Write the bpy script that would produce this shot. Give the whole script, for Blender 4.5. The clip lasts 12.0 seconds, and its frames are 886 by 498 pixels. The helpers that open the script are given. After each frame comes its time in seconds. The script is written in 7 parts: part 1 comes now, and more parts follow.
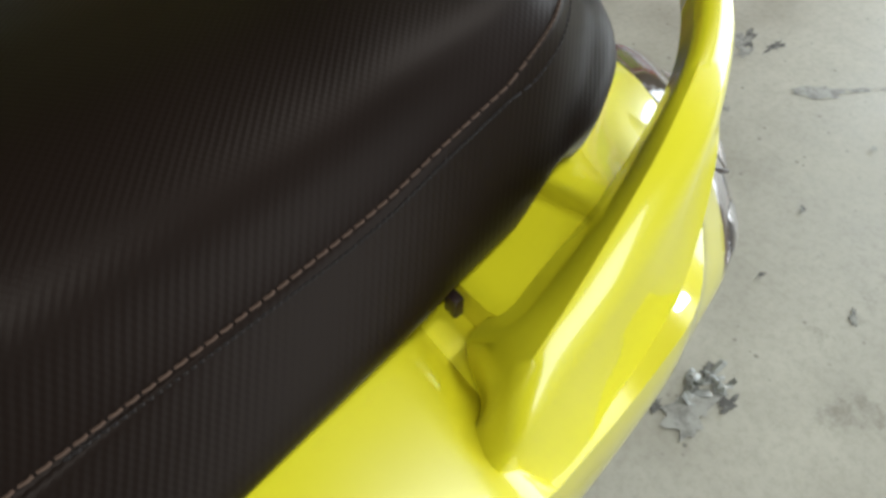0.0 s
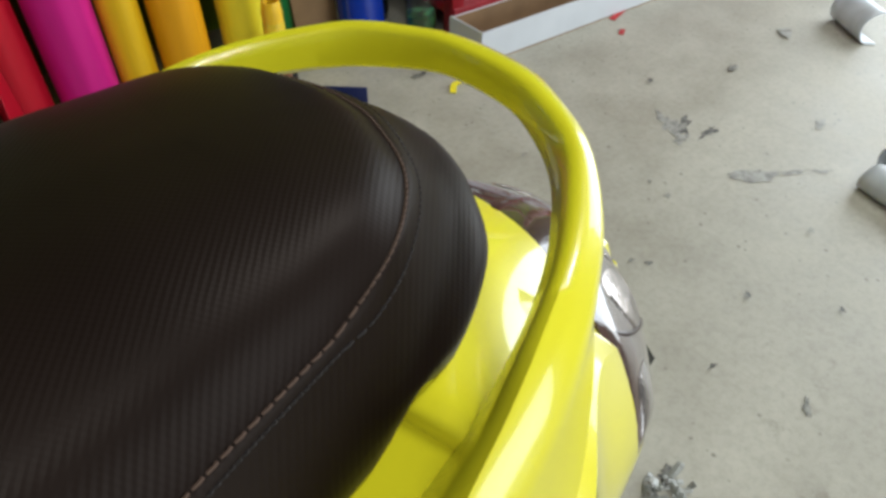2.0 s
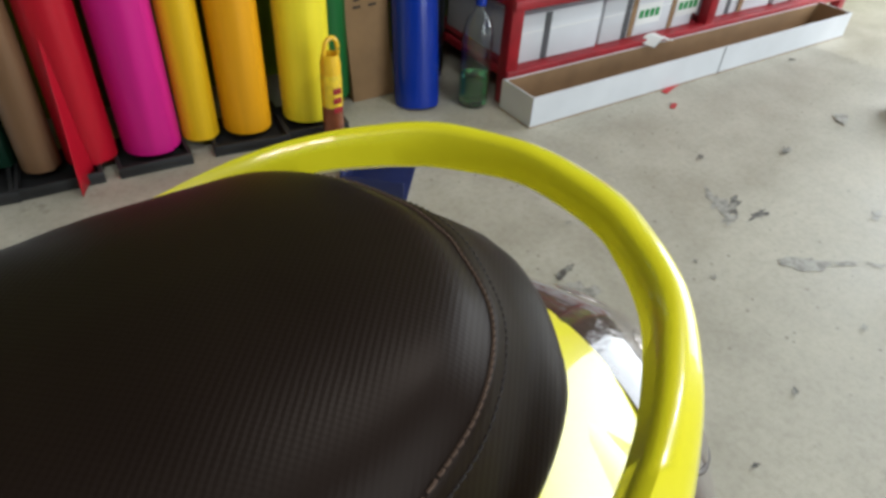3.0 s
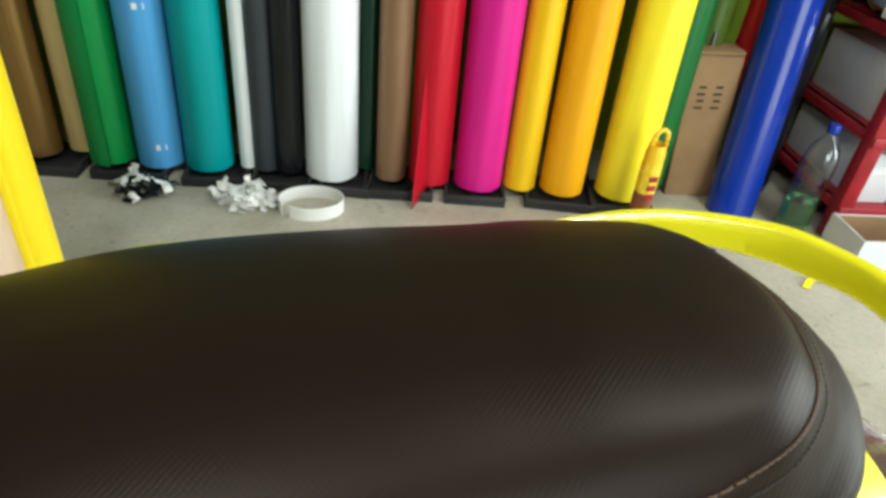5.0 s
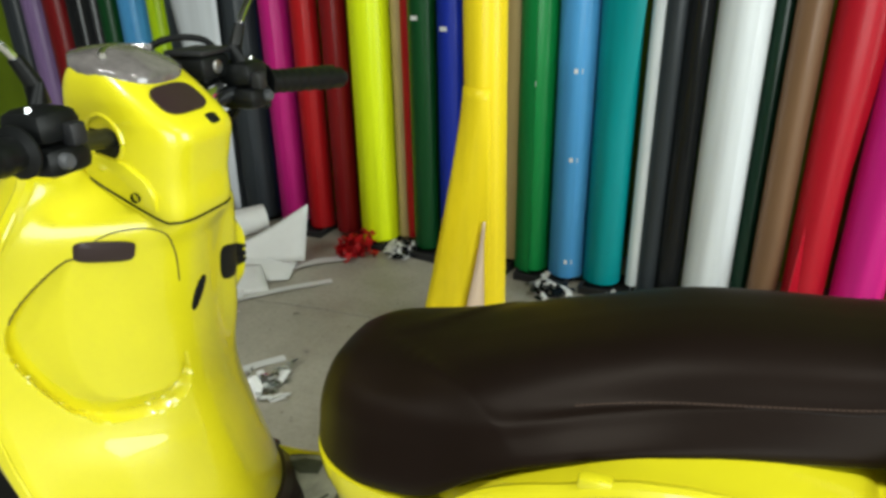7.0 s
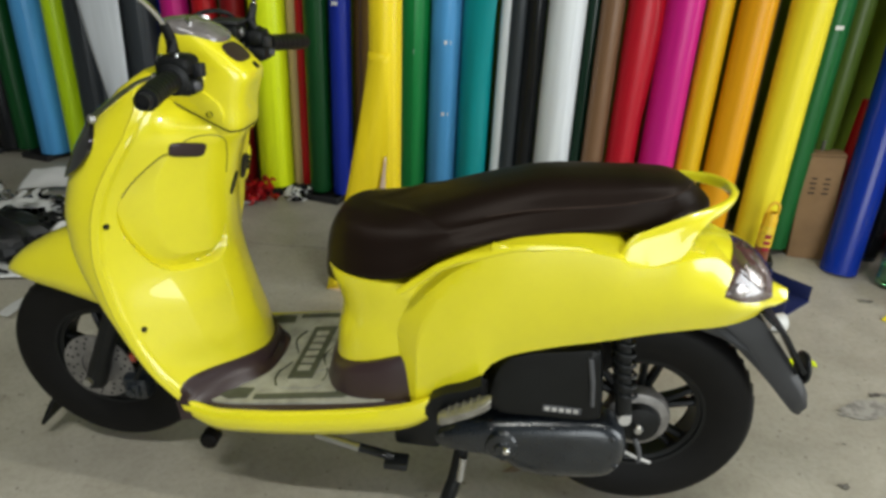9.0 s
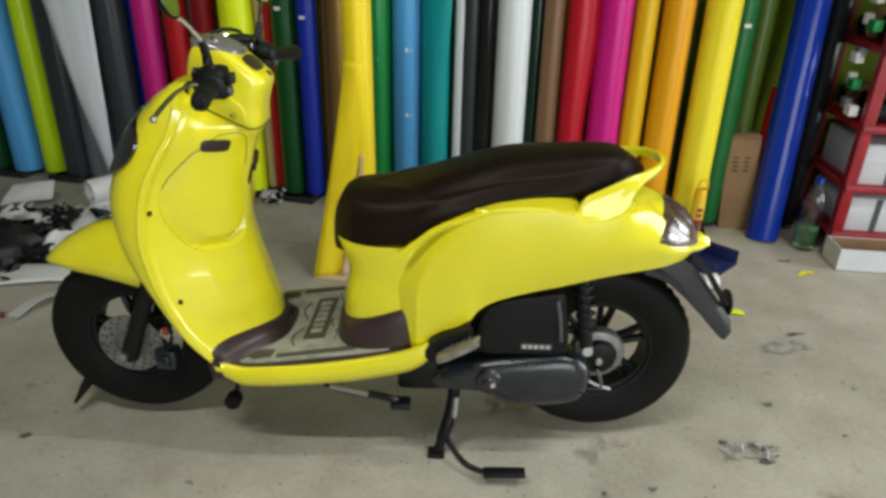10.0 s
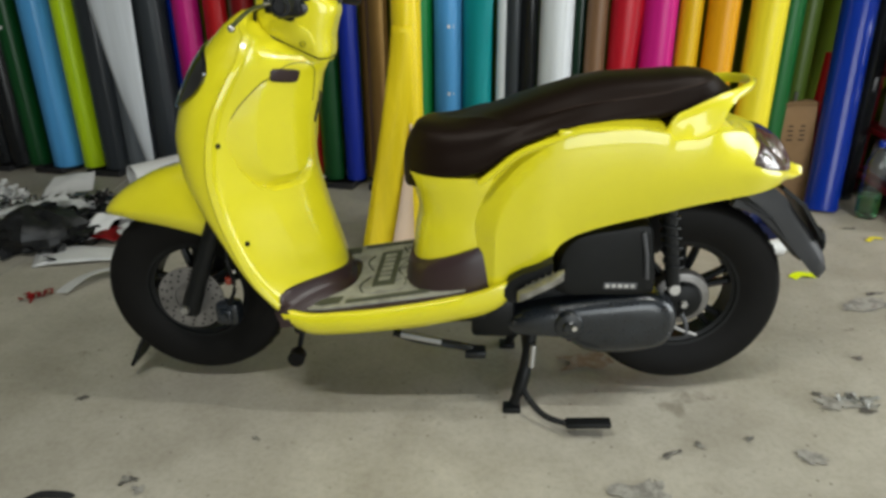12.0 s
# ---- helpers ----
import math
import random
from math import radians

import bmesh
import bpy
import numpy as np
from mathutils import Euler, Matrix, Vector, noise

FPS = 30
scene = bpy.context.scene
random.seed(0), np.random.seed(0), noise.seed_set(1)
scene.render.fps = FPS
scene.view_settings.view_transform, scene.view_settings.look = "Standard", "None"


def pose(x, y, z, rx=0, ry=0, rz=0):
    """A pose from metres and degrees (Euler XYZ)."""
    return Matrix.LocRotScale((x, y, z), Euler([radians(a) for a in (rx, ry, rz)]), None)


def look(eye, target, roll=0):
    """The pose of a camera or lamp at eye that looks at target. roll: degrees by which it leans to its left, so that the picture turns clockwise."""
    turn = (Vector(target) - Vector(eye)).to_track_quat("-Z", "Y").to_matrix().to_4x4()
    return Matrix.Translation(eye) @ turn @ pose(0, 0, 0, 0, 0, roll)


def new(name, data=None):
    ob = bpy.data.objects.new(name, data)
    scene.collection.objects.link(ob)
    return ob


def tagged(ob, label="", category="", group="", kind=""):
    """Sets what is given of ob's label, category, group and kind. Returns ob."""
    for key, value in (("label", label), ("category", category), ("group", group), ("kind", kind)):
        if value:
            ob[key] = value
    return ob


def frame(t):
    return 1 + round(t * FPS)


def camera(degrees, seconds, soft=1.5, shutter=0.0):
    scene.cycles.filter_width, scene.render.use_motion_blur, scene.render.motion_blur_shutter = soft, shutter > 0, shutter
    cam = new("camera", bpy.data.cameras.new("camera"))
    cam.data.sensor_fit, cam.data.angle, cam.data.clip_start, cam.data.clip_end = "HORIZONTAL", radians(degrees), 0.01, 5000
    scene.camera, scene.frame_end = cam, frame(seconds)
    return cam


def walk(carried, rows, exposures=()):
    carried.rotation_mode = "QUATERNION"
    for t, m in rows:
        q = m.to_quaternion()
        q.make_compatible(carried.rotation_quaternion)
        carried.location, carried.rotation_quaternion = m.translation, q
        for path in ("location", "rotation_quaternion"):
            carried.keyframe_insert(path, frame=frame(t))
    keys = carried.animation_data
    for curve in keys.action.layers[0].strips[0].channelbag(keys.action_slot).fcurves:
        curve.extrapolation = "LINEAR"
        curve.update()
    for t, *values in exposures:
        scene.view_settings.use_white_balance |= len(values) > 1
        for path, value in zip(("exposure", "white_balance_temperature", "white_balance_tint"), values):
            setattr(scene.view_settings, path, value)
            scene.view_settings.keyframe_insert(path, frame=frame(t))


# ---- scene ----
cam = camera(68.5, 12.0, soft=3.2)
PATH = [
    (0, (0.4273, -0.1972, 0.8964), (0.8286, 0.2691, 0.1725), 1.36),
    (0.5, (0.4438, -0.1989, 0.9018), (0.8723, 0.2672, 0.1935), 1.15),
    (1, (0.4672, -0.1967, 0.9043), (0.9144, 0.2804, 0.2151), 0.32),
    (1.5, (0.4833, -0.1920, 0.9094), (0.9525, 0.2889, 0.2378), 1.38),
    (2, (0.4964, -0.1789, 0.9141), (0.9834, 0.3130, 0.2635), 1.72),
    (2.5, (0.4968, -0.1665, 0.9218), (0.9845, 0.3561, 0.2960), 2.12),
    (3, (0.5043, -0.1422, 0.9248), (0.9864, 0.4144, 0.3245), 4.08),
    (3.2, (0.5063, -0.1322, 0.9338), (0.9752, 0.4444, 0.3419), 4.97),
    (5, (0.4304, -0.1895, 0.9527), (0.5961, 0.5737, 0.4118), 5.88),
    (5.5, (0.3694, -0.3044, 0.9960), (0.4332, 0.5066, 0.5058), 4.37),
    (6, (0.3383, -0.4031, 1.0356), (0.1816, 0.4328, 0.6122), -0.99),
    (6.5, (0.3232, -0.4913, 1.0719), (0.0114, 0.3228, 0.6943), -1.71),
    (8.3, (0.332, -0.953, 1.152), (0.039, -0.109, 0.703), -3.07),
    (8.5, (0.331, -1.009, 1.158), (0.092, -0.149, 0.707), -0.93),
    (9, (0.303, -1.171, 1.185), (0.204, -0.281, 0.741), 2.29),
    (9.5, (0.262, -1.356, 1.211), (0.184, -0.464, 0.766), 2.35),
    (10, (0.247, -1.450, 1.222), (0.220, -0.548, 0.789), 1.10),
    (10.5, (0.193, -1.512, 1.206), (0.180, -0.586, 0.828), 2.33),
    (11, (0.135, -1.526, 1.136), (0.076, -0.574, 0.834), 3.11),
    (11.5, (0.114, -1.524, 1.036), (0.012, -0.610, 0.642), 1.73),
    (12, (0.113, -1.472, 1.009), (0.060, -0.557, 0.610), -0.84),
]
EXPOSURES = ((0.0, -0.50, 6050, 4), (3.2, -0.46, 6150, 6), (5.0, 0.36, 6350, 0), (6.6, -0.04, 6450, 0), (8.3, -0.38, 6400, 6), (12.0, -0.50, 6400, 6))
walk(cam, [(t, look(eye, target, roll)) for t, eye, target, roll in PATH], EXPOSURES)

# ---- world and light ----
world = bpy.data.worlds.new("sky")
scene.world = world
world.use_nodes = True
wn = world.node_tree
sky = wn.nodes.new("ShaderNodeTexSky")
sky.sky_type = "NISHITA"
sky.sun_disc = False
sky.sun_elevation = radians(48)
sky.sun_rotation = radians(120)
wn.nodes["Background"].inputs["Strength"].default_value = 0.12
wn.links.new(sky.outputs["Color"], wn.nodes["Background"].inputs["Color"])

sun = new("sun", bpy.data.lights.new("sun", "SUN"))
sun.data.energy, sun.data.angle, sun.data.color = 2.0, radians(0.53), (1.0, 0.95, 0.88)
sun.matrix_world = look((6, -4, 9), (0, 0, 0))


def area(name, eye, target, w, h, watts, colour=(1, 1, 1)):
    lamp = new(name, bpy.data.lights.new(name, "AREA"))
    lamp.data.shape, lamp.data.size, lamp.data.size_y = "RECTANGLE", w, h
    lamp.data.energy, lamp.data.color = watts, colour
    lamp.matrix_world = look(eye, target)
    return lamp


# daylight in the two openings, the front one assumed, and added ceiling battens
area("daylight_side", (4.86, -0.25, 1.40), (0, -0.1, 0.6), 2.3, 2.5, 150, (0.97, 0.985, 1.0))
# fills an assumed opening out of view, placed to light the left flank
area("assumed_daylight_front", (2.1, -4.86, 1.35), (0.6, 0, 0.6), 3.2, 2.4, 160, (0.97, 0.99, 1.0))
# two unseen battens, added to lift the light in the room
for lx, ly in ((1.9, -0.5), (-0.6, -1.3)):
    area("added_batten_light", (lx, ly, 3.02), (lx, ly, 0), 1.2, 0.06, 52, (1.0, 0.98, 0.94))

# ---- materials ----
MATS = {}


def nodes_of(name):
    m = bpy.data.materials.new(name)
    m.use_nodes = True
    MATS[name] = m
    return m, m.node_tree, m.node_tree.nodes["Principled BSDF"]


def add(nt, kind, **inputs):
    n = nt.nodes.new(kind)
    for k, v in inputs.items():
        n.inputs[k.replace("_", " ")].default_value = v
    return n


def coords(nt, scale=(1, 1, 1), turn=(0, 0, 0)):
    tc = nt.nodes.new("ShaderNodeTexCoord")
    mp = nt.nodes.new("ShaderNodeMapping")
    mp.inputs["Scale"].default_value = scale
    mp.inputs["Rotation"].default_value = turn
    nt.links.new(tc.outputs["Object"], mp.inputs["Vector"])
    return mp.outputs["Vector"]


def noise_node(nt, vec, scale, detail=4.0, rough=0.55):
    n = add(nt, "ShaderNodeTexNoise", Scale=scale, Detail=detail, Roughness=rough)
    nt.links.new(vec, n.inputs["Vector"])
    return n


def ramp(nt, fac, stops):
    r = nt.nodes.new("ShaderNodeValToRGB")
    e = r.color_ramp.elements
    while len(e) < len(stops):
        e.new(0.5)
    for el, (p, c) in zip(e, stops):
        el.position, el.color = p, (*c, 1)
    nt.links.new(fac, r.inputs["Fac"])
    return r.outputs["Color"]


def mix(nt, a, b, fac, mode="MIX"):
    m = nt.nodes.new("ShaderNodeMix")
    m.data_type, m.blend_type = "RGBA", mode
    for sock, v in (("A", a), ("B", b)):
        s = [i for i in m.inputs if i.name == sock and i.type == "RGBA"][0]
        if isinstance(v, tuple):
            s.default_value = (*v, 1)
        else:
            nt.links.new(v, s)
    f = m.inputs["Factor"]
    if isinstance(fac, float):
        f.default_value = fac
    else:
        nt.links.new(fac, f)
    return [o for o in m.outputs if o.type == "RGBA"][0]


def bump(nt, bsdf, height, strength, distance):
    b = add(nt, "ShaderNodeBump", Strength=strength, Distance=distance)
    nt.links.new(height, b.inputs["Height"])
    nt.links.new(b.outputs["Normal"], bsdf.inputs["Normal"])


def shade(c, k):
    return tuple(min(1.0, v * k) for v in c)


def plain(name, colour, rough=0.5, metal=0.0, coat=0.0, vary=0.12, scale=9.0, relief=0.15, depth=0.001, rel_scale=60.0, spec=0.5, coat_rough=0.05):
    """A surface with blotches of wear and a fine grain."""
    m, nt, b = nodes_of(name)
    v = coords(nt)
    n1 = noise_node(nt, v, scale)
    n2 = noise_node(nt, v, rel_scale, 3.0)
    col = ramp(nt, n1.outputs["Fac"], [(0.3, shade(colour, 1 - vary)), (0.7, shade(colour, 1 + vary))])
    nt.links.new(col, b.inputs["Base Color"])
    r = nt.nodes.new("ShaderNodeMapRange")
    r.inputs["To Min"].default_value, r.inputs["To Max"].default_value = max(0.02, rough - 0.06), min(1, rough + 0.08)
    nt.links.new(n2.outputs["Fac"], r.inputs["Value"])
    nt.links.new(r.outputs["Result"], b.inputs["Roughness"])
    b.inputs["Metallic"].default_value = metal
    b.inputs["Specular IOR Level"].default_value = spec
    b.inputs["Coat Weight"].default_value = coat
    b.inputs["Coat Roughness"].default_value = coat_rough
    if relief:
        bump(nt, b, n2.outputs["Fac"], relief, depth)
    return m


def vinyl(name, colour, rough=0.3, coat=0.15, metal=0.0):
    """Self-adhesive film wound on a core: glossy, with faint streaks along the roll."""
    m, nt, b = nodes_of(name)
    v = coords(nt, (14, 14, 0.8))
    n = noise_node(nt, v, 1.6, 3.0)
    col = ramp(nt, n.outputs["Fac"], [(0.3, shade(colour, 0.88)), (0.7, shade(colour, 1.1))])
    nt.links.new(col, b.inputs["Base Color"])
    b.inputs["Roughness"].default_value = rough
    b.inputs["Coat Weight"].default_value = coat
    b.inputs["Specular IOR Level"].default_value = 0.26
    b.inputs["Metallic"].default_value = metal
    b.inputs["Coat Roughness"].default_value = 0.12
    n2 = noise_node(nt, coords(nt, (5, 5, 1.2)), 2.0, 2.0)
    bump(nt, b, n2.outputs["Fac"], 0.25, 0.004)
    return m


def concrete():
    m, nt, b = nodes_of("concrete")
    v = coords(nt)
    big = noise_node(nt, v, 0.7, 5.0)
    mid = noise_node(nt, v, 5.0, 6.0, 0.65)
    fine = noise_node(nt, v, 63.0, 6.0, 0.75)
    dirt = noise_node(nt, v, 2.3, 8.0, 0.72)
    c1 = ramp(nt, big.outputs["Fac"], [(0.3, (0.375, 0.352, 0.286)), (0.7, (0.52, 0.487, 0.402))])
    c2 = ramp(nt, mid.outputs["Fac"], [(0.35, (0.62, 0.60, 0.56)), (0.62, (1.0, 1.0, 1.0))])
    c = mix(nt, c1, c2, 0.55, "MULTIPLY")
    c3 = ramp(nt, fine.outputs["Fac"], [(0.36, (0.80, 0.79, 0.77)), (0.55, (1, 1, 1))])
    c = mix(nt, c, c3, 0.7, "MULTIPLY")
    spots = ramp(nt, dirt.outputs["Fac"], [(0.625, (1, 1, 1)), (0.68, (0.60, 0.58, 0.54))])
    c = mix(nt, c, spots, 0.8, "MULTIPLY")
    vor = add(nt, "ShaderNodeTexVoronoi", Scale=26.0, Randomness=1.0)
    nt.links.new(v, vor.inputs["Vector"])
    specks = ramp(nt, vor.outputs["Distance"], [(0.06, (0.34, 0.33, 0.30)), (0.13, (1, 1, 1))])
    gate = ramp(nt, noise_node(nt, v, 3.1, 3.0).outputs["Fac"], [(0.40, (0, 0, 0)), (0.56, (1, 1, 1))])
    c = mix(nt, c, mix(nt, (1.0, 1.0, 1.0), specks, gate), 0.8, "MULTIPLY")
    nt.links.new(c, b.inputs["Base Color"])
    rr = ramp(nt, mid.outputs["Fac"], [(0.3, (0.42, 0.42, 0.42)), (0.7, (0.62, 0.62, 0.62))])
    nt.links.new(rr, b.inputs["Roughness"])
    bump(nt, b, fine.outputs["Fac"], 0.25, 0.002)
    return m


def seat_vinyl():
    m, nt, b = nodes_of("seat_vinyl")
    v = coords(nt)
    n = noise_node(nt, v, 7.0, 4.0)
    col = ramp(nt, n.outputs["Fac"], [(0.3, (0.0084, 0.0049, 0.0037)), (0.7, (0.0114, 0.0067, 0.0050))])
    # woven grain: two crossed sets of fine ribs
    h = None
    for turn, sc in ((radians(45), 165.0), (radians(-45), 190.0)):
        w = nt.nodes.new("ShaderNodeTexWave")
        w.bands_direction = "X"
        w.inputs["Scale"].default_value = sc
        w.inputs["Distortion"].default_value = 0.6
        w.inputs["Detail"].default_value = 1.0
        nt.links.new(coords(nt, (1, 1, 1), (0, 0, turn)), w.inputs["Vector"])
        if h is None:
            h = w.outputs["Fac"]
        else:
            mm = nt.nodes.new("ShaderNodeMath")
            mm.operation = "MULTIPLY_ADD"
            nt.links.new(w.outputs["Fac"], mm.inputs[0])
            mm.inputs[1].default_value = 0.35
            nt.links.new(h, mm.inputs[2])
            h = mm.outputs[0]
    grain = noise_node(nt, v, 420.0, 2.0)
    hh = nt.nodes.new("ShaderNodeMath")
    hh.operation = "MULTIPLY_ADD"
    nt.links.new(grain.outputs["Fac"], hh.inputs[0])
    hh.inputs[1].default_value = 0.35
    nt.links.new(h, hh.inputs[2])
    nt.links.new(col, b.inputs["Base Color"])
    b.inputs["Roughness"].default_value = 0.44
    b.inputs["Specular IOR Level"].default_value = 0.12
    b.inputs["Specular Tint"].default_value = (1.0, 0.88, 0.80, 1)
    b.inputs["Sheen Weight"].default_value = 0.03
    b.inputs["Sheen Roughness"].default_value = 0.26
    b.inputs["Sheen Tint"].default_value = (0.66, 0.48, 0.42, 1)
    bump(nt, b, hh.outputs[0], 0.085, 0.0006)
    return m


def glass(name, colour, rough=0.02, alpha_shadow=True):
    m, nt, b = nodes_of(name)
    b.inputs["Base Color"].default_value = (*colour, 1)
    b.inputs["Transmission Weight"].default_value = 1.0
    b.inputs["Roughness"].default_value = rough
    b.inputs["IOR"].default_value = 1.45
    return m


def glow(name, colour, strength):
    m, nt, b = nodes_of(name)
    b.inputs["Base Color"].default_value = (*colour, 1)
    b.inputs["Emission Color"].default_value = (*colour, 1)
    b.inputs["Emission Strength"].default_value = strength
    return m


CONCRETE = concrete()
YELLOW = plain("yellow_paint", (0.79, 0.712, 0.016), 0.30, coat=0.9, vary=0.03, relief=0.05, depth=0.002, rel_scale=14.0, coat_rough=0.03)
SEAT = seat_vinyl()
THREAD_DARK = plain("dark_thread", (0.012, 0.008, 0.007), 0.8, relief=0.4)
THREAD = plain("thread", (0.085, 0.050, 0.034), 0.8, relief=0.4)
BROWN = plain("brown_plastic", (0.036, 0.020, 0.021), 0.34, vary=0.1, relief=0.2, depth=0.0006, rel_scale=260)
BLACK = plain("black_plastic", (0.0055, 0.0062, 0.0064), 0.42, spec=0.24, vary=0.25, relief=0.2, rel_scale=200, depth=0.0006)
SATIN = plain("satin_black_metal", (0.014, 0.016, 0.018), 0.32, metal=0.4, vary=0.25, relief=0.15, rel_scale=180, depth=0.0006)
RUBBER = plain("tyre_rubber", (0.0046, 0.0043, 0.0040), 0.6, spec=0.18, vary=0.25, relief=0.35, rel_scale=220)
STEEL = plain("bare_steel", (0.52, 0.52, 0.51), 0.32, metal=1.0, vary=0.15, relief=0.15, rel_scale=150, depth=0.0005)
CHROME = plain("chrome", (0.75, 0.75, 0.76), 0.1, metal=1.0, vary=0.05, relief=0.0)
ALLOY = plain("machined_alloy", (0.62, 0.62, 0.63), 0.28, metal=1.0, vary=0.1, relief=0.1, rel_scale=120, depth=0.0005)
GREYPLASTIC = plain("grey_plastic", (0.07, 0.072, 0.078), 0.5, vary=0.2, relief=0.2, rel_scale=150)
CASE = plain("case_paint", (0.0095, 0.0125, 0.0165), 0.28, coat=0.35, vary=0.3, scale=14, relief=0.2, rel_scale=160, depth=0.0006, coat_rough=0.18)
CAST = plain("cast_alloy", (0.52, 0.51, 0.49), 0.42, metal=0.35, vary=0.12, relief=0.25, rel_scale=150, depth=0.0006)
HEADGLASS = plain("black_glass", (0.010, 0.009, 0.009), 0.08, coat=1.0, vary=0.2, relief=0.0)
DARKPLASTIC = plain("dark_plastic", (0.012, 0.0125, 0.014), 0.5, vary=0.25, relief=0.2, rel_scale=150)
MAT_GREY = plain("worn_mat", (0.34, 0.335, 0.28), 0.6, vary=0.25, scale=30, relief=0.4, rel_scale=300)
MAT_DARK = plain("mat_pads", (0.075, 0.08, 0.055), 0.6, vary=0.25, scale=30, relief=0.4, rel_scale=300)
LENS = plain("smoked_lens", (0.065, 0.036, 0.030), 0.12, coat=1.0, vary=0.3, scale=60, relief=0.25, rel_scale=90, depth=0.002)
REFLECTOR = plain("reflector", (0.38, 0.34, 0.32), 0.24, metal=0.9, vary=0.3, scale=70, relief=0.5, rel_scale=80, depth=0.003)
INDICATOR = plain("clear_indicator", (0.24, 0.21, 0.20), 0.16, metal=0.6, coat=1.0, vary=0.3, scale=70, relief=0.5, rel_scale=80, depth=0.003)
BAG = plain("bag_film", (0.006, 0.0065, 0.007), 0.46, vary=0.3, scale=18, relief=0.6, rel_scale=22, depth=0.01)
RED_STEEL = plain("red_steel", (0.30, 0.012, 0.02), 0.4, vary=0.2, scale=16, relief=0.2)
CARD_WHITE = plain("white_card", (0.59, 0.605, 0.63), 0.7, vary=0.06, scale=6, relief=0.15)
CARD_KRAFT = plain("kraft_card", (0.25, 0.15, 0.072), 0.8, vary=0.12, scale=10, relief=0.2)
PAPER = plain("release_paper", (0.72, 0.72, 0.70), 0.5, vary=0.06, scale=8, relief=0.15, rel_scale=25, depth=0.004)
PAPER_PINK = plain("backing_paper", (0.68, 0.52, 0.38), 0.5, vary=0.06, scale=8, relief=0.1)
OLIVE = plain("olive_wall_paint", (0.185, 0.265, 0.009), 0.6, spec=0.25, vary=0.18, scale=2.5, relief=0.2, rel_scale=40, depth=0.003)
WALL = plain("wall_plaster", (0.20, 0.205, 0.20), 0.85, vary=0.08, scale=2.0, relief=0.2, rel_scale=45, depth=0.003)
CEIL = plain("ceiling_board", (0.10, 0.098, 0.092), 0.85, vary=0.06, scale=2.0, relief=0.15)
def dried_mark(name, dark, pale, lo, hi):
    """Thin dirt that breaks up into the colour of the slab."""
    m, nt, b = nodes_of(name)
    v = coords(nt)
    n = noise_node(nt, v, 38.0, 7.0, 0.7)
    nt.links.new(ramp(nt, n.outputs["Fac"], [(lo, dark), (hi, pale)]), b.inputs["Base Color"])
    b.inputs["Roughness"].default_value = 0.55
    bump(nt, b, noise_node(nt, v, 200.0, 3.0).outputs["Fac"], 0.25, 0.001)
    return m


STAIN = dried_mark("oil_stain", (0.075, 0.068, 0.058), (0.30, 0.29, 0.25), 0.46, 0.60)
STAIN_SOFT = dried_mark("scuffed_stain", (0.20, 0.19, 0.165), (0.36, 0.345, 0.305), 0.40, 0.56)
RUST = dried_mark("rust_stain", (0.22, 0.15, 0.10), (0.36, 0.33, 0.28), 0.44, 0.64)
MIRROR = plain("mirror_glass", (0.85, 0.86, 0.87), 0.03, metal=1.0, vary=0.02, relief=0.0)
TUBE_GLOW = glow("lamp_diffuser", (1.0, 0.97, 0.92), 6.0)
CLEAR = glass("clear_plastic", (0.93, 0.96, 0.96), 0.05)
GREEN_LIQ = glass("green_liquid", (0.26, 0.82, 0.34), 0.05)

# ---- mesh helpers ----


def part(name, bm, mat, parent=None, label="", smooth=True, angle=35, solid=0.0, bevel=0.0):
    me = bpy.data.meshes.new(name)
    bmesh.ops.recalc_face_normals(bm, faces=bm.faces[:])
    bm.to_mesh(me)
    bm.free()
    ob = new(name, me)
    for mm in mat if isinstance(mat, (list, tuple)) else [mat]:
        me.materials.append(mm)
    if smooth:
        me.shade_smooth()
        me.set_sharp_from_angle(angle=radians(angle))
    if parent is not None:
        ob.parent = parent
    if label:
        ob["label"] = label
    if solid:
        md = ob.modifiers.new("thickness", "SOLIDIFY")
        md.thickness, md.offset = solid, 0
    if bevel:
        md = ob.modifiers.new("edge", "BEVEL")
        md.width, md.segments, md.limit_method = bevel, 2, "ANGLE"
    return ob


def thing(name, label, category, group="", kind="", at=(0, 0, 0)):
    ob = new(name)
    ob.empty_display_size = 0.05
    ob.location = at
    return tagged(ob, label, category, group, kind)


def loft(rings, closed=True, cap=True, bm=None):
    """Skin through rings of points, all with the same count."""
    bm = bm or bmesh.new()
    rows = [[bm.verts.new(p) for p in r] for r in rings]
    n = len(rows[0])
    for a, b in zip(rows, rows[1:]):
        for i in range(n if closed else n - 1):
            j = (i + 1) % n
            bm.faces.new((a[i], a[j], b[j], b[i]))
    if cap and closed:
        bm.faces.new(rows[0])
        bm.faces.new(rows[-1])
    return bm


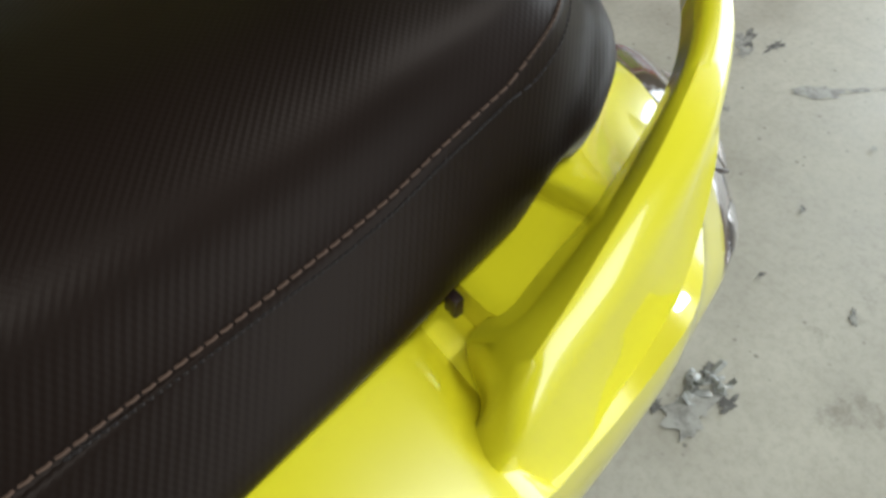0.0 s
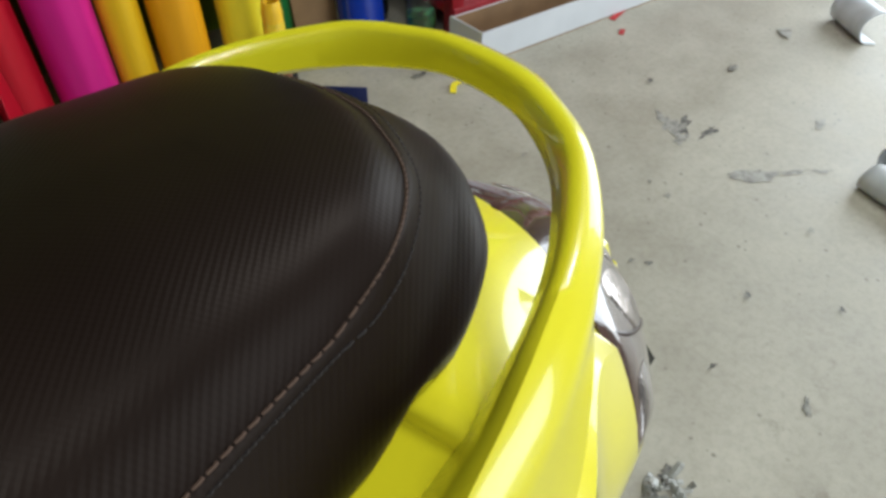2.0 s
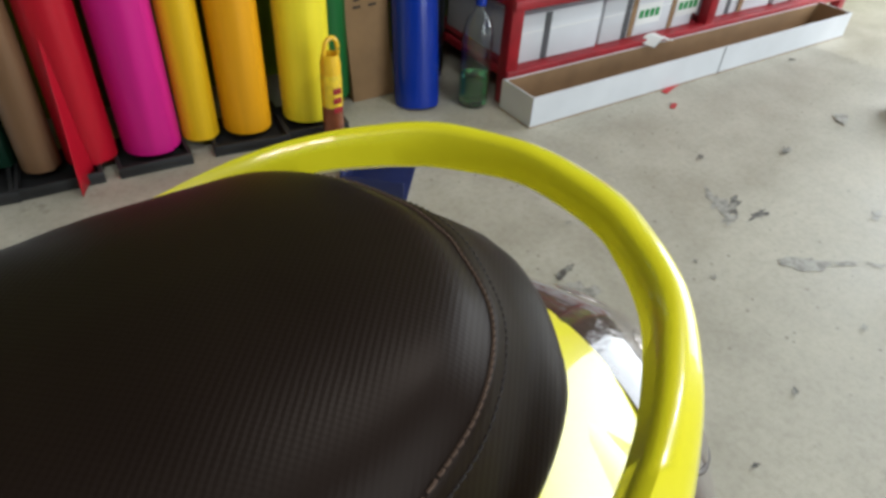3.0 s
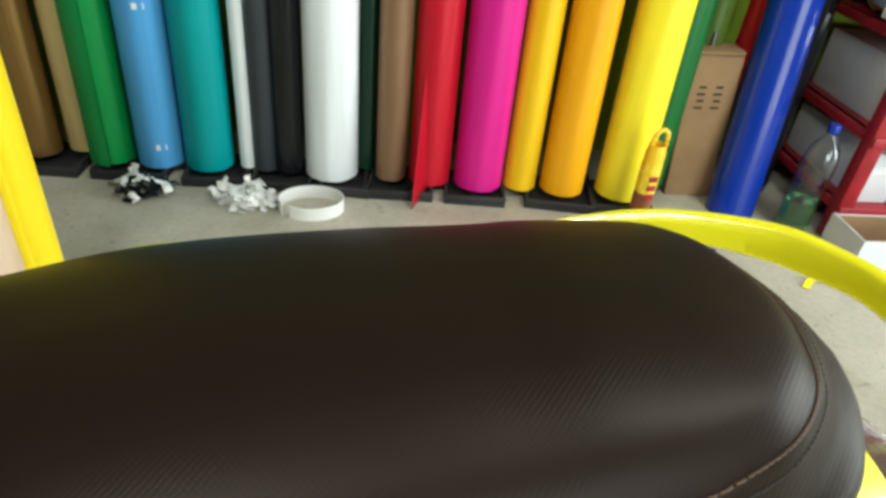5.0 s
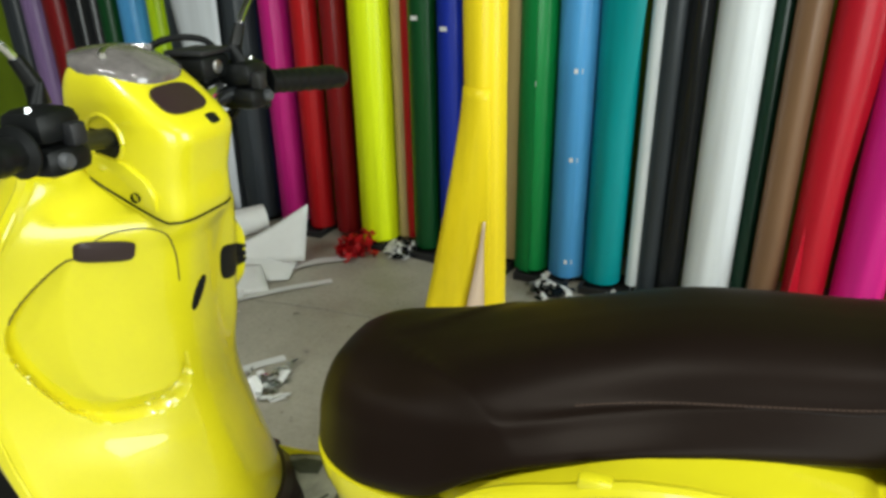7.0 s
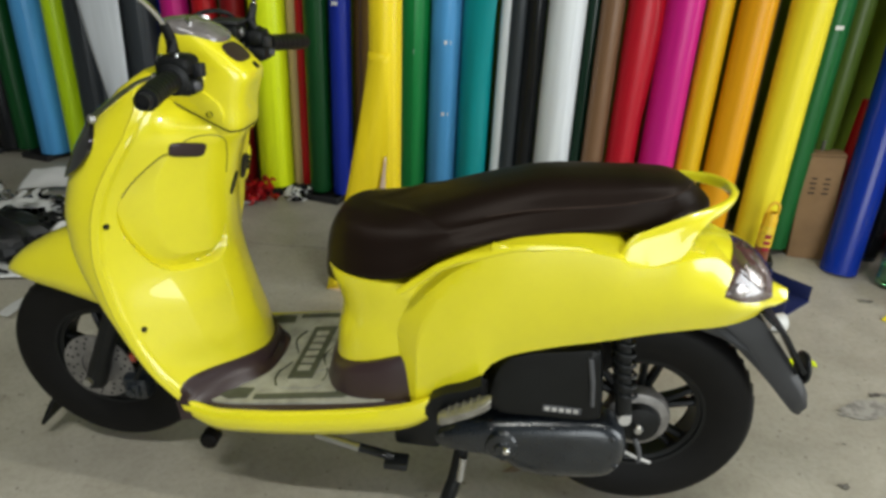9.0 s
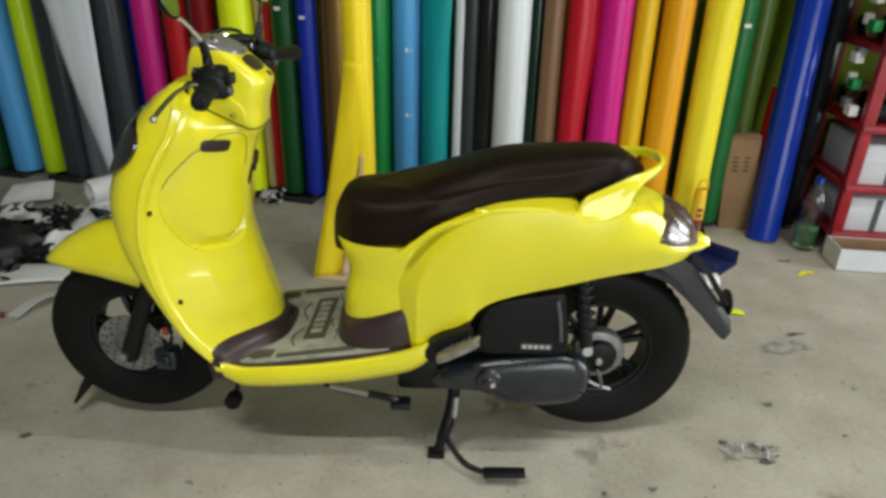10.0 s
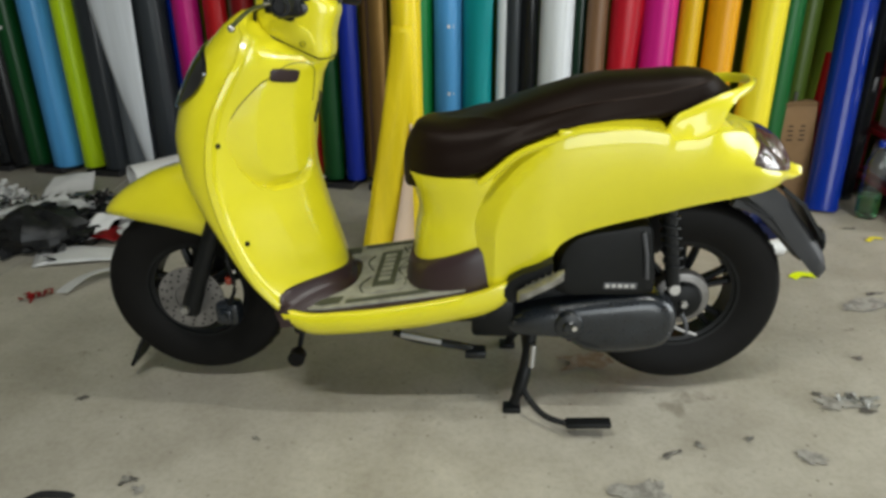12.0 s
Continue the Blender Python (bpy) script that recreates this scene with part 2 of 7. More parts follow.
def smooth_path(pts, n, closed=False):
    """Catmull-Rom through the points, n samples."""
    p = np.array(pts, float)
    m = len(p)
    out = []
    for k in range(n):
        u = k * (m if closed else m - 1) / (n if closed else n - 1)
        i = min(int(u), m - (1 if closed else 2))
        f = u - i
        if closed:
            a, b, c, d = (p[(i + s) % m] for s in (-1, 0, 1, 2))
        else:
            a, b, c, d = (p[min(max(i + s, 0), m - 1)] for s in (-1, 0, 1, 2))
        out.append(0.5 * (2 * b + (c - a) * f + (2 * a - 5 * b + 4 * c - d) * f * f + (3 * b - a - 3 * c + d) * f ** 3))
    return np.array(out)


def sweep(pts, shape, bm=None, cap=True, closed=False, up=(0, 0, 1), scale=None):
    """A section (list of side, up offsets) carried along a line of points."""
    p = [Vector(q) for q in pts]
    rings = []
    for i, q in enumerate(p):
        a, b = p[i - 1 if closed else max(i - 1, 0)], p[(i + 1) % len(p) if closed else min(i + 1, len(p) - 1)]
        t = (b - a).normalized()
        s = t.cross(Vector(up))
        s = s.normalized() if s.length > 1e-4 else Vector((1, 0, 0))
        u = s.cross(t)
        k = scale[i] if scale is not None else 1.0
        rings.append([q + s * (x * k) + u * (y * k) for x, y in shape])
    if closed:
        rings.append(rings[0])
        return loft(rings, True, False, bm)
    return loft(rings, True, cap, bm)


def circle(r, n=12, sy=1.0):
    return [(r * math.cos(2 * math.pi * i / n), r * sy * math.sin(2 * math.pi * i / n)) for i in range(n)]


def tube(pts, r, n=10, bm=None, scale=None, up=(0, 0, 1)):
    return sweep(pts, circle(r, n), bm, scale=scale, up=up)


def block(x0, x1, y0, y1, z0, z1, r=0.0, bm=None, seg=2, m=None):
    bm2 = bmesh.new()
    bmesh.ops.create_cube(bm2, size=1.0)
    for v in bm2.verts:
        v.co = Vector(((x0 + x1) / 2 + v.co.x * (x1 - x0), (y0 + y1) / 2 + v.co.y * (y1 - y0), (z0 + z1) / 2 + v.co.z * (z1 - z0)))
    if r:
        bmesh.ops.bevel(bm2, geom=bm2.edges[:], offset=r, segments=seg, affect="EDGES", profile=0.5)
    if m is not None:
        bm2.transform(m)
    return merge(bm, bm2)


def merge(bm, bm2):
    if bm is None:
        return bm2
    me = bpy.data.meshes.new("tmp")
    bm2.to_mesh(me)
    bm2.free()
    bm.from_mesh(me)
    bpy.data.meshes.remove(me)
    return bm


def lathe(profile, n=32, axis="Z", at=(0, 0, 0), bm=None, close=False):
    """Profile of (radius, along) turned about an axis."""
    rings = []
    for k in range(n):
        a = 2 * math.pi * k / n
        ring = []
        for r, h in profile:
            c, s = r * math.cos(a), r * math.sin(a)
            q = (c, s, h) if axis == "Z" else (c, h, s) if axis == "Y" else (h, c, s)
            ring.append(Vector(q) + Vector(at))
        rings.append(ring)
    bm2 = bmesh.new()
    rows = [[bm2.verts.new(q) for q in r] for r in rings]
    m = len(profile)
    for k in range(n):
        a, b = rows[k], rows[(k + 1) % n]
        for i in range(m if close else m - 1):
            j = (i + 1) % m
            bm2.faces.new((a[i], a[j], b[j], b[i]))
    bmesh.ops.remove_doubles(bm2, verts=bm2.verts[:], dist=1e-5)
    return merge(bm, bm2)


def extrude_outline(pts, depth, direction, r=0.0, bm=None):
    """A flat outline pushed along a direction, with rounded rims."""
    bm2 = bmesh.new()
    f = bm2.faces.new([bm2.verts.new(p) for p in pts])
    ret = bmesh.ops.extrude_face_region(bm2, geom=[f])
    d = Vector(direction).normalized() * depth
    for v in [g for g in ret["geom"] if isinstance(g, bmesh.types.BMVert)]:
        v.co += d
    bmesh.ops.recalc_face_normals(bm2, faces=bm2.faces[:])
    if r:
        edges = [e for e in bm2.edges if len(e.link_faces) == 2 and e.calc_face_angle(0) > 0.6]
        bmesh.ops.bevel(bm2, geom=edges, offset=r, segments=2, affect="EDGES", profile=0.5)
    return merge(bm, bm2)


def table(rows, xs):
    """Smooth values of each column at the places xs of the first column."""
    a = np.array(rows, float)
    out = []
    for x in xs:
        i = int(np.clip(np.searchsorted(a[:, 0], x) - 1, 0, len(a) - 2))
        f = (x - a[i, 0]) / (a[i + 1, 0] - a[i, 0])
        h = a[i + 1, 0] - a[i, 0]

        def slope(k):
            if k == 0:
                return (a[1] - a[0]) / (a[1, 0] - a[0, 0])
            if k == len(a) - 1:
                return (a[-1] - a[-2]) / (a[-1, 0] - a[-2, 0])
            s0, s1 = (a[k] - a[k - 1]) / (a[k, 0] - a[k - 1, 0]), (a[k + 1] - a[k]) / (a[k + 1, 0] - a[k, 0])
            return np.where(s0 * s1 > 0, 2 * s0 * s1 / np.where(s0 + s1 == 0, 1, s0 + s1), 0)

        m0, m1 = slope(i) * h, slope(i + 1) * h
        v = (2 * f ** 3 - 3 * f * f + 1) * a[i] + (f ** 3 - 2 * f * f + f) * m0 + (-2 * f ** 3 + 3 * f * f) * a[i + 1] + (f ** 3 - f * f) * m1
        out.append(v)
    return np.array(out)

# ---- the shop: floor, walls, ceiling ----
TRIM_BLACK = plain("black_bracket", (0.012, 0.012, 0.013), 0.5, vary=0.2, relief=0.1)
X0, X1, Y0, Y1, ZC = -4.2, 4.9, -4.9, 1.86, 3.2
WALL_TURN = math.atan(-0.10)  # the olive wall runs askew to the scooter
tagged(part("floor", block(X0 - 6, X1 + 9, Y0 - 9, Y1 + 0.8, -0.15, 0.0), CONCRETE, smooth=False), "worn grey-beige concrete floor with oil marks", "floor", kind="structure")
north = part("wall_north", block(X0 - 0.1, X1 + 0.2, 0.0, 0.15, 0.0, ZC), OLIVE, smooth=False)
north.location, north.rotation_euler = (0, Y1, 0), (0, 0, WALL_TURN)
tagged(north, "olive green painted wall behind the rolls", "wall", kind="structure")
tagged(part("wall_west", block(X0 - 0.15, X0, Y0, Y1 + 0.40, 0.0, ZC), WALL, smooth=False), "plain grey side wall", "wall", kind="structure")
bm = block(X1, X1 + 0.15, 0.95, Y1 - 0.40, 0.0, ZC)
bm = block(X1, X1 + 0.15, Y0, -1.45, 0.0, ZC, bm=bm)
bm = block(X1, X1 + 0.15, -1.45, 0.95, 2.70, ZC, bm=bm)
tagged(part("wall_east", bm, WALL, smooth=False), "grey wall with a wide open doorway", "wall", kind="structure")
# unseen wall; its opening is assumed and set where the front light enters
bm = block(X0 - 0.15, 0.4, Y0 - 0.15, Y0, 0.0, ZC)
bm = block(3.8, X1 + 0.15, Y0 - 0.15, Y0, 0.0, ZC, bm=bm)
bm = block(0.4, 3.8, Y0 - 0.15, Y0, 2.6, ZC, bm=bm)
tagged(part("wall_south", bm, WALL, smooth=False), "grey front wall with an open shop entrance", "wall", kind="structure")
tagged(part("ceiling", block(X0 - 0.15, X1 + 0.15, Y0 - 0.15, Y1 + 0.60, ZC, ZC + 0.15), CEIL, smooth=False), "dark unlit ceiling", "ceiling", kind="structure")
# bodies and glowing diffusers for the added battens, out of view
for lx, ly in ((1.9, -0.5), (-0.6, -1.3)):
    lamp = thing("added_ceiling_light", "long white batten lamp, switched on", "ceiling lamp", "ceiling lamps", at=(lx, ly, ZC))
    part("housing", block(-0.64, 0.64, -0.05, 0.05, -0.06, 0.0, 0.01), CARD_WHITE, lamp)
    part("diffuser", block(-0.6, 0.6, -0.025, 0.025, -0.09, -0.06, 0.008), TUBE_GLOW, lamp, "glowing white diffuser")

# joint lines scored in the slab
for k, (a, b) in enumerate((((-4.2, 1.02), (0.95, 1.145)), ((-1.95, -4.9), (-1.55, 1.7)))):
    a, b = Vector((*a, 0)), Vector((*b, 0))
    n = 60
    pts = [a.lerp(b, i / n) + Vector((0, 0, 0.0008)) + Vector((random.uniform(-1, 1), random.uniform(-1, 1), 0)) * 0.006 for i in range(n + 1)]
    tagged(part("floor_joint", sweep(pts, [(-0.002, 0), (0.002, 0), (0.002, 0.0006), (-0.002, 0.0006)]), STAIN_SOFT), "thin dark joint line in the concrete", "floor joint", kind="structure")


def stain(x, y, r, stretch=1.0, turn=0.0, z=0.001, n=26):
    """A thin dried mark with a ragged rim."""
    bm = bmesh.new()
    ph = random.uniform(0, 100)
    vs = []
    for i in range(n):
        a = 2 * math.pi * i / n
        k = 0.65 + 0.7 * noise.noise((math.cos(a) * 1.7 + ph, math.sin(a) * 1.7, ph)) + random.uniform(-0.16, 0.16)
        q = Matrix.Rotation(turn, 3, "Z") @ Vector((math.cos(a) * r * k * stretch, math.sin(a) * r * k, 0))
        vs.append(bm.verts.new((x + q.x, y + q.y, z)))
    bm.faces.new(vs)
    return bm


MARKS = (
    (1.957, 0.43, 0.030, 2.2, 0.2, 0), (1.99, 0.37, 0.022, 2.6, 0.1, 0), (1.95, 0.47, 0.035, 2.0, 0.9, 1), (1.90, 0.40, 0.02, 2, 0, 1),
    (1.975, 0.15, 0.012, 3.5, -0.6, 1), (1.90, 0.20, 0.03, 2.5, -0.5, 1), (2.04, 0.10, 0.010, 3.5, -0.7, 1), (2.25, 0.19, 0.02, 2, 0.3, 1),
    (1.68, 0.298, 0.009, 1.6, 0, 0), (1.694, 0.354, 0.006, 1.5, 0, 0), (1.461, 0.202, 0.008, 1.6, 0.4, 0), (1.44, 0.23, 0.007, 1.4, 0, 0),
    (1.364, -0.169, 0.010, 3, 0.5, 0), (1.083, -0.076, 0.016, 1.5, 0, 0), (1.065, -0.116, 0.011, 1.4, 0, 0), (0.978, -0.059, 0.012, 1.5, 0, 0),
    (1.618, 1.08, 0.018, 1.8, 0, 0), (2.309, 0.864, 0.016, 1.6, 0.4, 0), (3.03, 0.85, 0.014, 1.8, 0, 0),
    (1.16, 0.11, 0.012, 1.6, 0.2, 0), (1.30, 0.40, 0.028, 2.4, 0.2, 1), (1.36, 0.42, 0.05, 1.8, 0.3, 1), (1.42, 0.50, 0.016, 3, 0.1, 0),
    (-0.895, -0.14, 0.016, 2.0, 0.2, 0), (-0.639, -0.425, 0.020, 1.4, 0.5, 0), (-0.60, -0.45, 0.016, 1.4, 0, 1), (-0.40, -0.28, 0.009, 1.5, 0, 0),
    (1.01, -0.10, 0.045, 1.7, 0.2, 1), (1.06, -0.13, 0.012, 2, 0, 0), (0.74, -0.24, 0.010, 2, 0.3, 0), (0.86, -0.30, 0.03, 2, 0.1, 1),
    (0.30, -0.55, 0.008, 1.5, 0, 0), (0.36, -0.57, 0.009, 1.5, 0, 0), (0.43, -0.53, 0.007, 1.5, 0, 0), (0.52, -0.50, 0.010, 1.3, 0, 0),
    (0.45, -0.42, 0.05, 1.6, 0.4, 1), (0.55, -0.30, 0.012, 3.0, 0.6, 0), (0.62, -0.27, 0.011, 2, -0.8, 0), (-1.55, 0.12, 0.008, 4.0, 0.7, 0),
    (-1.62, 0.30, 0.012, 1.6, 0, 0), (-0.85, 1.05, 0.012, 1.6, 0, 0), (-0.70, 0.85, 0.008, 1.8, 0, 0), (0.10, 1.05, 0.012, 3, 0.2, 1),
    (2.7, 0.5, 0.025, 2, 0.3, 1), (1.75, -0.35, 0.012, 2, 0, 0), (1.55, -0.42, 0.016, 3, 0.4, 0),
    (-0.45, 0.60, 0.012, 1.5, 0, 1), (0.42, 0.07, 0.055, 1.9, 0.3, 2), (2.35, 0.50, 0.014, 2.0, 0.3, 0), (2.6, -0.15, 0.012, 1.8, 0.2, 0), (1.55, 0.62, 0.008, 1.6, 0.2, 0), (2.1, 0.62, 0.01, 1.8, 0.9, 0), (1.32, -0.02, 0.006, 1.6, 0, 0), (1.22, 0.26, 0.005, 1.6, 0, 0), (1.52, 0.02, 0.007, 1.8, 0.6, 0), (1.80, 0.02, 0.007, 1.8, 0.6, 0), (1.62, -0.12, 0.006, 1.8, 0.6, 0), (2.2, -0.02, 0.009, 1.8, 0.6, 0), (-0.2, 0.95, 0.02, 3, 0.1, 1), (2.9, 0.1, 0.03, 2, 0.2, 1),
)
for k, (x, y, r, s, t, soft_one) in enumerate(MARKS):
    tagged(part("floor_mark", stain(x, y, r, s, t, 0.0008 + 0.00012 * k), (STAIN, STAIN_SOFT, RUST)[soft_one]), "dark dried mark on the concrete floor", "floor mark", "marks on the floor", "structure")

# fittings on the olive wall
br = thing("wall_bracket", "black metal bracket screwed to the olive wall", "bracket")
part("bracket_plate", block(1.488, 1.513, 1.690, 1.712, 1.24, 1.40, 0.003), TRIM_BLACK, br)
part("bracket_arm", block(1.493, 1.508, 1.63, 1.694, 1.26, 1.275, 0.003), TRIM_BLACK, br)
for hx in (-0.050, 0.155):
    hook = thing("wall_hook", "small white hook on the olive wall", "hook", "hooks on the wall", at=(hx, Y1 - 0.10 * hx - 0.011, 1.280))
    part("hook_base", block(-0.012, 0.012, -0.002, 0.01, -0.018, 0.018, 0.003), CARD_WHITE, hook)
    part("hook_loop", tube(smooth_path([(0, 0.0, 0.006), (0, -0.022, 0.004), (0, -0.028, -0.012), (0, -0.012, -0.022)], 14), 0.004, 8), CARD_WHITE, hook)

# ---- the scooter: its nose points to -x, its left side to -y ----
scooter = thing("scooter", "bright yellow motor scooter with a brown seat on its centre stand", "scooter")


SEAT_ROWS = [  # along, top, lower edge, half width, seam out, seam up
    (-0.058, 0.6170, 0.572, 0.0300, 0.0200, 0.6030), (-0.050, 0.6466, 0.558, 0.0660, 0.0450, 0.6277), (-0.025, 0.6866, 0.562, 0.1000, 0.0720, 0.6635), (0.007, 0.6965, 0.575, 0.1220, 0.0900, 0.6783), (0.050, 0.6979, 0.590, 0.1380, 0.1020, 0.6819),
    (0.120, 0.7121, 0.607, 0.1470, 0.1100, 0.6911), (0.174, 0.7306, 0.645, 0.1480, 0.1110, 0.7032), (0.230, 0.7512, 0.675, 0.1460, 0.1080, 0.7167), (0.285, 0.7686, 0.693, 0.1400, 0.1030, 0.7305), (0.340, 0.7848, 0.704, 0.1320, 0.0992, 0.7419),
    (0.390, 0.7925, 0.709, 0.1220, 0.0957, 0.7482), (0.444, 0.7962, 0.713, 0.1130, 0.0918, 0.7548), (0.497, 0.7985, 0.715, 0.1035, 0.0867, 0.7615), (0.524, 0.8010, 0.716, 0.0975, 0.0830, 0.7675), (0.555, 0.8005, 0.716, 0.0915, 0.0781, 0.7728)]
TAIL_X = 0.555  # behind this the sections swing round the tail
TAIL = [  # seam, fold, rim and lower edge round the tail
    [(0.555, -0.0781, 0.7728), (0.586, -0.0674, 0.7813), (0.6092, -0.0455, 0.7844), (0.6198, -0.016, 0.7859), (0.6215, 0.0, 0.786)],
    [(0.555, -0.0861, 0.7489), (0.5761, -0.0845, 0.7440), (0.5996, -0.0739, 0.7519), (0.6237, -0.0546, 0.7606), (0.6376, -0.0316, 0.7662), (0.6444, -0.0105, 0.7695), (0.645, 0.0, 0.7698)],
    [(0.555, -0.0915, 0.7285), (0.5826, -0.0870, 0.7380), (0.6058, -0.0811, 0.7416), (0.6354, -0.0626, 0.7463), (0.6529, -0.0365, 0.7501), (0.6612, -0.0125, 0.7515), (0.662, 0.0, 0.752)],
    [(0.555, -0.0901, 0.7160), (0.571, -0.0850, 0.7190), (0.578, -0.0830, 0.7320), (0.585, -0.0850, 0.7310), (0.5905, -0.0825, 0.7265), (0.6058, -0.0780, 0.7250), (0.633, -0.0600, 0.7250), (0.6500, -0.0350, 0.7260), (0.658, 0.0, 0.7265)]]


def seat_half(top, seam, fold, rim, low, lip=1.0):
    """Half a padded section, out from the middle: domed top to the seam, flank, rolled rim, underside. Pairs of out, up."""
    (ys, zs), zt = seam, top
    a = smooth_path([(0.0, zt), (ys * 0.45, zt - 0.08 * (zt - zs)), (ys * 0.80, zt - 0.40 * (zt - zs)), (ys * 0.965, zs + 0.10 * (zt - zs)), (ys, zs)], 17)
    b = smooth_path([(ys, zs), (ys + (fold[0] - ys) * 0.14, zs - (zs - fold[1]) * 0.05), (ys + (fold[0] - ys) * 0.55, zs - (zs - fold[1]) * 0.50), fold, rim, low], 18)[1:]
    if lip < 1:
        h = zs - fold[1]
        soft = smooth_path([(0.0, zt), (ys * 0.50, zt - 0.10 * (zt - zs)), (ys * 0.80, zt - 0.48 * (zt - zs)), (ys, zs), (ys + (fold[0] - ys) * 0.62, zs - h * 0.42), fold, rim, low], 34)
        hard = np.array([tuple(q) for q in a] + [tuple(q) for q in b])
        a, b = soft * (1 - lip) + hard * lip, []
    return [tuple(q) for q in a] + [tuple(q) for q in b] + [(low[0] * 0.93, low[1] - 0.003), (low[0] * 0.5, low[1] - 0.002), (0.0, low[1] - 0.001)]


def seat_straight(x, zt, zb, w, ys, zs):
    return seat_half(zt, (ys, zs), (ys + (w - ys) * 0.60, zs - 0.42 * (zs - zb)), (w, zb + 0.22 * (zs - zb)), (w * 0.985, zb), min(1.0, max(0.0, (x - 0.20) / 0.25)))


def tail_at(turn):
    """Out and up of seam, fold, rim and lower edge on the ray that leaves the tail's middle at a turn from straight back."""
    got = []
    for line in TAIL:
        p = smooth_path(line, 80)
        ang = np.arctan2(-p[:, 1], p[:, 0] - TAIL_X)[::-1]
        got.append((float(np.interp(abs(turn), ang, np.hypot(p[:, 0] - TAIL_X, p[:, 1])[::-1])), float(np.interp(abs(turn), ang, p[::-1, 2]))))
    return got


xs = np.concatenate([np.linspace(-0.058, 0.0, 12), np.linspace(0.006, 0.21, 60), np.linspace(0.22, TAIL_X, 34)])
straight = [(r[0], seat_straight(*r)) for r in table(SEAT_ROWS, xs)]
turns = np.linspace(-math.pi / 2, math.pi / 2, 49)[1:-1]
fans = [(t, seat_half(0.8005, *tail_at(t))) for t in turns]
count = len(straight[0][1])
rows = [[(-0.0591, 0.0, 0.588)] * count]
rows += [[(x, -y, z) for y, z in half] for x, half in straight]
rows += [[(TAIL_X + y * math.cos(t), y * math.sin(t), z) for y, z in half] for t, half in fans]
rows += [[(x, y, z) for y, z in half] for x, half in straight[::-1]] + [rows[0]]
bm = loft(rows, closed=False, cap=False)
bmesh.ops.remove_doubles(bm, verts=bm.verts[:], dist=1e-5)
bmesh.ops.dissolve_degenerate(bm, edges=bm.edges[:], dist=1e-6)
# a crease on each side, from the hump of the nose back to the flank
for v in bm.verts:
    f = ((v.co.x - 0.055) * 0.125 + (abs(v.co.y) - 0.028) * 0.090) / 0.0237  # along the crease, 0 to 1
    d = ((v.co.x - 0.055) * 0.090 - (abs(v.co.y) - 0.028) * 0.125) / 0.154   # behind it
    if -0.4 < f < 1.5 and v.co.z > 0.64:
        fade = max(0.0, 1 - abs(f - 0.5) / 0.85) ** 0.6
        v.co.z += 0.0046 * fade * math.exp(-abs(d) / (0.0065 if d > 0 else 0.014))
seat = part("seat", bm, SEAT, scooter, "dark brown padded seat with a fine woven grain", angle=70)

# two rows of stitches round the tail of the pad: tan thread on the seam, dark thread below it
for below, first, material, label in ((0.0, 0.26, THREAD, "tan thread stitched in a row"), (0.30, 0.40, THREAD_DARK, "dark thread stitched below the seam")):
    half = []
    for x, zt, zb, w, ys, zs in table(SEAT_ROWS, np.linspace(first, TAIL_X, 40)):
        k = below * (1 if below == 0 else min(1.0, (x - first) / 0.12 + 0.3))
        half.append((x, -(ys + (w - ys) * 0.60 * k * 0.8), zs - 0.42 * (zs - zb) * k * 0.62))
    for t in turns[1:len(turns) // 2 + 1]:
        (ys, zs), (yf, zf), _, _ = tail_at(t)
        y, z = ys + (yf - ys) * below * 0.95, zs - (zs - zf) * below * 0.80
        half.append((TAIL_X + y * math.cos(t), y * math.sin(t), z))
    line = smooth_path(half + [(x, -y, z) for x, y, z in half[:-1][::-1]], 420)
    bm = bmesh.new()
    for i in range(0, 418, 2):
        a, b = Vector(line[i]), Vector(line[min(i + 2, 419)])
        out = Vector((max(0.0, a.x - TAIL_X), a.y, 0.05)).normalized() * 0.0006
        tube([a + out * 0.2, a.lerp(b, 0.5) + out, b.lerp(a, 0.24) + out * 0.2], 0.00055, 5, bm)
    tagged(part("stitching", bm, material, seat, label), kind="stuff")


# rear body: side panels and tail in one shell
def body_ring(x, zt, zb, w, lean, n=18):
    """Half: from the middle of the top over the shoulder, down the flank to the lower edge."""
    r = min(1.0, max(0.0, (x - 0.585) / 0.10))
    r = r * r * (3 - 2 * r)
    half = [(0.0, zt + 0.004), (w * (0.45 - 0.13 * r), zt + 0.002), (w * (0.72 - 0.20 * r), zt - 0.004)]
    for i in range(n):
        f = i / (n - 1)
        z = zt - 0.012 - (zt - 0.012 - zb) * f
        bulge = math.sin(math.pi * min(1, 0.25 + f * 0.53)) ** 0.55
        tail = 0.72 + 0.28 * math.sin(math.pi / 2 * min(1, f / 0.6))
        half.append((w * ((1 - r) * (0.80 + 0.20 * bulge) + r * tail) - lean * f * f, z))
    half.append((half[-1][0] - 0.012, zb - 0.001))
    # the panel's front edge is bevelled, and the bevel sweeps back towards the seat
    half = [(y - min(1.0, y / 0.08) * 0.78 * max(0.0, 0.150 + 0.050 * max(0.0, (z - 0.47) / 0.14) ** 2 - x), z) for y, z in half]
    return [(x, y, z) for y, z in half] + [(x, -y, z) for y, z in half[:0:-1]]


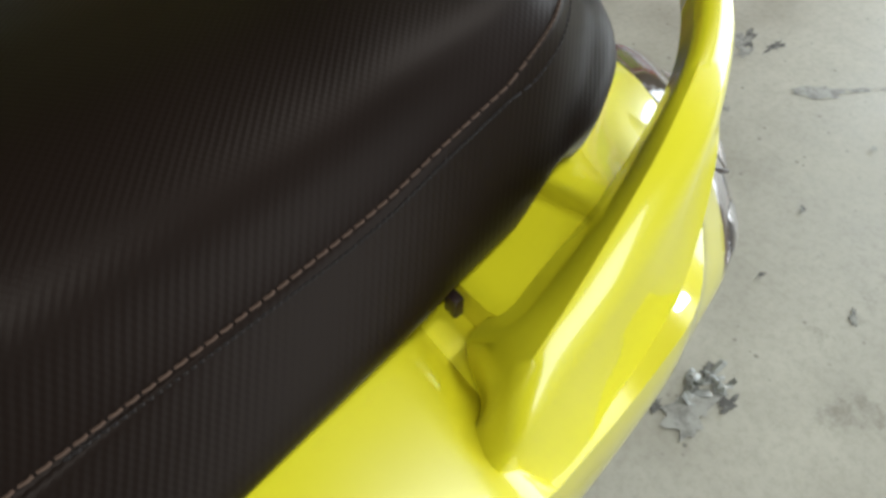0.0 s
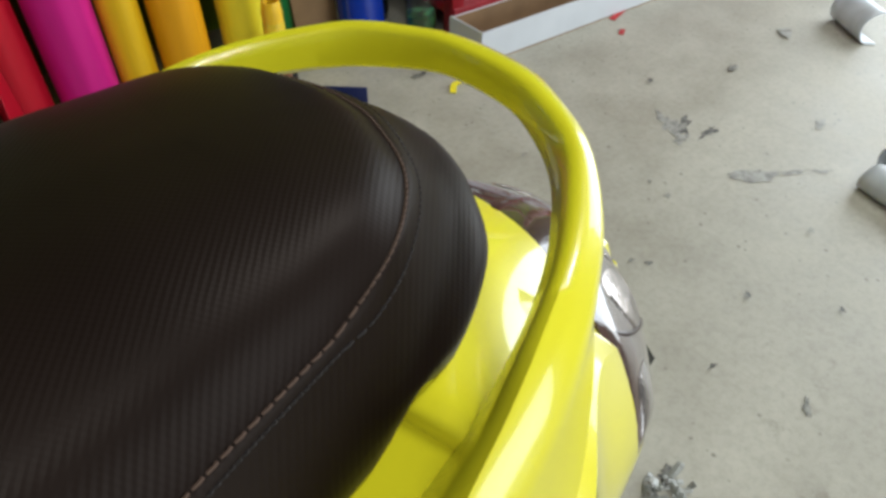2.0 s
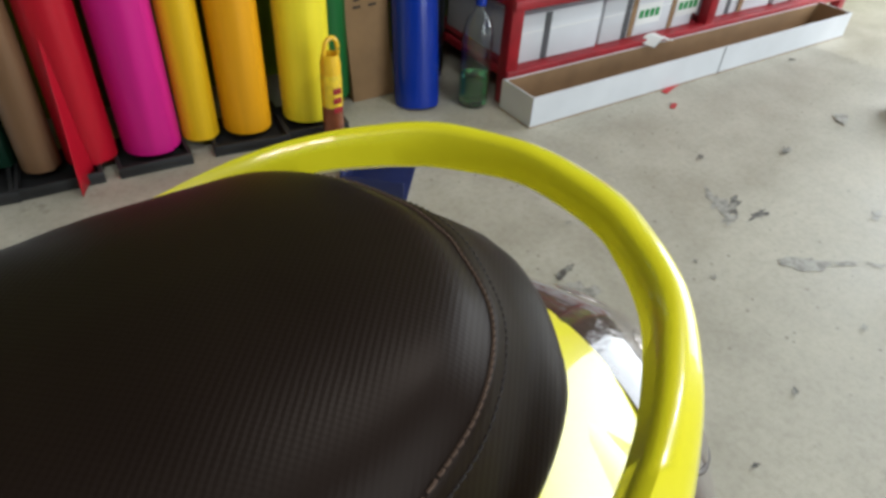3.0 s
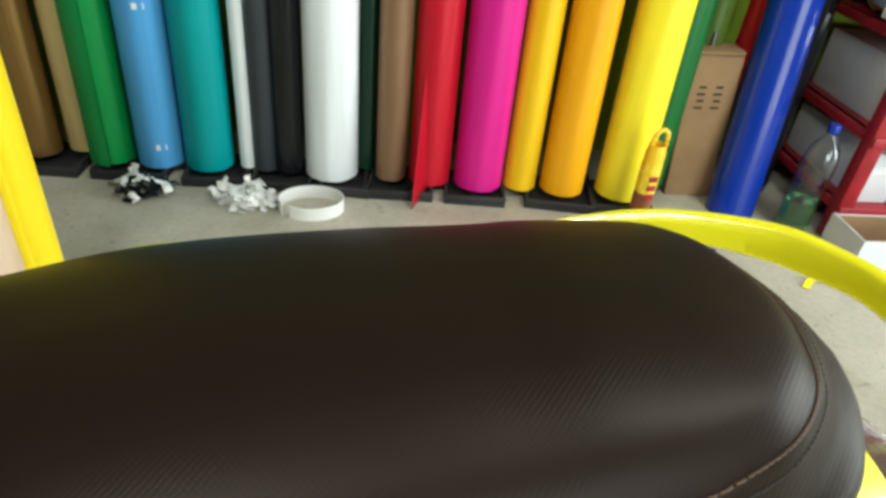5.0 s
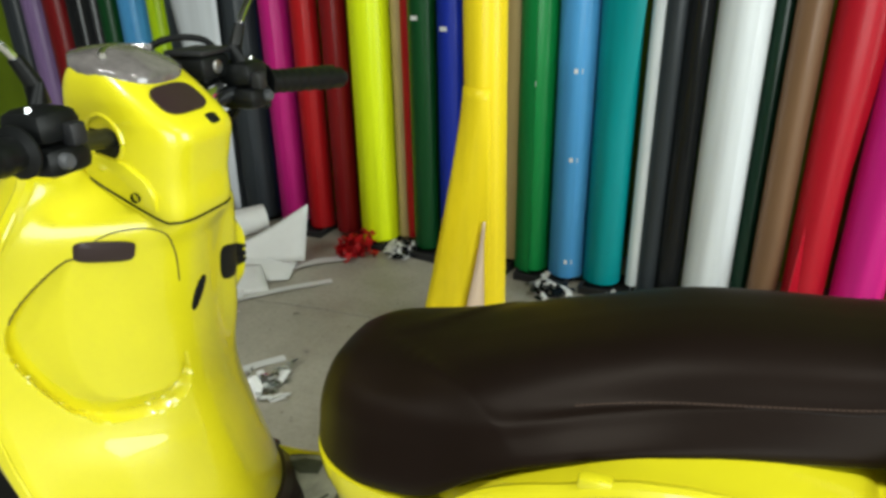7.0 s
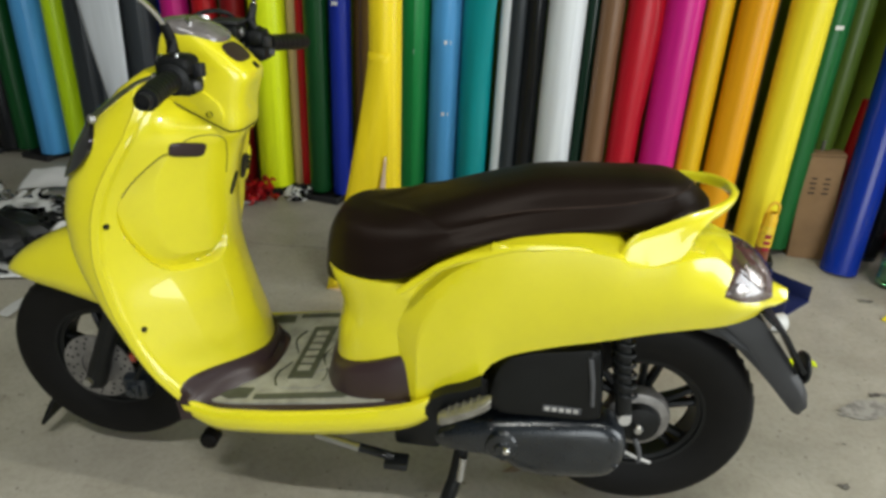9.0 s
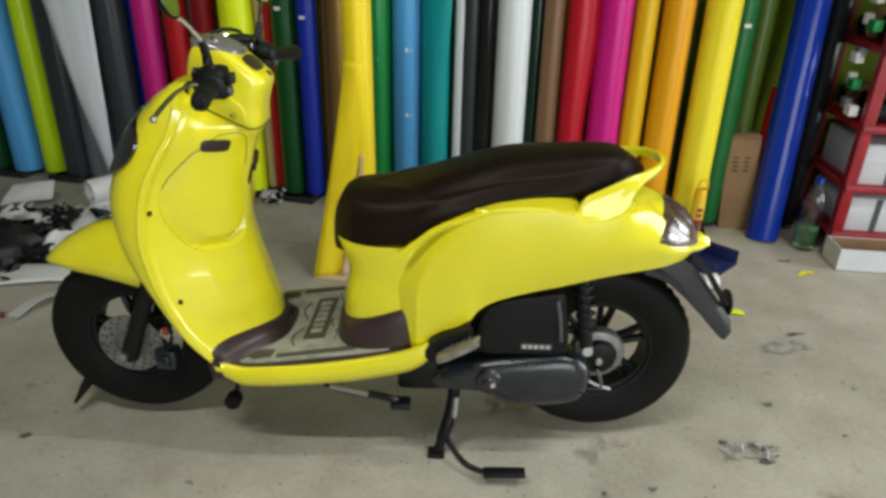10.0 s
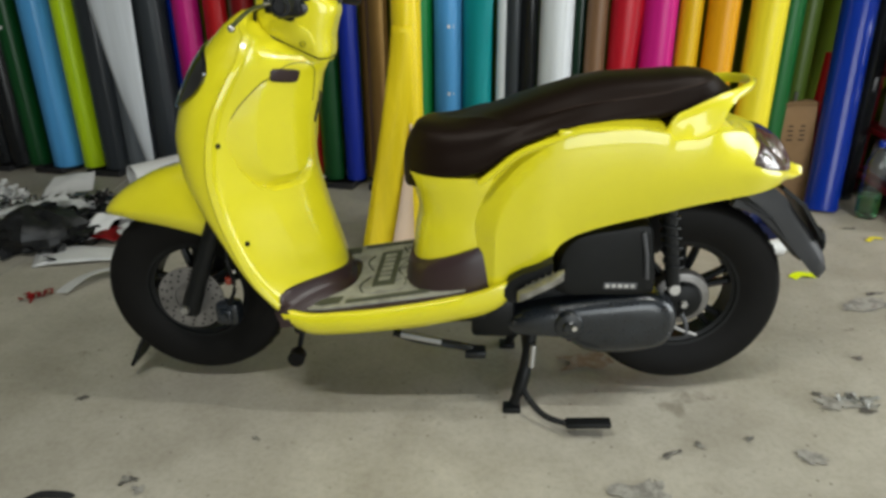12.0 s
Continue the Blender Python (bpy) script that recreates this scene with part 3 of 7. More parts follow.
BODY_ROWS = [(0.098, 0.585, 0.285, 0.175, 0.0), (0.108, 0.592, 0.284, 0.176, 0.0), (0.122, 0.603, 0.284, 0.176, 0.0), (0.15, 0.625, 0.292, 0.175, 0.002), (0.19, 0.658, 0.320, 0.177, 0.004), (0.235, 0.680, 0.362, 0.180, 0.006),
             (0.265, 0.690, 0.402, 0.181, 0.008), (0.29, 0.700, 0.448, 0.181, 0.010), (0.33, 0.710, 0.474, 0.180, 0.012), (0.42, 0.715, 0.499, 0.175, 0.016), (0.482, 0.708, 0.512, 0.172, 0.018), (0.500, 0.703, 0.516, 0.170, 0.019), (0.507, 0.691, 0.517, 0.169, 0.019), (0.55, 0.691, 0.526, 0.164, 0.021),
             (0.60, 0.704, 0.534, 0.157, 0.024), (0.66, 0.697, 0.543, 0.145, 0.026), (0.70, 0.672, 0.548, 0.134, 0.024), (0.73, 0.643, 0.552, 0.119, 0.020), (0.765, 0.620, 0.560, 0.096, 0.014), (0.79, 0.602, 0.566, 0.068, 0.010),
             (0.815, 0.590, 0.564, 0.046, 0.006), (0.844, 0.579, 0.568, 0.018, 0.003)]
body_rows = table(BODY_ROWS, np.concatenate([np.linspace(0.098, 0.20, 28), np.linspace(0.21, 0.34, 14), np.linspace(0.36, 0.48, 8), np.linspace(0.485, 0.844, 44)]))
part("rear_body", loft([body_ring(*r) for r in body_rows], cap=True), YELLOW, scooter, "glossy yellow rear side panels and tail", angle=26)

# thin upper lip along the flank where the panel meets the seat
for s in (-1, 1):
    pts = [(x, s * (w * 0.93), z - 0.010) for x, z, _, w, _ in table(BODY_ROWS, np.linspace(0.115, 0.445, 30))]
    part("panel_lip", tube(smooth_path(pts, 60), 0.008, 8, scale=[1.0] * 44 + list(np.linspace(1.0, 0.15, 16))), YELLOW, scooter, "yellow rolled edge under the seat")
part("panel_clip", block(0.274, 0.304, -0.1735, -0.1595, 0.684, 0.7035, 0.004), YELLOW, scooter, "small yellow boss on the panel edge")

# centre cover below the front of the seat
def cover_ring(z, xf, w, xb, n=22):
    """Rounded front, open to the rear."""
    pts = []
    for i in range(n):
        a = -math.pi / 2 + math.pi * i / (n - 1)
        c, s = math.cos(a), math.sin(a)
        pts.append((xb - (xb - xf) * abs(c) ** 0.62, w * math.copysign(abs(s) ** 0.75, s), z))
    return pts + [(xb + 0.06, w * 0.9, z), (xb + 0.06, -w * 0.9, z)]


COVER = [(0.30, -0.042, 0.150, 0.12), (0.36, -0.042, 0.150, 0.12), (0.44, -0.036, 0.146, 0.12), (0.50, -0.026, 0.140, 0.12), (0.545, -0.036, 0.142, 0.12), (0.575, -0.050, 0.144, 0.12), (0.592, -0.052, 0.144, 0.12)]
part("centre_cover", loft([cover_ring(*r) for r in table(COVER, np.linspace(0.30, 0.592, 24))]), YELLOW, scooter, "yellow cover below the seat front", angle=50)
BOOT = [(0.295, -0.068, 0.174, 0.112), (0.315, -0.062, 0.171, 0.112), (0.34, -0.056, 0.168, 0.110), (0.362, -0.052, 0.164, 0.106), (0.374, -0.048, 0.160, 0.102), (0.380, -0.042, 0.154, 0.098)]
bm = loft([cover_ring(*r) for r in table(BOOT, np.linspace(0.295, 0.380, 12))])
for v in bm.verts:  # its top edge climbs to the rear
    v.co.z += 0.36 * max(0.0, v.co.x + 0.042) * (v.co.z - 0.295) / 0.085
part("rear_boot", bm, BROWN, scooter, "dark brown plastic kick panel", angle=50)

# floorboard: brown tray, yellow sills, worn mat
def floor_z(x):
    return 0.282 + 0.155 * (x + 0.28) if x < 0.12 else 0.344


pts = [(x, floor_z(x) - 0.006) for x in np.linspace(-0.34, 0.13, 16)]
part("floor_tray", loft([[(x, -0.190, z), (x, -0.176, z + 0.005), (x, 0, z + 0.003), (x, 0.176, z + 0.005), (x, 0.190, z), (x, 0.19, z - 0.02), (x, -0.19, z - 0.02)] for x, z in pts]), BROWN, scooter, "dark brown floor tray")
SILL = [(-0.335, 0.290, 0.262, 0.186), (-0.30, 0.284, 0.240, 0.192), (-0.267, 0.281, 0.230, 0.197), (-0.20, 0.288, 0.235, 0.202), (-0.114, 0.299, 0.245, 0.204), (-0.02, 0.315, 0.258, 0.204), (0.066, 0.333, 0.276, 0.203), (0.12, 0.346, 0.288, 0.200), (0.16, 0.360, 0.305, 0.196), (0.195, 0.372, 0.335, 0.186)]
for s in (-1, 1):
    rings = []
    for x, zt, zb, w in table(SILL, np.linspace(-0.335, 0.195, 40)):
        m = (zt + zb) / 2
        rings.append([(x, s * y, z) for y, z in ((w - 0.022, zt - 0.004), (w - 0.014, zt + 0.003), (w - 0.004, zt), (w + 0.001, m + 0.008), (w, m - 0.008), (w - 0.010, zb), (w - 0.05, zb - 0.006), (w - 0.05, zb + 0.01))])
    part("floor_sill", loft(rings), YELLOW, scooter, "yellow sill along the floorboard", angle=60)
MAT_EDGE = [(-0.295, -0.150), (-0.245, -0.172), (-0.10, -0.176), (0.075, -0.172), (0.082, -0.150), (0.03, -0.118), (-0.045, -0.088), (-0.060, -0.04)]
MAT_FRONT = [(-0.180, -0.02), (-0.19, -0.07), (-0.235, -0.115), (-0.295, -0.150)]
edge = MAT_EDGE + [(x, -y) for x, y in MAT_EDGE[::-1]] + [(x, -y) for x, y in MAT_FRONT[::-1]][1:] + MAT_FRONT[:-1]
edge = smooth_path(edge, 120, True)
mat_ob = part("floor_mat", extrude_outline([(x, y, floor_z(x) - 0.001) for x, y in edge], 0.005, (0, 0, 1)), MAT_GREY, scooter, "worn grey rubber floor mat")


def mat_pad(name, outline, lift, material, label="", h=0.002):
    return part(name, extrude_outline([(x, y, floor_z(x) + lift) for x, y in outline], h, (0, 0, 1)), material, mat_ob, label)


wav = [(-0.10 + 0.016 * math.sin(i * 0.9), -0.13 + 0.26 * i / 30) for i in range(31)]
mat_pad("mat_panel", [(x - 0.046, y) for x, y in wav] + [(x + 0.030, y) for x, y in wav[::-1]], 0.0045, MAT_GREY)
mat_pad("mat_badge_field", [(-0.138, -0.10), (-0.083, -0.10), (-0.083, 0.10), (-0.138, 0.10)], 0.0068, MAT_DARK, "dark green-grey raised field")
for s in (-1, 1):
    mat_pad("mat_corner", [(-0.275, s * 0.146), (-0.245, s * 0.162), (-0.205, s * 0.160), (-0.200, s * 0.130), (-0.235, s * 0.126)], 0.0045, MAT_DARK)
    mat_pad("mat_side", [(-0.19, s * 0.165), (0.00, s * 0.163), (0.035, s * 0.140), (0.012, s * 0.120), (-0.02, s * 0.146), (-0.19, s * 0.150)], 0.0045, MAT_DARK)
    bm = tube(smooth_path([(-0.160 + 0.012 * math.sin(i * 1.1) * s, -0.12 + 0.024 * i, floor_z(-0.16) + 0.005) for i in range(11)], 40), 0.0022, 6)
    bm.transform(Matrix.Translation((0.004 + (0.088 if s > 0 else 0), 0, 0.014 if s > 0 else 0)))
    part("mat_rib", bm, MAT_DARK, mat_ob)
# worn raised letters on the mat, as plain bars
for k in range(6):
    y = -0.075 + k * 0.027
    mat_pad("mat_bar", [(-0.125, y), (-0.097, y), (-0.097, y + 0.018), (-0.125, y + 0.018)], 0.0088, MAT_GREY, "pale raised bar", 0.0015)

# leg shield: front apron and inner cover, ring by ring upwards
SHIELD = [  # z, nose, rim, inner, half width, roundness of the inner face
    (0.232, -0.300, -0.283, -0.245, 0.165), (0.262, -0.335, -0.318, -0.215, 0.178), (0.30, -0.372, -0.352, -0.210, 0.186), (0.36, -0.418, -0.395, -0.214, 0.190), (0.44, -0.470, -0.428, -0.234, 0.193),
    (0.53, -0.525, -0.452, -0.256, 0.195), (0.60, -0.552, -0.460, -0.267, 0.195), (0.67, -0.560, -0.452, -0.264, 0.193), (0.73, -0.546, -0.435, -0.254, 0.188), (0.79, -0.520, -0.405, -0.236, 0.176),
    (0.820, -0.503, -0.388, -0.222, 0.166), (0.835, -0.494, -0.380, -0.228, 0.158), (0.855, -0.478, -0.374, -0.268, 0.147), (0.87, -0.466, -0.370, -0.300, 0.136), (0.885, -0.450, -0.368, -0.325, 0.124), (0.90, -0.434, -0.378, -0.345, 0.110), (0.918, -0.406, -0.382, -0.356, 0.088), (0.930, -0.388, -0.376, -0.354, 0.060)]


def inner_rise(f, z, side):
    """How far the inner face has risen from the rim (0) to the middle (1): a narrow column with a flat flange on the left, fuller on the right."""
    if side > 0:
        return math.sin(math.pi / 2 * f ** 0.85) ** 0.80
    ridge = 0.095 * math.exp(-((z - 0.45) / 0.075) ** 4) * min(f / 0.36, (1 - f) / 0.64)
    return math.sin(math.pi / 2 * f ** 1.30) ** 0.90 + ridge


def lid_rim(a):
    """The edge of the glove box lid's face at a turn round its middle, and the width of the scooped wall outside it."""
    c, d = abs(math.cos(a)) / 0.048, abs(math.sin(a)) / 0.121
    p = 2.5 if a < math.pi else 3.4
    edge = (c ** p + d ** p) ** (-1 / p)
    wall = max(0.0, math.sin((a - math.radians(112)) / math.radians(190) * math.pi)) if math.radians(112) < a < math.radians(302) else 0.0
    return edge, 0.043 * wall ** 0.55


def scoop(y, z):
    """The wall round the lid, sunk to the left of and below the lid's face."""
    u, v = y + 0.072, z - 0.704
    edge, wall = lid_rim(math.atan2(v, u) % (2 * math.pi))
    if wall < 1e-4:
        return 0.0
    w = (math.hypot(u, v) - edge) / wall
    if w <= 0 or w >= 1:
        return 0.0
    return 0.026 * min(w / 0.80, (1 - w) / 0.20) * min(1.0, wall / 0.03)


def valley(f, z, side, w):
    """What is let into the inner face: a fuller wall round the bag hook on the right, the scoop round the lid on the left."""
    if side > 0:
        lip = math.exp(-((f - 0.17) / 0.13) ** 4) * math.exp(-((z - 0.705) / 0.060) ** 4)
        return -0.030 * math.exp(-((f - 0.36) / 0.20) ** 2) * math.exp(-((z - 0.70) / 0.13) ** 4) - 0.040 * lip
    return scoop(-(w - 0.012) * (1 - f), z)


def shield_ring(z, nose, rim, inner, w, n=16):
    halves = []
    for side in (1, -1):
        half = []
        for i in range(n):  # front: nose to rim
            a = math.pi / 2 * i / (n - 1)
            half.append((rim - (rim - nose) * math.cos(a) ** 0.85, (w - 0.004) * math.sin(a) ** 0.9))
        half += [(rim + 0.006, w), (rim + 0.016, w - 0.003), (rim + 0.020, w - 0.010)]
        m = 64 if side < 0 else 36
        for i in range(1, m):  # inner face: from the rim back to the middle
            f = i / (m - 1)
            half.append((rim + 0.020 + (inner - rim - 0.020) * inner_rise(f, z, side) - valley(f, z, side, w), (w - 0.012) * (1 - f)))
        halves.append([(x, side * y, z) for x, y in half])
    return halves[0] + halves[1][-2:0:-1]


shield_rows = table(SHIELD, np.concatenate([np.linspace(0.232, 0.30, 8), np.linspace(0.312, 0.835, 130), np.linspace(0.840, 0.930, 20)]))
shield = part("leg_shield", loft([shield_ring(*r) for r in shield_rows]), YELLOW, scooter, "glossy yellow leg shield with a rounded rim", angle=24)


def inner_x(y, z):
    """The inner face of the leg shield at a place across and up."""
    _, nose, rim, inner, w = table(SHIELD, [z])[0]
    f = 1 - min(abs(y), w - 0.013) / (w - 0.012)
    side = 1 if y > 0 else -1
    return rim + 0.020 + (inner - rim - 0.020) * inner_rise(f, z, side) - valley(f, z, side, w)


for s in (-1, 1):
    rim_line = [(rim + 0.016, s * (w - 0.006), z) for z, _, rim, _, w in table(SHIELD, np.linspace(0.27, 0.86, 40))]
    part("rim_bead", tube(smooth_path(rim_line, 80), 0.0034, 8), YELLOW, shield, "rounded yellow bead along the rim")


# glove box lid: its gap over the top, and the latch
seam = []
for i in range(61):
    a = math.radians(168 - 132 * i / 60)
    edge, wall = lid_rim(a)
    y, z = -0.072 + (edge + wall) * math.cos(a), 0.704 + (edge + wall) * math.sin(a)
    seam.append((inner_x(y, z) + 0.0002, y, z))
part("lid_gap", tube(smooth_path(seam, 120), 0.0009, 6), BROWN, shield, "dark gap over the glove box lid")
rings = []
for k, lift in ((1.0, -0.004), (1.0, 0.003), (0.93, 0.0055), (0.5, 0.0065), (0.05, 0.0065)):
    ring = []
    for i in range(32):
        c, d = math.cos(2 * math.pi * i / 32), math.sin(2 * math.pi * i / 32)
        u, v = 0.0210 * k * math.copysign(abs(c) ** 0.45, c), 0.0140 * k * math.copysign(abs(d) ** 0.5, d)
        y, z = -0.0895 + u, 0.801 - 0.22 * u + v
        ring.append((inner_x(y, z) + lift, y, z))
    rings.append(ring)
part("lid_latch", loft(rings), BROWN, shield, "dark brown finger latch", angle=40)
for y, z in ((-0.175, 0.672), (-0.169, 0.449), (0.168, 0.673), (0.166, 0.45)):
    part("screw", lathe([(0.0, 0.003), (0.003, 0.0035), (0.0055, 0.002), (0.006, -0.004)], 14, "X", (inner_x(y, z) + 0.001, y, z)), BLACK, shield, "black screw head")
ring = []
for i in range(28):
    a = 2 * math.pi * i / 28
    u, v = 0.0085 * math.cos(a) * (1 + 0.25 * math.sin(a)), 0.0215 * math.sin(a)
    y, z = 0.004 + u + 0.50 * v, 0.7065 + v
    ring.append((inner_x(y, z) + 0.004, y, z))
part("ignition_lock", extrude_outline(ring, 0.012, (-1, 0, 0), 0.002), BLACK, shield, "black teardrop ignition slot")
outline = smooth_path([(0.068, 0.742), (0.096, 0.738), (0.126, 0.724), (0.150, 0.704), (0.132, 0.692), (0.104, 0.684), (0.076, 0.690), (0.066, 0.712)], 40, True)
rings = []
for k, lift in ((1.0, -0.006), (1.0, 0.0015), (0.94, 0.0025), (0.6, 0.0035), (0.3, 0.0035), (0.05, 0.0035)):
    ring = []
    for y, z in outline:
        y, z = 0.102 + (y - 0.102) * k, 0.713 + (z - 0.713) * k
        ring.append((inner_x(y, z) + lift, y, z))
    rings.append(ring)
part("bag_hook", loft(rings), BLACK, shield, "black folding bag hook recess", angle=50)

# brown boot between the inner cover and the mat
rings = []
for i in range(33):
    f = i / 32 * 2 - 1
    y = f * 0.187
    k = 1 - abs(f) ** 2.4
    zt = 0.294 + 0.036 * (1 - abs(f) ** 7)
    xt = inner_x(y, zt) + 0.004
    xb = -0.316 + 0.112 * k
    zb = floor_z(xb) - 0.004
    rings.append([(xt - 0.012, y, zt + 0.004), (xt + 0.003, y, zt + 0.002), (xt + 0.006, y, zt - 0.012), (xt * 0.45 + xb * 0.55 + 0.004, y, zt * 0.45 + zb * 0.55), (xb, y, zb + 0.012), (xb + 0.016, y, zb), (xb - 0.02, y, zb - 0.012), (xt - 0.02, y, zt - 0.03)])
part("front_boot", loft(rings), BROWN, scooter, "dark brown plastic boot above the floor mat", angle=60)

# front lamp surround: dark glass band on the nose
rings = []
for z in np.linspace(0.733, 0.868, 16):
    _, nose, rim, inner, w = table(SHIELD, [z])[0]
    k = math.sqrt(max(0.02, 1 - ((z - 0.8005) / 0.0685) ** 2))
    ring = []
    for i in range(13):
        a = (i / 12 * 2 - 1) * math.radians(72) * k
        ring.append((rim - 0.001 - (rim - nose + 0.008) * math.cos(a) ** 0.85, (w + 0.003) * math.copysign(abs(math.sin(a)) ** 0.9, a), z))
    ring += [(x + 0.012, y * 0.9, z_) for x, y, z_ in ring[::-1]]
    rings.append(ring)
part("headlight", loft(rings), HEADGLASS, scooter, "dark smoked headlight glass", angle=60)

# handlebar cowl
COWL = [(0.822, -0.312, -0.212, 0.052), (0.842, -0.335, -0.204, 0.056), (0.87, -0.350, -0.202, 0.057), (0.905, -0.358, -0.193, 0.059), (0.927, -0.360, -0.186, 0.059), (0.937, -0.360, -0.188, 0.059), (0.947, -0.359, -0.197, 0.060), (0.969, -0.354, -0.222, 0.060), (0.987, -0.348, -0.244, 0.058), (1.001, -0.340, -0.262, 0.054), (1.0065, -0.334, -0.274, 0.050), (1.0095, -0.328, -0.288, 0.036), (1.0105, -0.316, -0.302, 0.014)]


def cowl_ring(z, xf, xb, w, n=40):
    pts = []
    for i in range(n):
        a = 2 * math.pi * i / n
        c, s = math.cos(a), math.sin(a)
        pts.append(((xf + xb) / 2 + (xb - xf) / 2 * math.copysign(abs(c) ** 0.46, c), w * math.copysign(abs(s) ** 0.46, s), z))
    return pts


cowl = part("handlebar_cowl", loft([cowl_ring(*r) for r in table(COWL, np.concatenate([np.linspace(0.822, 0.927, 18), np.linspace(0.930, 1.0105, 28)]))]), YELLOW, scooter, "glossy yellow handlebar cowl", angle=60)
seam = []
for i in range(81):  # the panel gap drops from the bars to the back
    a = math.radians(-158 + 316 * i / 80)
    z = 0.85
    for _ in range(5):
        _, xf, xb, w = table(COWL, [z])[0]
        c, d = math.cos(a), math.sin(a)
        x = (xf + xb) / 2 + ((xb - xf) / 2 + 0.0006) * math.copysign(abs(c) ** 0.46, c)
        z = min(0.895, max(0.830, 0.828 + 0.486 * (-0.224 - x)))
    seam.append((x, (w + 0.0006) * math.copysign(abs(d) ** 0.46, d), z))
part("cowl_seam", tube(seam, 0.0016, 5), BLACK, cowl, "dark panel gap")
for s in (-1, 1):
    bm = extrude_outline([(-0.325, s * 0.054, 0.890), (-0.300, s * 0.053, 0.876), (-0.262, s * 0.052, 0.856), (-0.236, s * 0.051, 0.844), (-0.232, s * 0.053, 0.862), (-0.240, s * 0.055, 0.884), (-0.262, s * 0.057, 0.902), (-0.300, s * 0.058, 0.912), (-0.322, s * 0.057, 0.908)], 0.008, (0, s, 0), 0.002)
    part("cowl_cheek", bm, YELLOW, cowl, "yellow side cheek of the cowl")
    part("screw", lathe([(0.0, 0.003), (0.003, 0.0035), (0.0055, 0.002), (0.006, -0.004)], 14, "Y", (-0.258, s * 0.0605, 0.862)), BLACK, cowl, "black screw head")


def dome(cx, cy, cz, rx, ry, h, tilt, material, name, label, power=2.0, parent=cowl, turn=0.0):
    m = Matrix.Translation((cx, cy, cz)) @ Matrix.Rotation(radians(tilt), 4, "Y") @ Matrix.Rotation(radians(turn), 4, "Z")
    rings = []
    for k in range(7):
        r = 1 - k / 7
        z = h * (1 - r * r)
        rings.append([m @ Vector((rx * r * math.copysign(abs(math.cos(a)) ** (2 / power), math.cos(a)), ry * r * math.copysign(abs(math.sin(a)) ** (2 / power), math.sin(a)), z)) for a in (2 * math.pi * i / 32 for i in range(32))])
    rings.insert(0, [q - (m.to_3x3() @ Vector((0, 0, 0.012))) for q in rings[0]])
    return part(name, loft(rings), material, parent, label, angle=70)


# the grey base colour stands for the pale reflection on the glass
GAUGE = plain("gauge_glass_reflection", (0.17, 0.155, 0.15), 0.06, coat=1.0, vary=0.35, scale=40, relief=0.0)
gauge = dome(-0.291, 0.0, 1.007, 0.056, 0.055, 0.014, 15, GAUGE, "speedometer", "grey domed speedometer glass", 2.6)
arc = [(-0.274 - 0.030 * math.cos(a), 0.040 * math.sin(a), 1.0140 + 0.0065 * math.cos(a)) for a in np.linspace(-1.2, 1.2, 20)]
part("dial_ring", tube(arc, 0.004, 6), ALLOY, gauge, "pale arc of the dial")
dome(-0.219, -0.006, 0.968, 0.022, 0.034, 0.002, 40, BROWN, "dash_window", "dark brown rounded window", 3.2)
dome(-0.192, 0.012, 0.9425, 0.007, 0.009, 0.002, 46, BLACK, "dash_button", "small black button", 4.0)

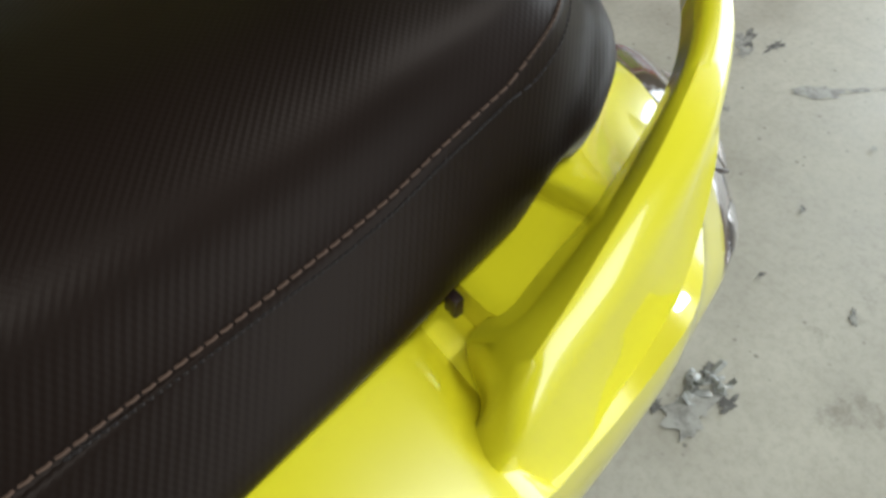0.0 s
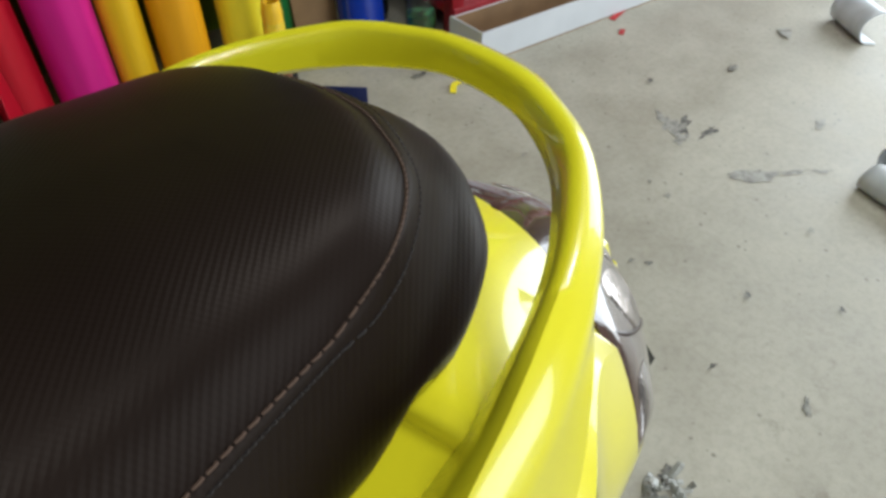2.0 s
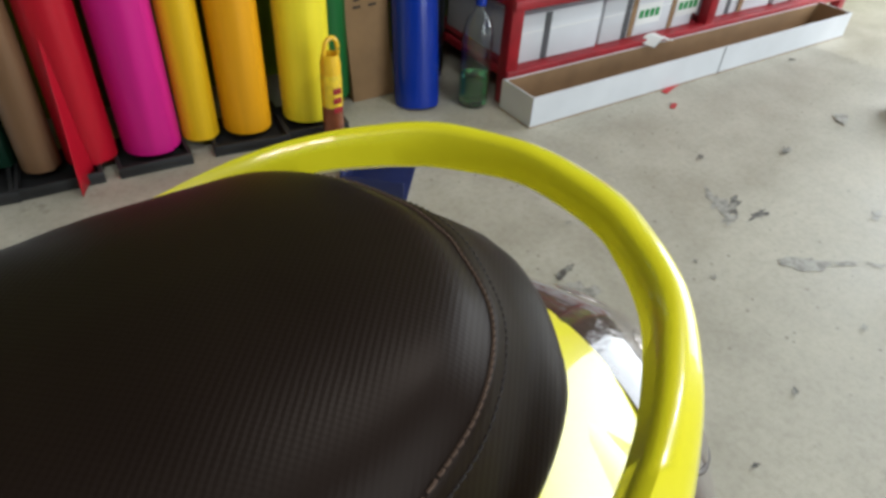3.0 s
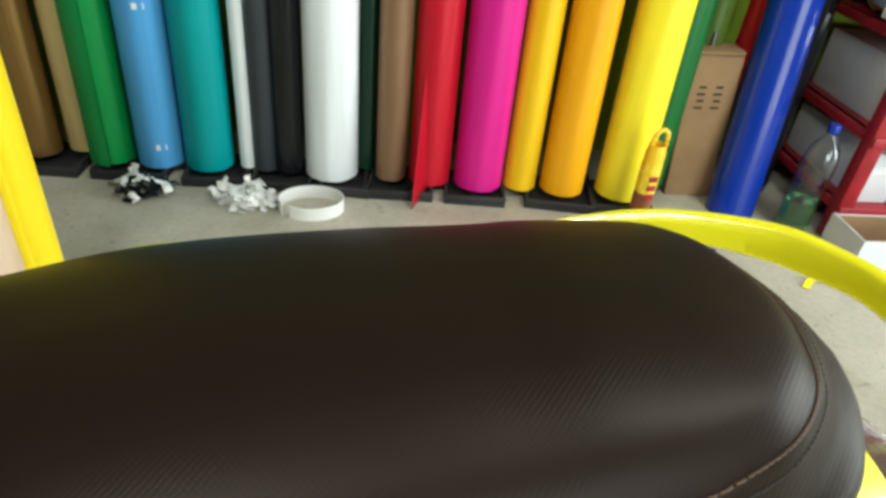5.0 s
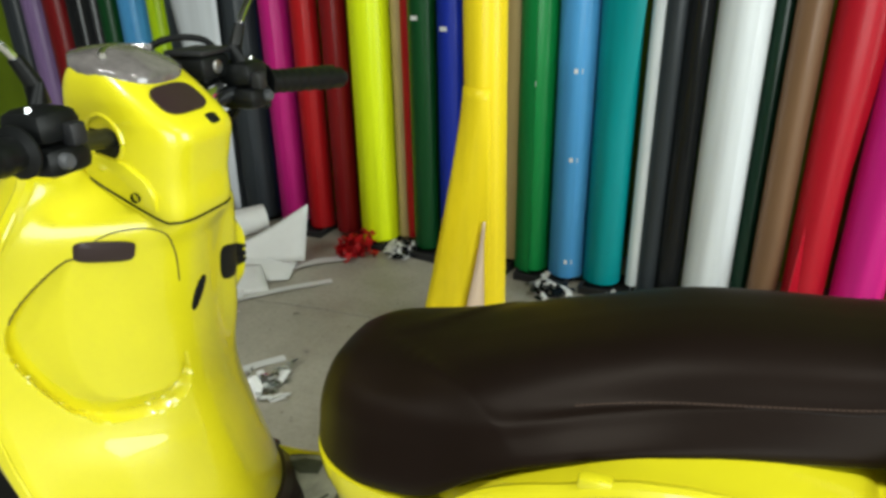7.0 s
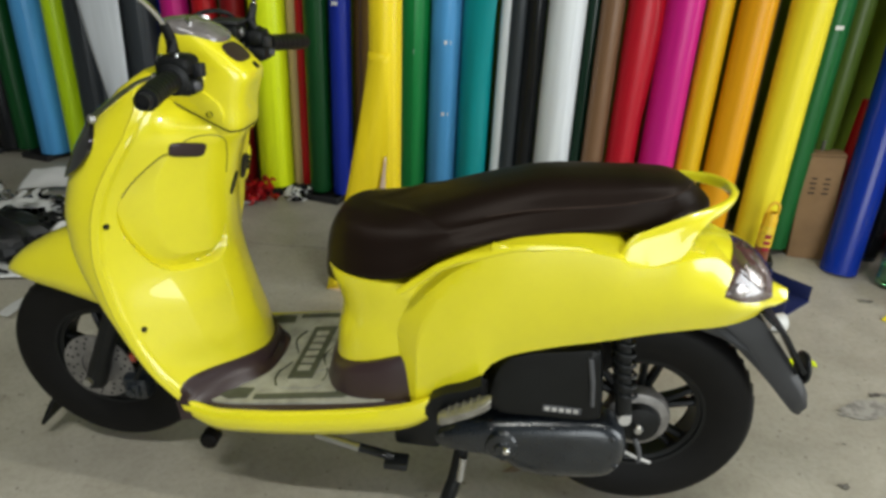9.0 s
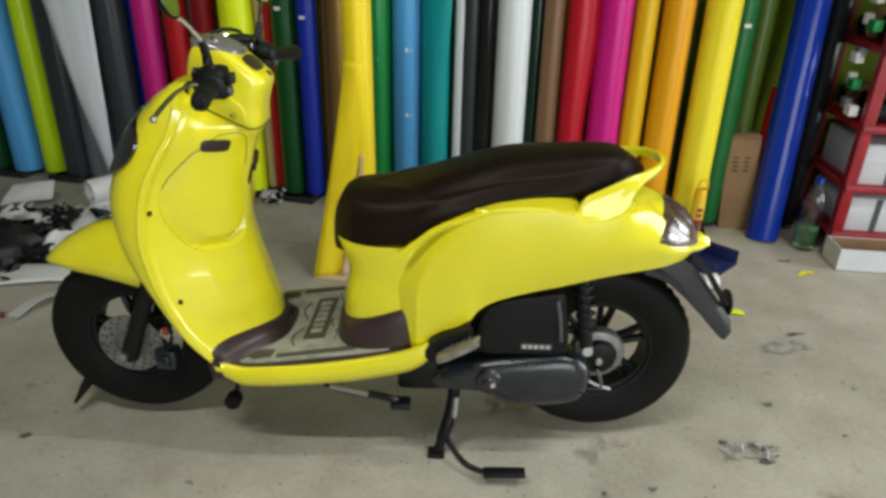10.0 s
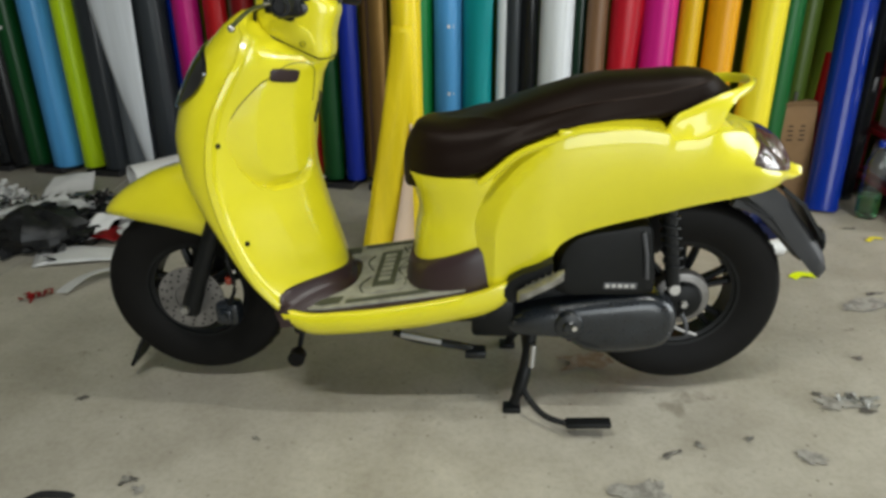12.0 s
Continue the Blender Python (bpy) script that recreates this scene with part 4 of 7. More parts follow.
# handlebar, grips, levers, switches and mirrors
bar = part("handlebar", tube(smooth_path([(-0.228, -0.310, 0.948), (-0.245, -0.20, 0.952), (-0.275, -0.09, 0.935), (-0.28, 0.0, 0.925), (-0.275, 0.09, 0.935), (-0.245, 0.20, 0.952), (-0.220, 0.345, 0.942)], 40), 0.011, 12), SATIN, scooter, "black handlebar")
for s in (-1, 1):
    # the cowl is closed here: a black plate stands for the cavity's shade
    ring = [(-0.288 + 0.026 * math.cos(a), s * 0.0590, 0.925 + 0.031 * math.sin(a) * (1.0 if math.sin(a) > 0 else 0.75)) for a in (2 * math.pi * i / 28 for i in range(28))]
    part("bar_opening_shade", extrude_outline(ring, 0.006, (0, -s, 0), 0.001), BLACK, cowl, "dark opening where the bar leaves the cowl")
    part("opening_lip", tube(ring + ring[:2], 0.0032, 8), YELLOW, cowl, "rolled yellow lip of the opening")
    e = 0.312 if s < 0 else 0.352
    line = smooth_path([(-0.246, s * 0.192, 0.952), (-0.236, s * 0.26, 0.951), (-0.224, s * e, 0.949)] if s < 0 else [(-0.246, 0.192, 0.951), (-0.232, 0.26, 0.943), (-0.212, e, 0.932)], 30)
    ribs = [1.0 + (0.07 if (i % 3 == 0 and 3 < i < 27) else 0.0) + (0.55 if i < 2 else 0.0) for i in range(30)]
    part("grip", tube(line, 0.0165, 18, scale=ribs), BLACK, bar, "black ribbed rubber grip")
    tip = line[-1]
    part("bar_end", lathe([(0.0, 0.012), (0.009, 0.012), (0.012, 0.009), (0.0125, 0.0), (0.0125, -0.004)], 16, "Y", (tip[0], tip[1] + (0.0 if s > 0 else -0.009), tip[2])), DARKPLASTIC, bar, "dull dark bar end")
    # switch housing: two clamped halves with a throttle drum
    sw = block(-0.283, -0.222, s * 0.158 - 0.026, s * 0.158 + 0.028, 0.922, 0.952, 0.011)
    sw = block(-0.280, -0.225, s * 0.158 - 0.025, s * 0.158 + 0.027, 0.9525, 0.986, 0.012, bm=sw)
    housing = part("switch_housing", sw, BLACK, bar, "black two-piece switch housing")
    part("rocker_switch", block(-0.231, -0.214, s * 0.150 - 0.008, s * 0.150 + 0.010, 0.950, 0.972, 0.003), DARKPLASTIC, housing, "worn rocker switch")
    part("push_button", lathe([(0.0, 0.006), (0.006, 0.006), (0.008, 0.003), (0.008, -0.004)], 14, "X", (-0.221, s * 0.166, 0.938)), GREYPLASTIC, housing, "grey push button")
    part("housing_screw", lathe([(0.0, 0.002), (0.003, 0.002), (0.004, -0.003)], 10, "Z", (-0.245, s * 0.172, 0.987)), CHROME, housing, "bright screw")
    part("brake_clamp", block(-0.312, -0.268, s * 0.116 - 0.016, s * 0.116 + 0.018, 0.926, 0.970, 0.008), BLACK, bar, "black brake lever clamp")
    part("pivot_bolt", lathe([(0.0, 0.005), (0.006, 0.005), (0.007, 0.0), (0.007, -0.006)], 10, "Z", (-0.300, s * 0.126, 0.972)), CHROME, bar, "bright pivot bolt")
    if s > 0:
        box = part("fluid_reservoir", block(-0.312, -0.258, 0.088, 0.146, 0.968, 0.998, 0.007), BLACK, bar, "black brake fluid reservoir")
        part("reservoir_lid", block(-0.315, -0.255, 0.085, 0.149, 0.9985, 1.006, 0.003), DARKPLASTIC, box, "dull black screwed lid")
        part("sight_glass", lathe([(0.0, 0.002), (0.007, 0.002), (0.009, 0.0), (0.009, -0.004)], 16, "X", (-0.2575, 0.117, 0.983)), ALLOY, box, "round bright sight glass")
        part("master_cylinder", tube(smooth_path([(-0.262, 0.070, 0.946), (-0.262, 0.095, 0.950), (-0.266, 0.118, 0.954)], 12), 0.0125, 14, scale=[0.7, 0.8] + [1.0] * 10), CHROME, bar, "polished master cylinder")
        for k in range(2):
            part("throttle_cable", tube(smooth_path([(-0.270, 0.160, 0.930 - 0.012 * k), (-0.290, 0.150, 0.905 - 0.010 * k), (-0.322, 0.110, 0.895 - 0.008 * k), (-0.345, 0.060, 0.900)], 22), 0.0038, 8), BLACK, bar, "black throttle cable")
        part("cable_loop", tube(smooth_path([(-0.275, 0.155, 0.975), (-0.300, 0.150, 1.012), (-0.345, 0.110, 1.012), (-0.372, 0.060, 0.965), (-0.375, 0.035, 0.90)], 26), 0.0046, 8), BLACK, bar, "black control cable")
        part("cable_loop", tube(smooth_path([(-0.290, 0.135, 0.965), (-0.330, 0.135, 0.992), (-0.365, 0.100, 0.965), (-0.380, 0.055, 0.92), (-0.372, 0.030, 0.88)], 26), 0.0040, 8), BLACK, bar, "black control cable")
    else:
        part("lock_arm", block(-0.303, -0.280, -0.158, -0.128, 0.944, 0.953, 0.003), CHROME, bar, "bright parking brake arm")
    lev = smooth_path([(-0.302, s * 0.125, 0.944), (-0.322, s * 0.16, 0.938), (-0.326, s * 0.21, 0.929), (-0.321, s * 0.280, 0.918), (-0.317, s * 0.306, 0.914)] if s < 0 else [(-0.300, 0.125, 0.940), (-0.318, 0.16, 0.930), (-0.318, 0.21, 0.915), (-0.312, 0.268, 0.900), (-0.310, 0.285, 0.897)], 24)
    bm = sweep(lev, circle(0.0055, 10, 0.65))
    bmesh.ops.create_uvsphere(bm, u_segments=12, v_segments=8, radius=0.0070, matrix=Matrix.Translation(lev[-1]))
    part("brake_lever", bm, STEEL if s < 0 else BLACK, bar, "dull silver brake lever with a ball end" if s < 0 else "black brake lever with a ball end")
    part("brake_cable", tube(smooth_path([(-0.30, s * 0.10, 0.944), (-0.345, s * 0.075, 0.93), (-0.36, s * 0.045, 0.90)], 16), 0.004, 8), BLACK, bar)
mirror_specs = (((-0.268, -0.140, 0.985), (-0.272, -0.150, 1.03), (-0.285, -0.176, 1.065), (-0.300, -0.200, 1.085), (-0.300, -0.205, 1.115)),
                ((-0.250, 0.150, 0.985), (-0.250, 0.165, 1.03), (-0.255, 0.20, 1.06), (-0.262, 0.235, 1.08), (-0.262, 0.245, 1.105)))
for (p0, p1, p2, p3, c), s in zip(mirror_specs, (-1, 1)):
    mir = part("mirror_stem", tube(smooth_path([p0, p1, p2, p3], 24), 0.0045, 10), CHROME, scooter, "polished mirror stem")
    part("stem_boot", tube([p0, (p0[0] - 0.001, p0[1], p0[2] + 0.02), p1], 0.009, 12, scale=[1.2, 1.0, 0.8]), BLACK, mir, "black rubber stem boot")
    m = Matrix.Translation(c) @ Matrix.Rotation(radians(-28 if s > 0 else 0), 4, "Z") @ Matrix.Rotation(radians(74), 4, "Y") @ Matrix.Rotation(radians(0), 4, "Z")
    rings = []
    for k in range(9):
        u = k / 8
        r = math.sin(math.pi / 2 * min(1, u * 1.02 + 0.05))
        rings.append([m @ Vector((0.040 * r * math.cos(a), 0.034 * r * math.sin(a) * (1 + 0.12 * math.cos(a)), -0.022 + 0.022 * u)) for a in (2 * math.pi * i / 28 for i in range(28))])
    part("mirror_shell", loft(rings), BLACK, mir, "black oval mirror shell", angle=70)
    part("mirror_glass", extrude_outline([m @ Vector((0.036 * math.cos(a), 0.030 * math.sin(a) * (1 + 0.12 * math.cos(a)), 0.0005)) for a in (2 * math.pi * i / 28 for i in range(28))], 0.001, m.to_3x3() @ Vector((0, 0, 1))), MIRROR, mir, "mirror glass")

# grab rail: one bowed band that springs from both flanks
WING = [  # inner crest, outer edge, outer foot, inner foot
    ((0.480, 0.143, 0.684), (0.474, 0.151, 0.680), (0.470, 0.157, 0.672), (0.482, 0.140, 0.683)), ((0.4945, 0.1375, 0.6965), (0.489, 0.149, 0.692), (0.486, 0.157, 0.679), (0.4965, 0.134, 0.6955)),
    ((0.5035, 0.1375, 0.7165), (0.502, 0.149, 0.711), (0.506, 0.161, 0.678), (0.5045, 0.1285, 0.699)), ((0.517, 0.1365, 0.731), (0.521, 0.1455, 0.7205), (0.529, 0.160, 0.677), (0.514, 0.1105, 0.703)),
    ((0.537, 0.1314, 0.7393), (0.5437, 0.1416, 0.7278), (0.551, 0.154, 0.677), (0.536, 0.1065, 0.703)), ((0.560, 0.125, 0.749), (0.568, 0.1365, 0.7365), (0.578, 0.149, 0.684), (0.560, 0.105, 0.710)),
    ((0.582, 0.1183, 0.7579), (0.5914, 0.1305, 0.7453), (0.603, 0.139, 0.703), (0.581, 0.1043, 0.7214)), ((0.603, 0.1105, 0.7656), (0.6135, 0.1225, 0.7533), (0.620, 0.126, 0.734), (0.602, 0.1028, 0.7442)),
    ((0.6268, 0.1002, 0.7715), (0.6371, 0.1101, 0.7612), (0.638, 0.1095, 0.750), (0.6245, 0.0948, 0.7549)), ((0.6489, 0.0851, 0.7755), (0.6591, 0.0943, 0.7691), (0.658, 0.0925, 0.757), (0.647, 0.0812, 0.7582)),
    ((0.6699, 0.0661, 0.7796), (0.6808, 0.0713, 0.7756), (0.679, 0.0695, 0.763), (0.6688, 0.0625, 0.7611)), ((0.6825, 0.0426, 0.7813), (0.696, 0.044, 0.7778), (0.694, 0.043, 0.765), (0.6826, 0.0402, 0.7643)),
    ((0.6888, 0.0183, 0.7834), (0.7045, 0.0185, 0.7789), (0.702, 0.0182, 0.766), (0.6889, 0.0176, 0.7675))]
lines = []
for j in range(4):
    right = [w[j] for w in WING]
    lines.append([Vector(q) for q in smooth_path([(x, -y, z) for x, y, z in right] + right[::-1], 150)])
rings = []
for c, o, f, i in zip(*lines):
    deep = min(1.0, max(0.0, (0.625 - c.x) / 0.03))
    drop = Vector((0, 0, -0.003 - 0.009 * deep))
    rings.append([i, i.lerp(c, 0.5), c.lerp(i, 0.16), c.lerp(o, 0.16) + Vector((0, 0, 0.0006)), c.lerp(o, 0.5) + Vector((0, 0, 0.0018)), o.lerp(c, 0.14) + Vector((0, 0, 0.0006)), o.lerp(f, 0.12), o.lerp(f, 0.5) - Vector((0, math.copysign(0.003 * deep, c.y), 0.002 * deep)), f, f.lerp(i, 0.2) + drop, f.lerp(i, 0.8) + drop])
part("grab_rail", loft(rings), YELLOW, scooter, "yellow moulded grab rail that springs from both flanks", angle=55)
for s in (-1, 1):
    # no hole is cut: a dark block stands for the shade in it
    part("seat_catch_shade", block(0.5225, 0.5285, s * 0.0905 - 0.004, s * 0.0905 + 0.003, 0.690, 0.7010, 0.001), BROWN, scooter, "dark red-brown hole at the seat edge")
    part("channel_floor", loft([[(x, s * 0.060, z), (x, s * (y + 0.001), z), (x, s * (y + 0.010), z + 0.004), (x, s * (y + 0.010), 0.690), (x, s * 0.060, 0.690)] for x, y, z in ((0.5265, 0.106, 0.7065), (0.529, 0.1065, 0.7085), (0.536, 0.1055, 0.7090), (0.552, 0.1045, 0.7110), (0.568, 0.1035, 0.7145), (0.588, 0.1035, 0.7185))]), YELLOW, scooter, "yellow channel beside the seat", angle=40)
# deck between the seat tail and the tail lamp
rings = []
for i in range(29):
    f = i / 14 - 1
    y = 0.110 * f
    x0, z0 = 0.567 + 0.014 * f * f, 0.7225 + 0.004 * f * f
    x1, z1 = 0.713 - 0.026 * abs(f) ** 2.2, 0.684 - 0.042 * abs(f) ** 2.2
    top = [(x0, y, z0 - 0.016), (x0, y, z0 - 0.004), (x0 + 0.0015, y, z0 - 0.001)]
    for k in range(12):
        u = k / 11
        top.append((x0 + 0.004 + (x1 - x0 - 0.004) * u, y, z0 + (z1 - z0) * u ** 1.5))
    rings.append(top + [(x1 - 0.004, y, z1 - 0.02), (x0 + 0.004, y, z0 - 0.02)])
part("tail_deck", loft(rings), YELLOW, scooter, "yellow deck behind the seat", angle=50)

# tail lamp: smoked wrap-round glass with bright reflectors
LAMP_TOP = [(-1.0, 0.681, 0.1255, 0.628), (-0.8, 0.689, 0.106, 0.650), (-0.55, 0.7025, 0.075, 0.669), (-0.25, 0.709, 0.036, 0.680), (0.0, 0.711, 0.0, 0.684)]
LAMP_LOW = [(-1.0, 0.686, 0.129, 0.619), (-0.8, 0.718, 0.118, 0.607), (-0.55, 0.765, 0.086, 0.594), (-0.25, 0.802, 0.044, 0.588), (0.0, 0.814, 0.0, 0.587)]


def lamp_at(u, v, lift=0.0):
    """A place on the lamp glass: u from side to side, v from top to bottom."""
    a, b = (table(rows, [-abs(u)])[0][1:] for rows in (LAMP_TOP, LAMP_LOW))
    sgn = 1 if u > 0 else -1
    q = Vector((a[0] + (b[0] - a[0]) * v, sgn * (a[1] + (b[1] - a[1]) * v), a[2] + (b[2] - a[2]) * v))
    side = math.sin(math.pi / 2 * abs(u))
    n = Vector((0.75 - 0.35 * side, sgn * 0.75 * side, 0.62)).normalized()
    return q + n * ((0.020 - 0.012 * side) * math.sin(math.pi * v) ** 0.7 * (1 - abs(u) ** 3) ** 0.5 + lift)


rings = []
for i in range(41):
    u = -1 + 2 * i / 40
    ring = [lamp_at(u, k / 12, 0.001) for k in range(13)]
    rings.append(ring + [lamp_at(u, 0.9, -0.02), lamp_at(u, 0.1, -0.02)])
lamp_ob = part("tail_lamp", loft(rings), LENS, scooter, "smoked tail lamp glass", angle=60)


def lamp_patch(name, u0, ru, v0, rv, material, label, lift=0.0012, lean=0.0):
    rows = []
    for k in range(6):
        r = (1 - k / 6) ** 0.8
        rows.append([lamp_at(u0 + ru * r * math.cos(a) * (1 - 0.25 * abs(math.sin(a))), v0 + rv * r * math.sin(a) + lean * r * math.cos(a), lift + 0.002 * (1 - r * r)) for a in (2 * math.pi * i / 28 for i in range(28))])
    rows.insert(0, [q - Vector((0.004, 0, 0.004)) for q in rows[0]])
    return part(name, loft(rows), material, lamp_ob, label, angle=60)


for s in (-1, 1):
    lamp_patch("reflector", s * 0.44, 0.13, 0.50, 0.27, REFLECTOR, "bright lamp reflector")
    lamp_patch("reflector", s * 0.16, 0.11, 0.52, 0.22, REFLECTOR, "bright lamp reflector")
    lamp_patch("indicator", s * 0.80, 0.15, 0.60, 0.26, INDICATOR, "clear leaf-shaped turn indicator")
    part("lamp_divider", tube(smooth_path([lamp_at(s * 0.62, 0.10, -0.001), lamp_at(s * 0.60, 0.35, 0.001), lamp_at(s * 0.50, 0.72, 0.001), lamp_at(s * 0.42, 0.90, -0.001)], 20), 0.0016, 7), BROWN, lamp_ob, "dark lamp divider")

# front mudguard
FENDER = [(-0.800, 0.470, 0.464, 0.016), (-0.785, 0.490, 0.474, 0.036), (-0.750, 0.521, 0.478, 0.056), (-0.710, 0.546, 0.472, 0.066), (-0.650, 0.574, 0.464, 0.074), (-0.60, 0.587, 0.455, 0.080), (-0.54, 0.590, 0.438, 0.082), (-0.47, 0.575, 0.41, 0.080)]
rings = []
for x, zt, zb, w in table(FENDER, np.linspace(-0.800, -0.47, 26)):
    outer = [(x, w * math.sin(a) ** 0.8 if a <= math.pi / 2 else w, zb + (zt - zb) * math.cos(a) ** 0.9) for a in np.linspace(0, math.pi / 2, 10)]
    outer = outer + [(x, w - 0.004, zb - 0.003)]
    inner_ = [(px, max(0.0, py - 0.006), pz - 0.008) for px, py, pz in outer[::-1]]
    half = outer + inner_
    rings.append(half)
bm = bmesh.new()
for s in (-1, 1):
    loft([[(x, s * y, z) for x, y, z in r] for r in rings], bm=bm)
bmesh.ops.remove_doubles(bm, verts=bm.verts[:], dist=0.0006)
part("front_mudguard", bm, YELLOW, scooter, "glossy yellow front mudguard", angle=60)
part("front_mudflap", loft([[(x, -w, z), (x, w, z), (x + 0.008, w, z - 0.004), (x + 0.008, -w, z - 0.004)] for x, w, z in ((-0.770, 0.030, 0.120), (-0.785, 0.036, 0.095), (-0.800, 0.044, 0.062), (-0.812, 0.046, 0.040))]), BLACK, scooter, "black rubber mudflap behind the tyre")

# wheels
def tyre_profile(R, w):
    prof = []
    for i in range(17):
        a = math.pi * i / 16
        prof.append((R - 0.034 - 0.034 * math.copysign(abs(math.cos(a)) ** 1.0, 1) * 0 + 0.034 * math.sin(a) ** 0.75, w * math.cos(a) * (0.92 + 0.08 * math.sin(a))))
    prof = [(R - 0.100, w * 0.62)] + [(R - 0.080, w * 0.80)] + [(R - 0.05, w * 0.95)] + prof[1:-1] + [(R - 0.05, -w * 0.95), (R - 0.080, -w * 0.80), (R - 0.100, -w * 0.62)]
    return prof


def wheel(name, x, z, R, w, spokes, label):
    wl = part(name, lathe([(R - 0.106, -w * 0.60), (R - 0.092, -w * 0.66), (R - 0.090, -w * 0.60), (R - 0.116, -w * 0.42), (R - 0.118, w * 0.42), (R - 0.090, w * 0.60), (R - 0.092, w * 0.66), (R - 0.118, w * 0.60), (R - 0.110, 0.0)], 56, "Y", (x, 0, z), close=True), BLACK, scooter, label)
    part("tyre", lathe(tyre_profile(R, w), 72, "Y", (x, 0, z), close=True), RUBBER, wl, "black rubber tyre", angle=50)
    # tread grooves as shallow dark blocks round the crown
    bm = bmesh.new()
    for i in range(44):
        a = 2 * math.pi * i / 44
        for s in (-1, 1):
            m = Matrix.Translation((x, 0, z)) @ Matrix.Rotation(-a - s * 0.03, 4, "Y") @ Matrix.Translation((R - 0.0055, s * w * 0.42, 0)) @ Matrix.Rotation(radians(s * 24), 4, "Z") @ Matrix.Rotation(radians(s * 30), 4, "X")
            block(-0.003, 0.0022, -w * 0.26, w * 0.26, -0.009, 0.009, bm=bm, m=m)
    part("tread", bm, RUBBER, wl, smooth=False)
    part("hub", lathe([(0.0, -0.05), (0.018, -0.05), (0.034, -0.044), (0.040, -0.02), (0.044, 0.0), (0.040, 0.02), (0.034, 0.044), (0.018, 0.05), (0.0, 0.05)], 28, "Y", (x, 0, z)), SATIN, wl, "black wheel hub")
    for i in range(spokes):
        a = 2 * math.pi * (i + 0.35) / spokes
        for d in (-0.11, 0.11):
            c0, c1 = a + d * 0.4, a + d * 1.25
            p0 = Vector((x + 0.034 * math.cos(c0), 0.004, z + 0.034 * math.sin(c0)))
            p1 = Vector((x + (R - 0.112) * math.cos(c1), 0, z + (R - 0.112) * math.sin(c1)))
            mid = p0.lerp(p1, 0.5) + Vector((0, -0.004, 0))
            part("spoke", sweep(smooth_path([p0, mid, p1], 8), circle(0.0095, 8, 1.5), up=(0, 1, 0), scale=np.linspace(1.15, 0.85, 8)), BLACK, wl)
    return wl


fw = wheel("front_wheel", -0.599, 0.2560, 0.2310, 0.046, 5, "black cast front wheel")
rw = wheel("rear_wheel", 0.607, 0.264, 0.2410, 0.051, 6, "black cast rear wheel with dusty spokes")
# front disc brake and fork
bm = lathe([(0.042, -0.0645), (0.083, -0.0645), (0.083, -0.0605), (0.042, -0.0605)], 60, "Y", (-0.599, 0, 0.2560), close=True)
DISC = plain("dusty_disc", (0.22, 0.21, 0.20), 0.45, metal=0.6, vary=0.3, scale=24, relief=0.2, rel_scale=140, depth=0.0005)
disc = part("brake_disc", bm, DISC, fw, "drilled steel brake disc")
bm = bmesh.new()
for ring_r, cnt, ph in ((0.053, 12, 0.0), (0.064, 14, 0.15), (0.075, 18, 0.05)):
    for i in range(cnt):
        a = 2 * math.pi * i / cnt + ph
        lathe([(0.0, -0.0652), (0.0032, -0.0652), (0.0032, -0.0642), (0.0, -0.0642)], 8, "Y", (-0.599 + ring_r * math.cos(a), 0, 0.2560 + ring_r * math.sin(a)), bm)
part("disc_hole", bm, BLACK, disc, "rows of dark drilled holes")
part("disc_carrier", lathe([(0.0, -0.058), (0.025, -0.060), (0.046, -0.0600), (0.046, -0.055), (0.0, -0.05)], 30, "Y", (-0.599, 0, 0.2560)), DISC, disc, "dusty disc carrier")
for s in (-1, 1):
    fork = part("fork_leg", tube(smooth_path([(-0.598, s * 0.085, 0.230), (-0.570, s * 0.085, 0.30), (-0.520, s * 0.082, 0.42), (-0.47, s * 0.075, 0.54)], 16), 0.021, 14, scale=[1.1] * 5 + [1.0] * 11), BLACK, scooter, "black telescopic fork leg")
    part("axle_nut", lathe([(0.0, -0.016), (0.010, -0.016), (0.012, -0.010), (0.012, 0.01)], 6, "Y", (-0.599, s * 0.098, 0.2460)), STEEL, fork, "steel axle nut", smooth=False)
cal = block(-0.538, -0.478, -0.088, -0.040, 0.190, 0.250, 0.012)
cal = block(-0.526, -0.491, -0.098, -0.080, 0.200, 0.240, 0.010, bm=cal)
cal = lathe([(0.0, -0.104), (0.010, -0.104), (0.012, -0.098), (0.012, -0.09)], 14, "Y", (-0.511, 0, 0.222), cal)
part("brake_caliper", cal, CASE, scooter, "dull grey brake caliper")
part("brake_hose", tube(smooth_path([(-0.50, -0.085, 0.25), (-0.475, -0.09, 0.30), (-0.485, -0.085, 0.38), (-0.47, -0.07, 0.48)], 20), 0.005, 8), BLACK, scooter, "black brake hose")
part("fork_reflector", block(-0.488, -0.474, -0.110, -0.101, 0.315, 0.335, 0.003), plain("red_reflector", (0.22, 0.03, 0.015), 0.2, coat=0.6), scooter, "small red side reflector")

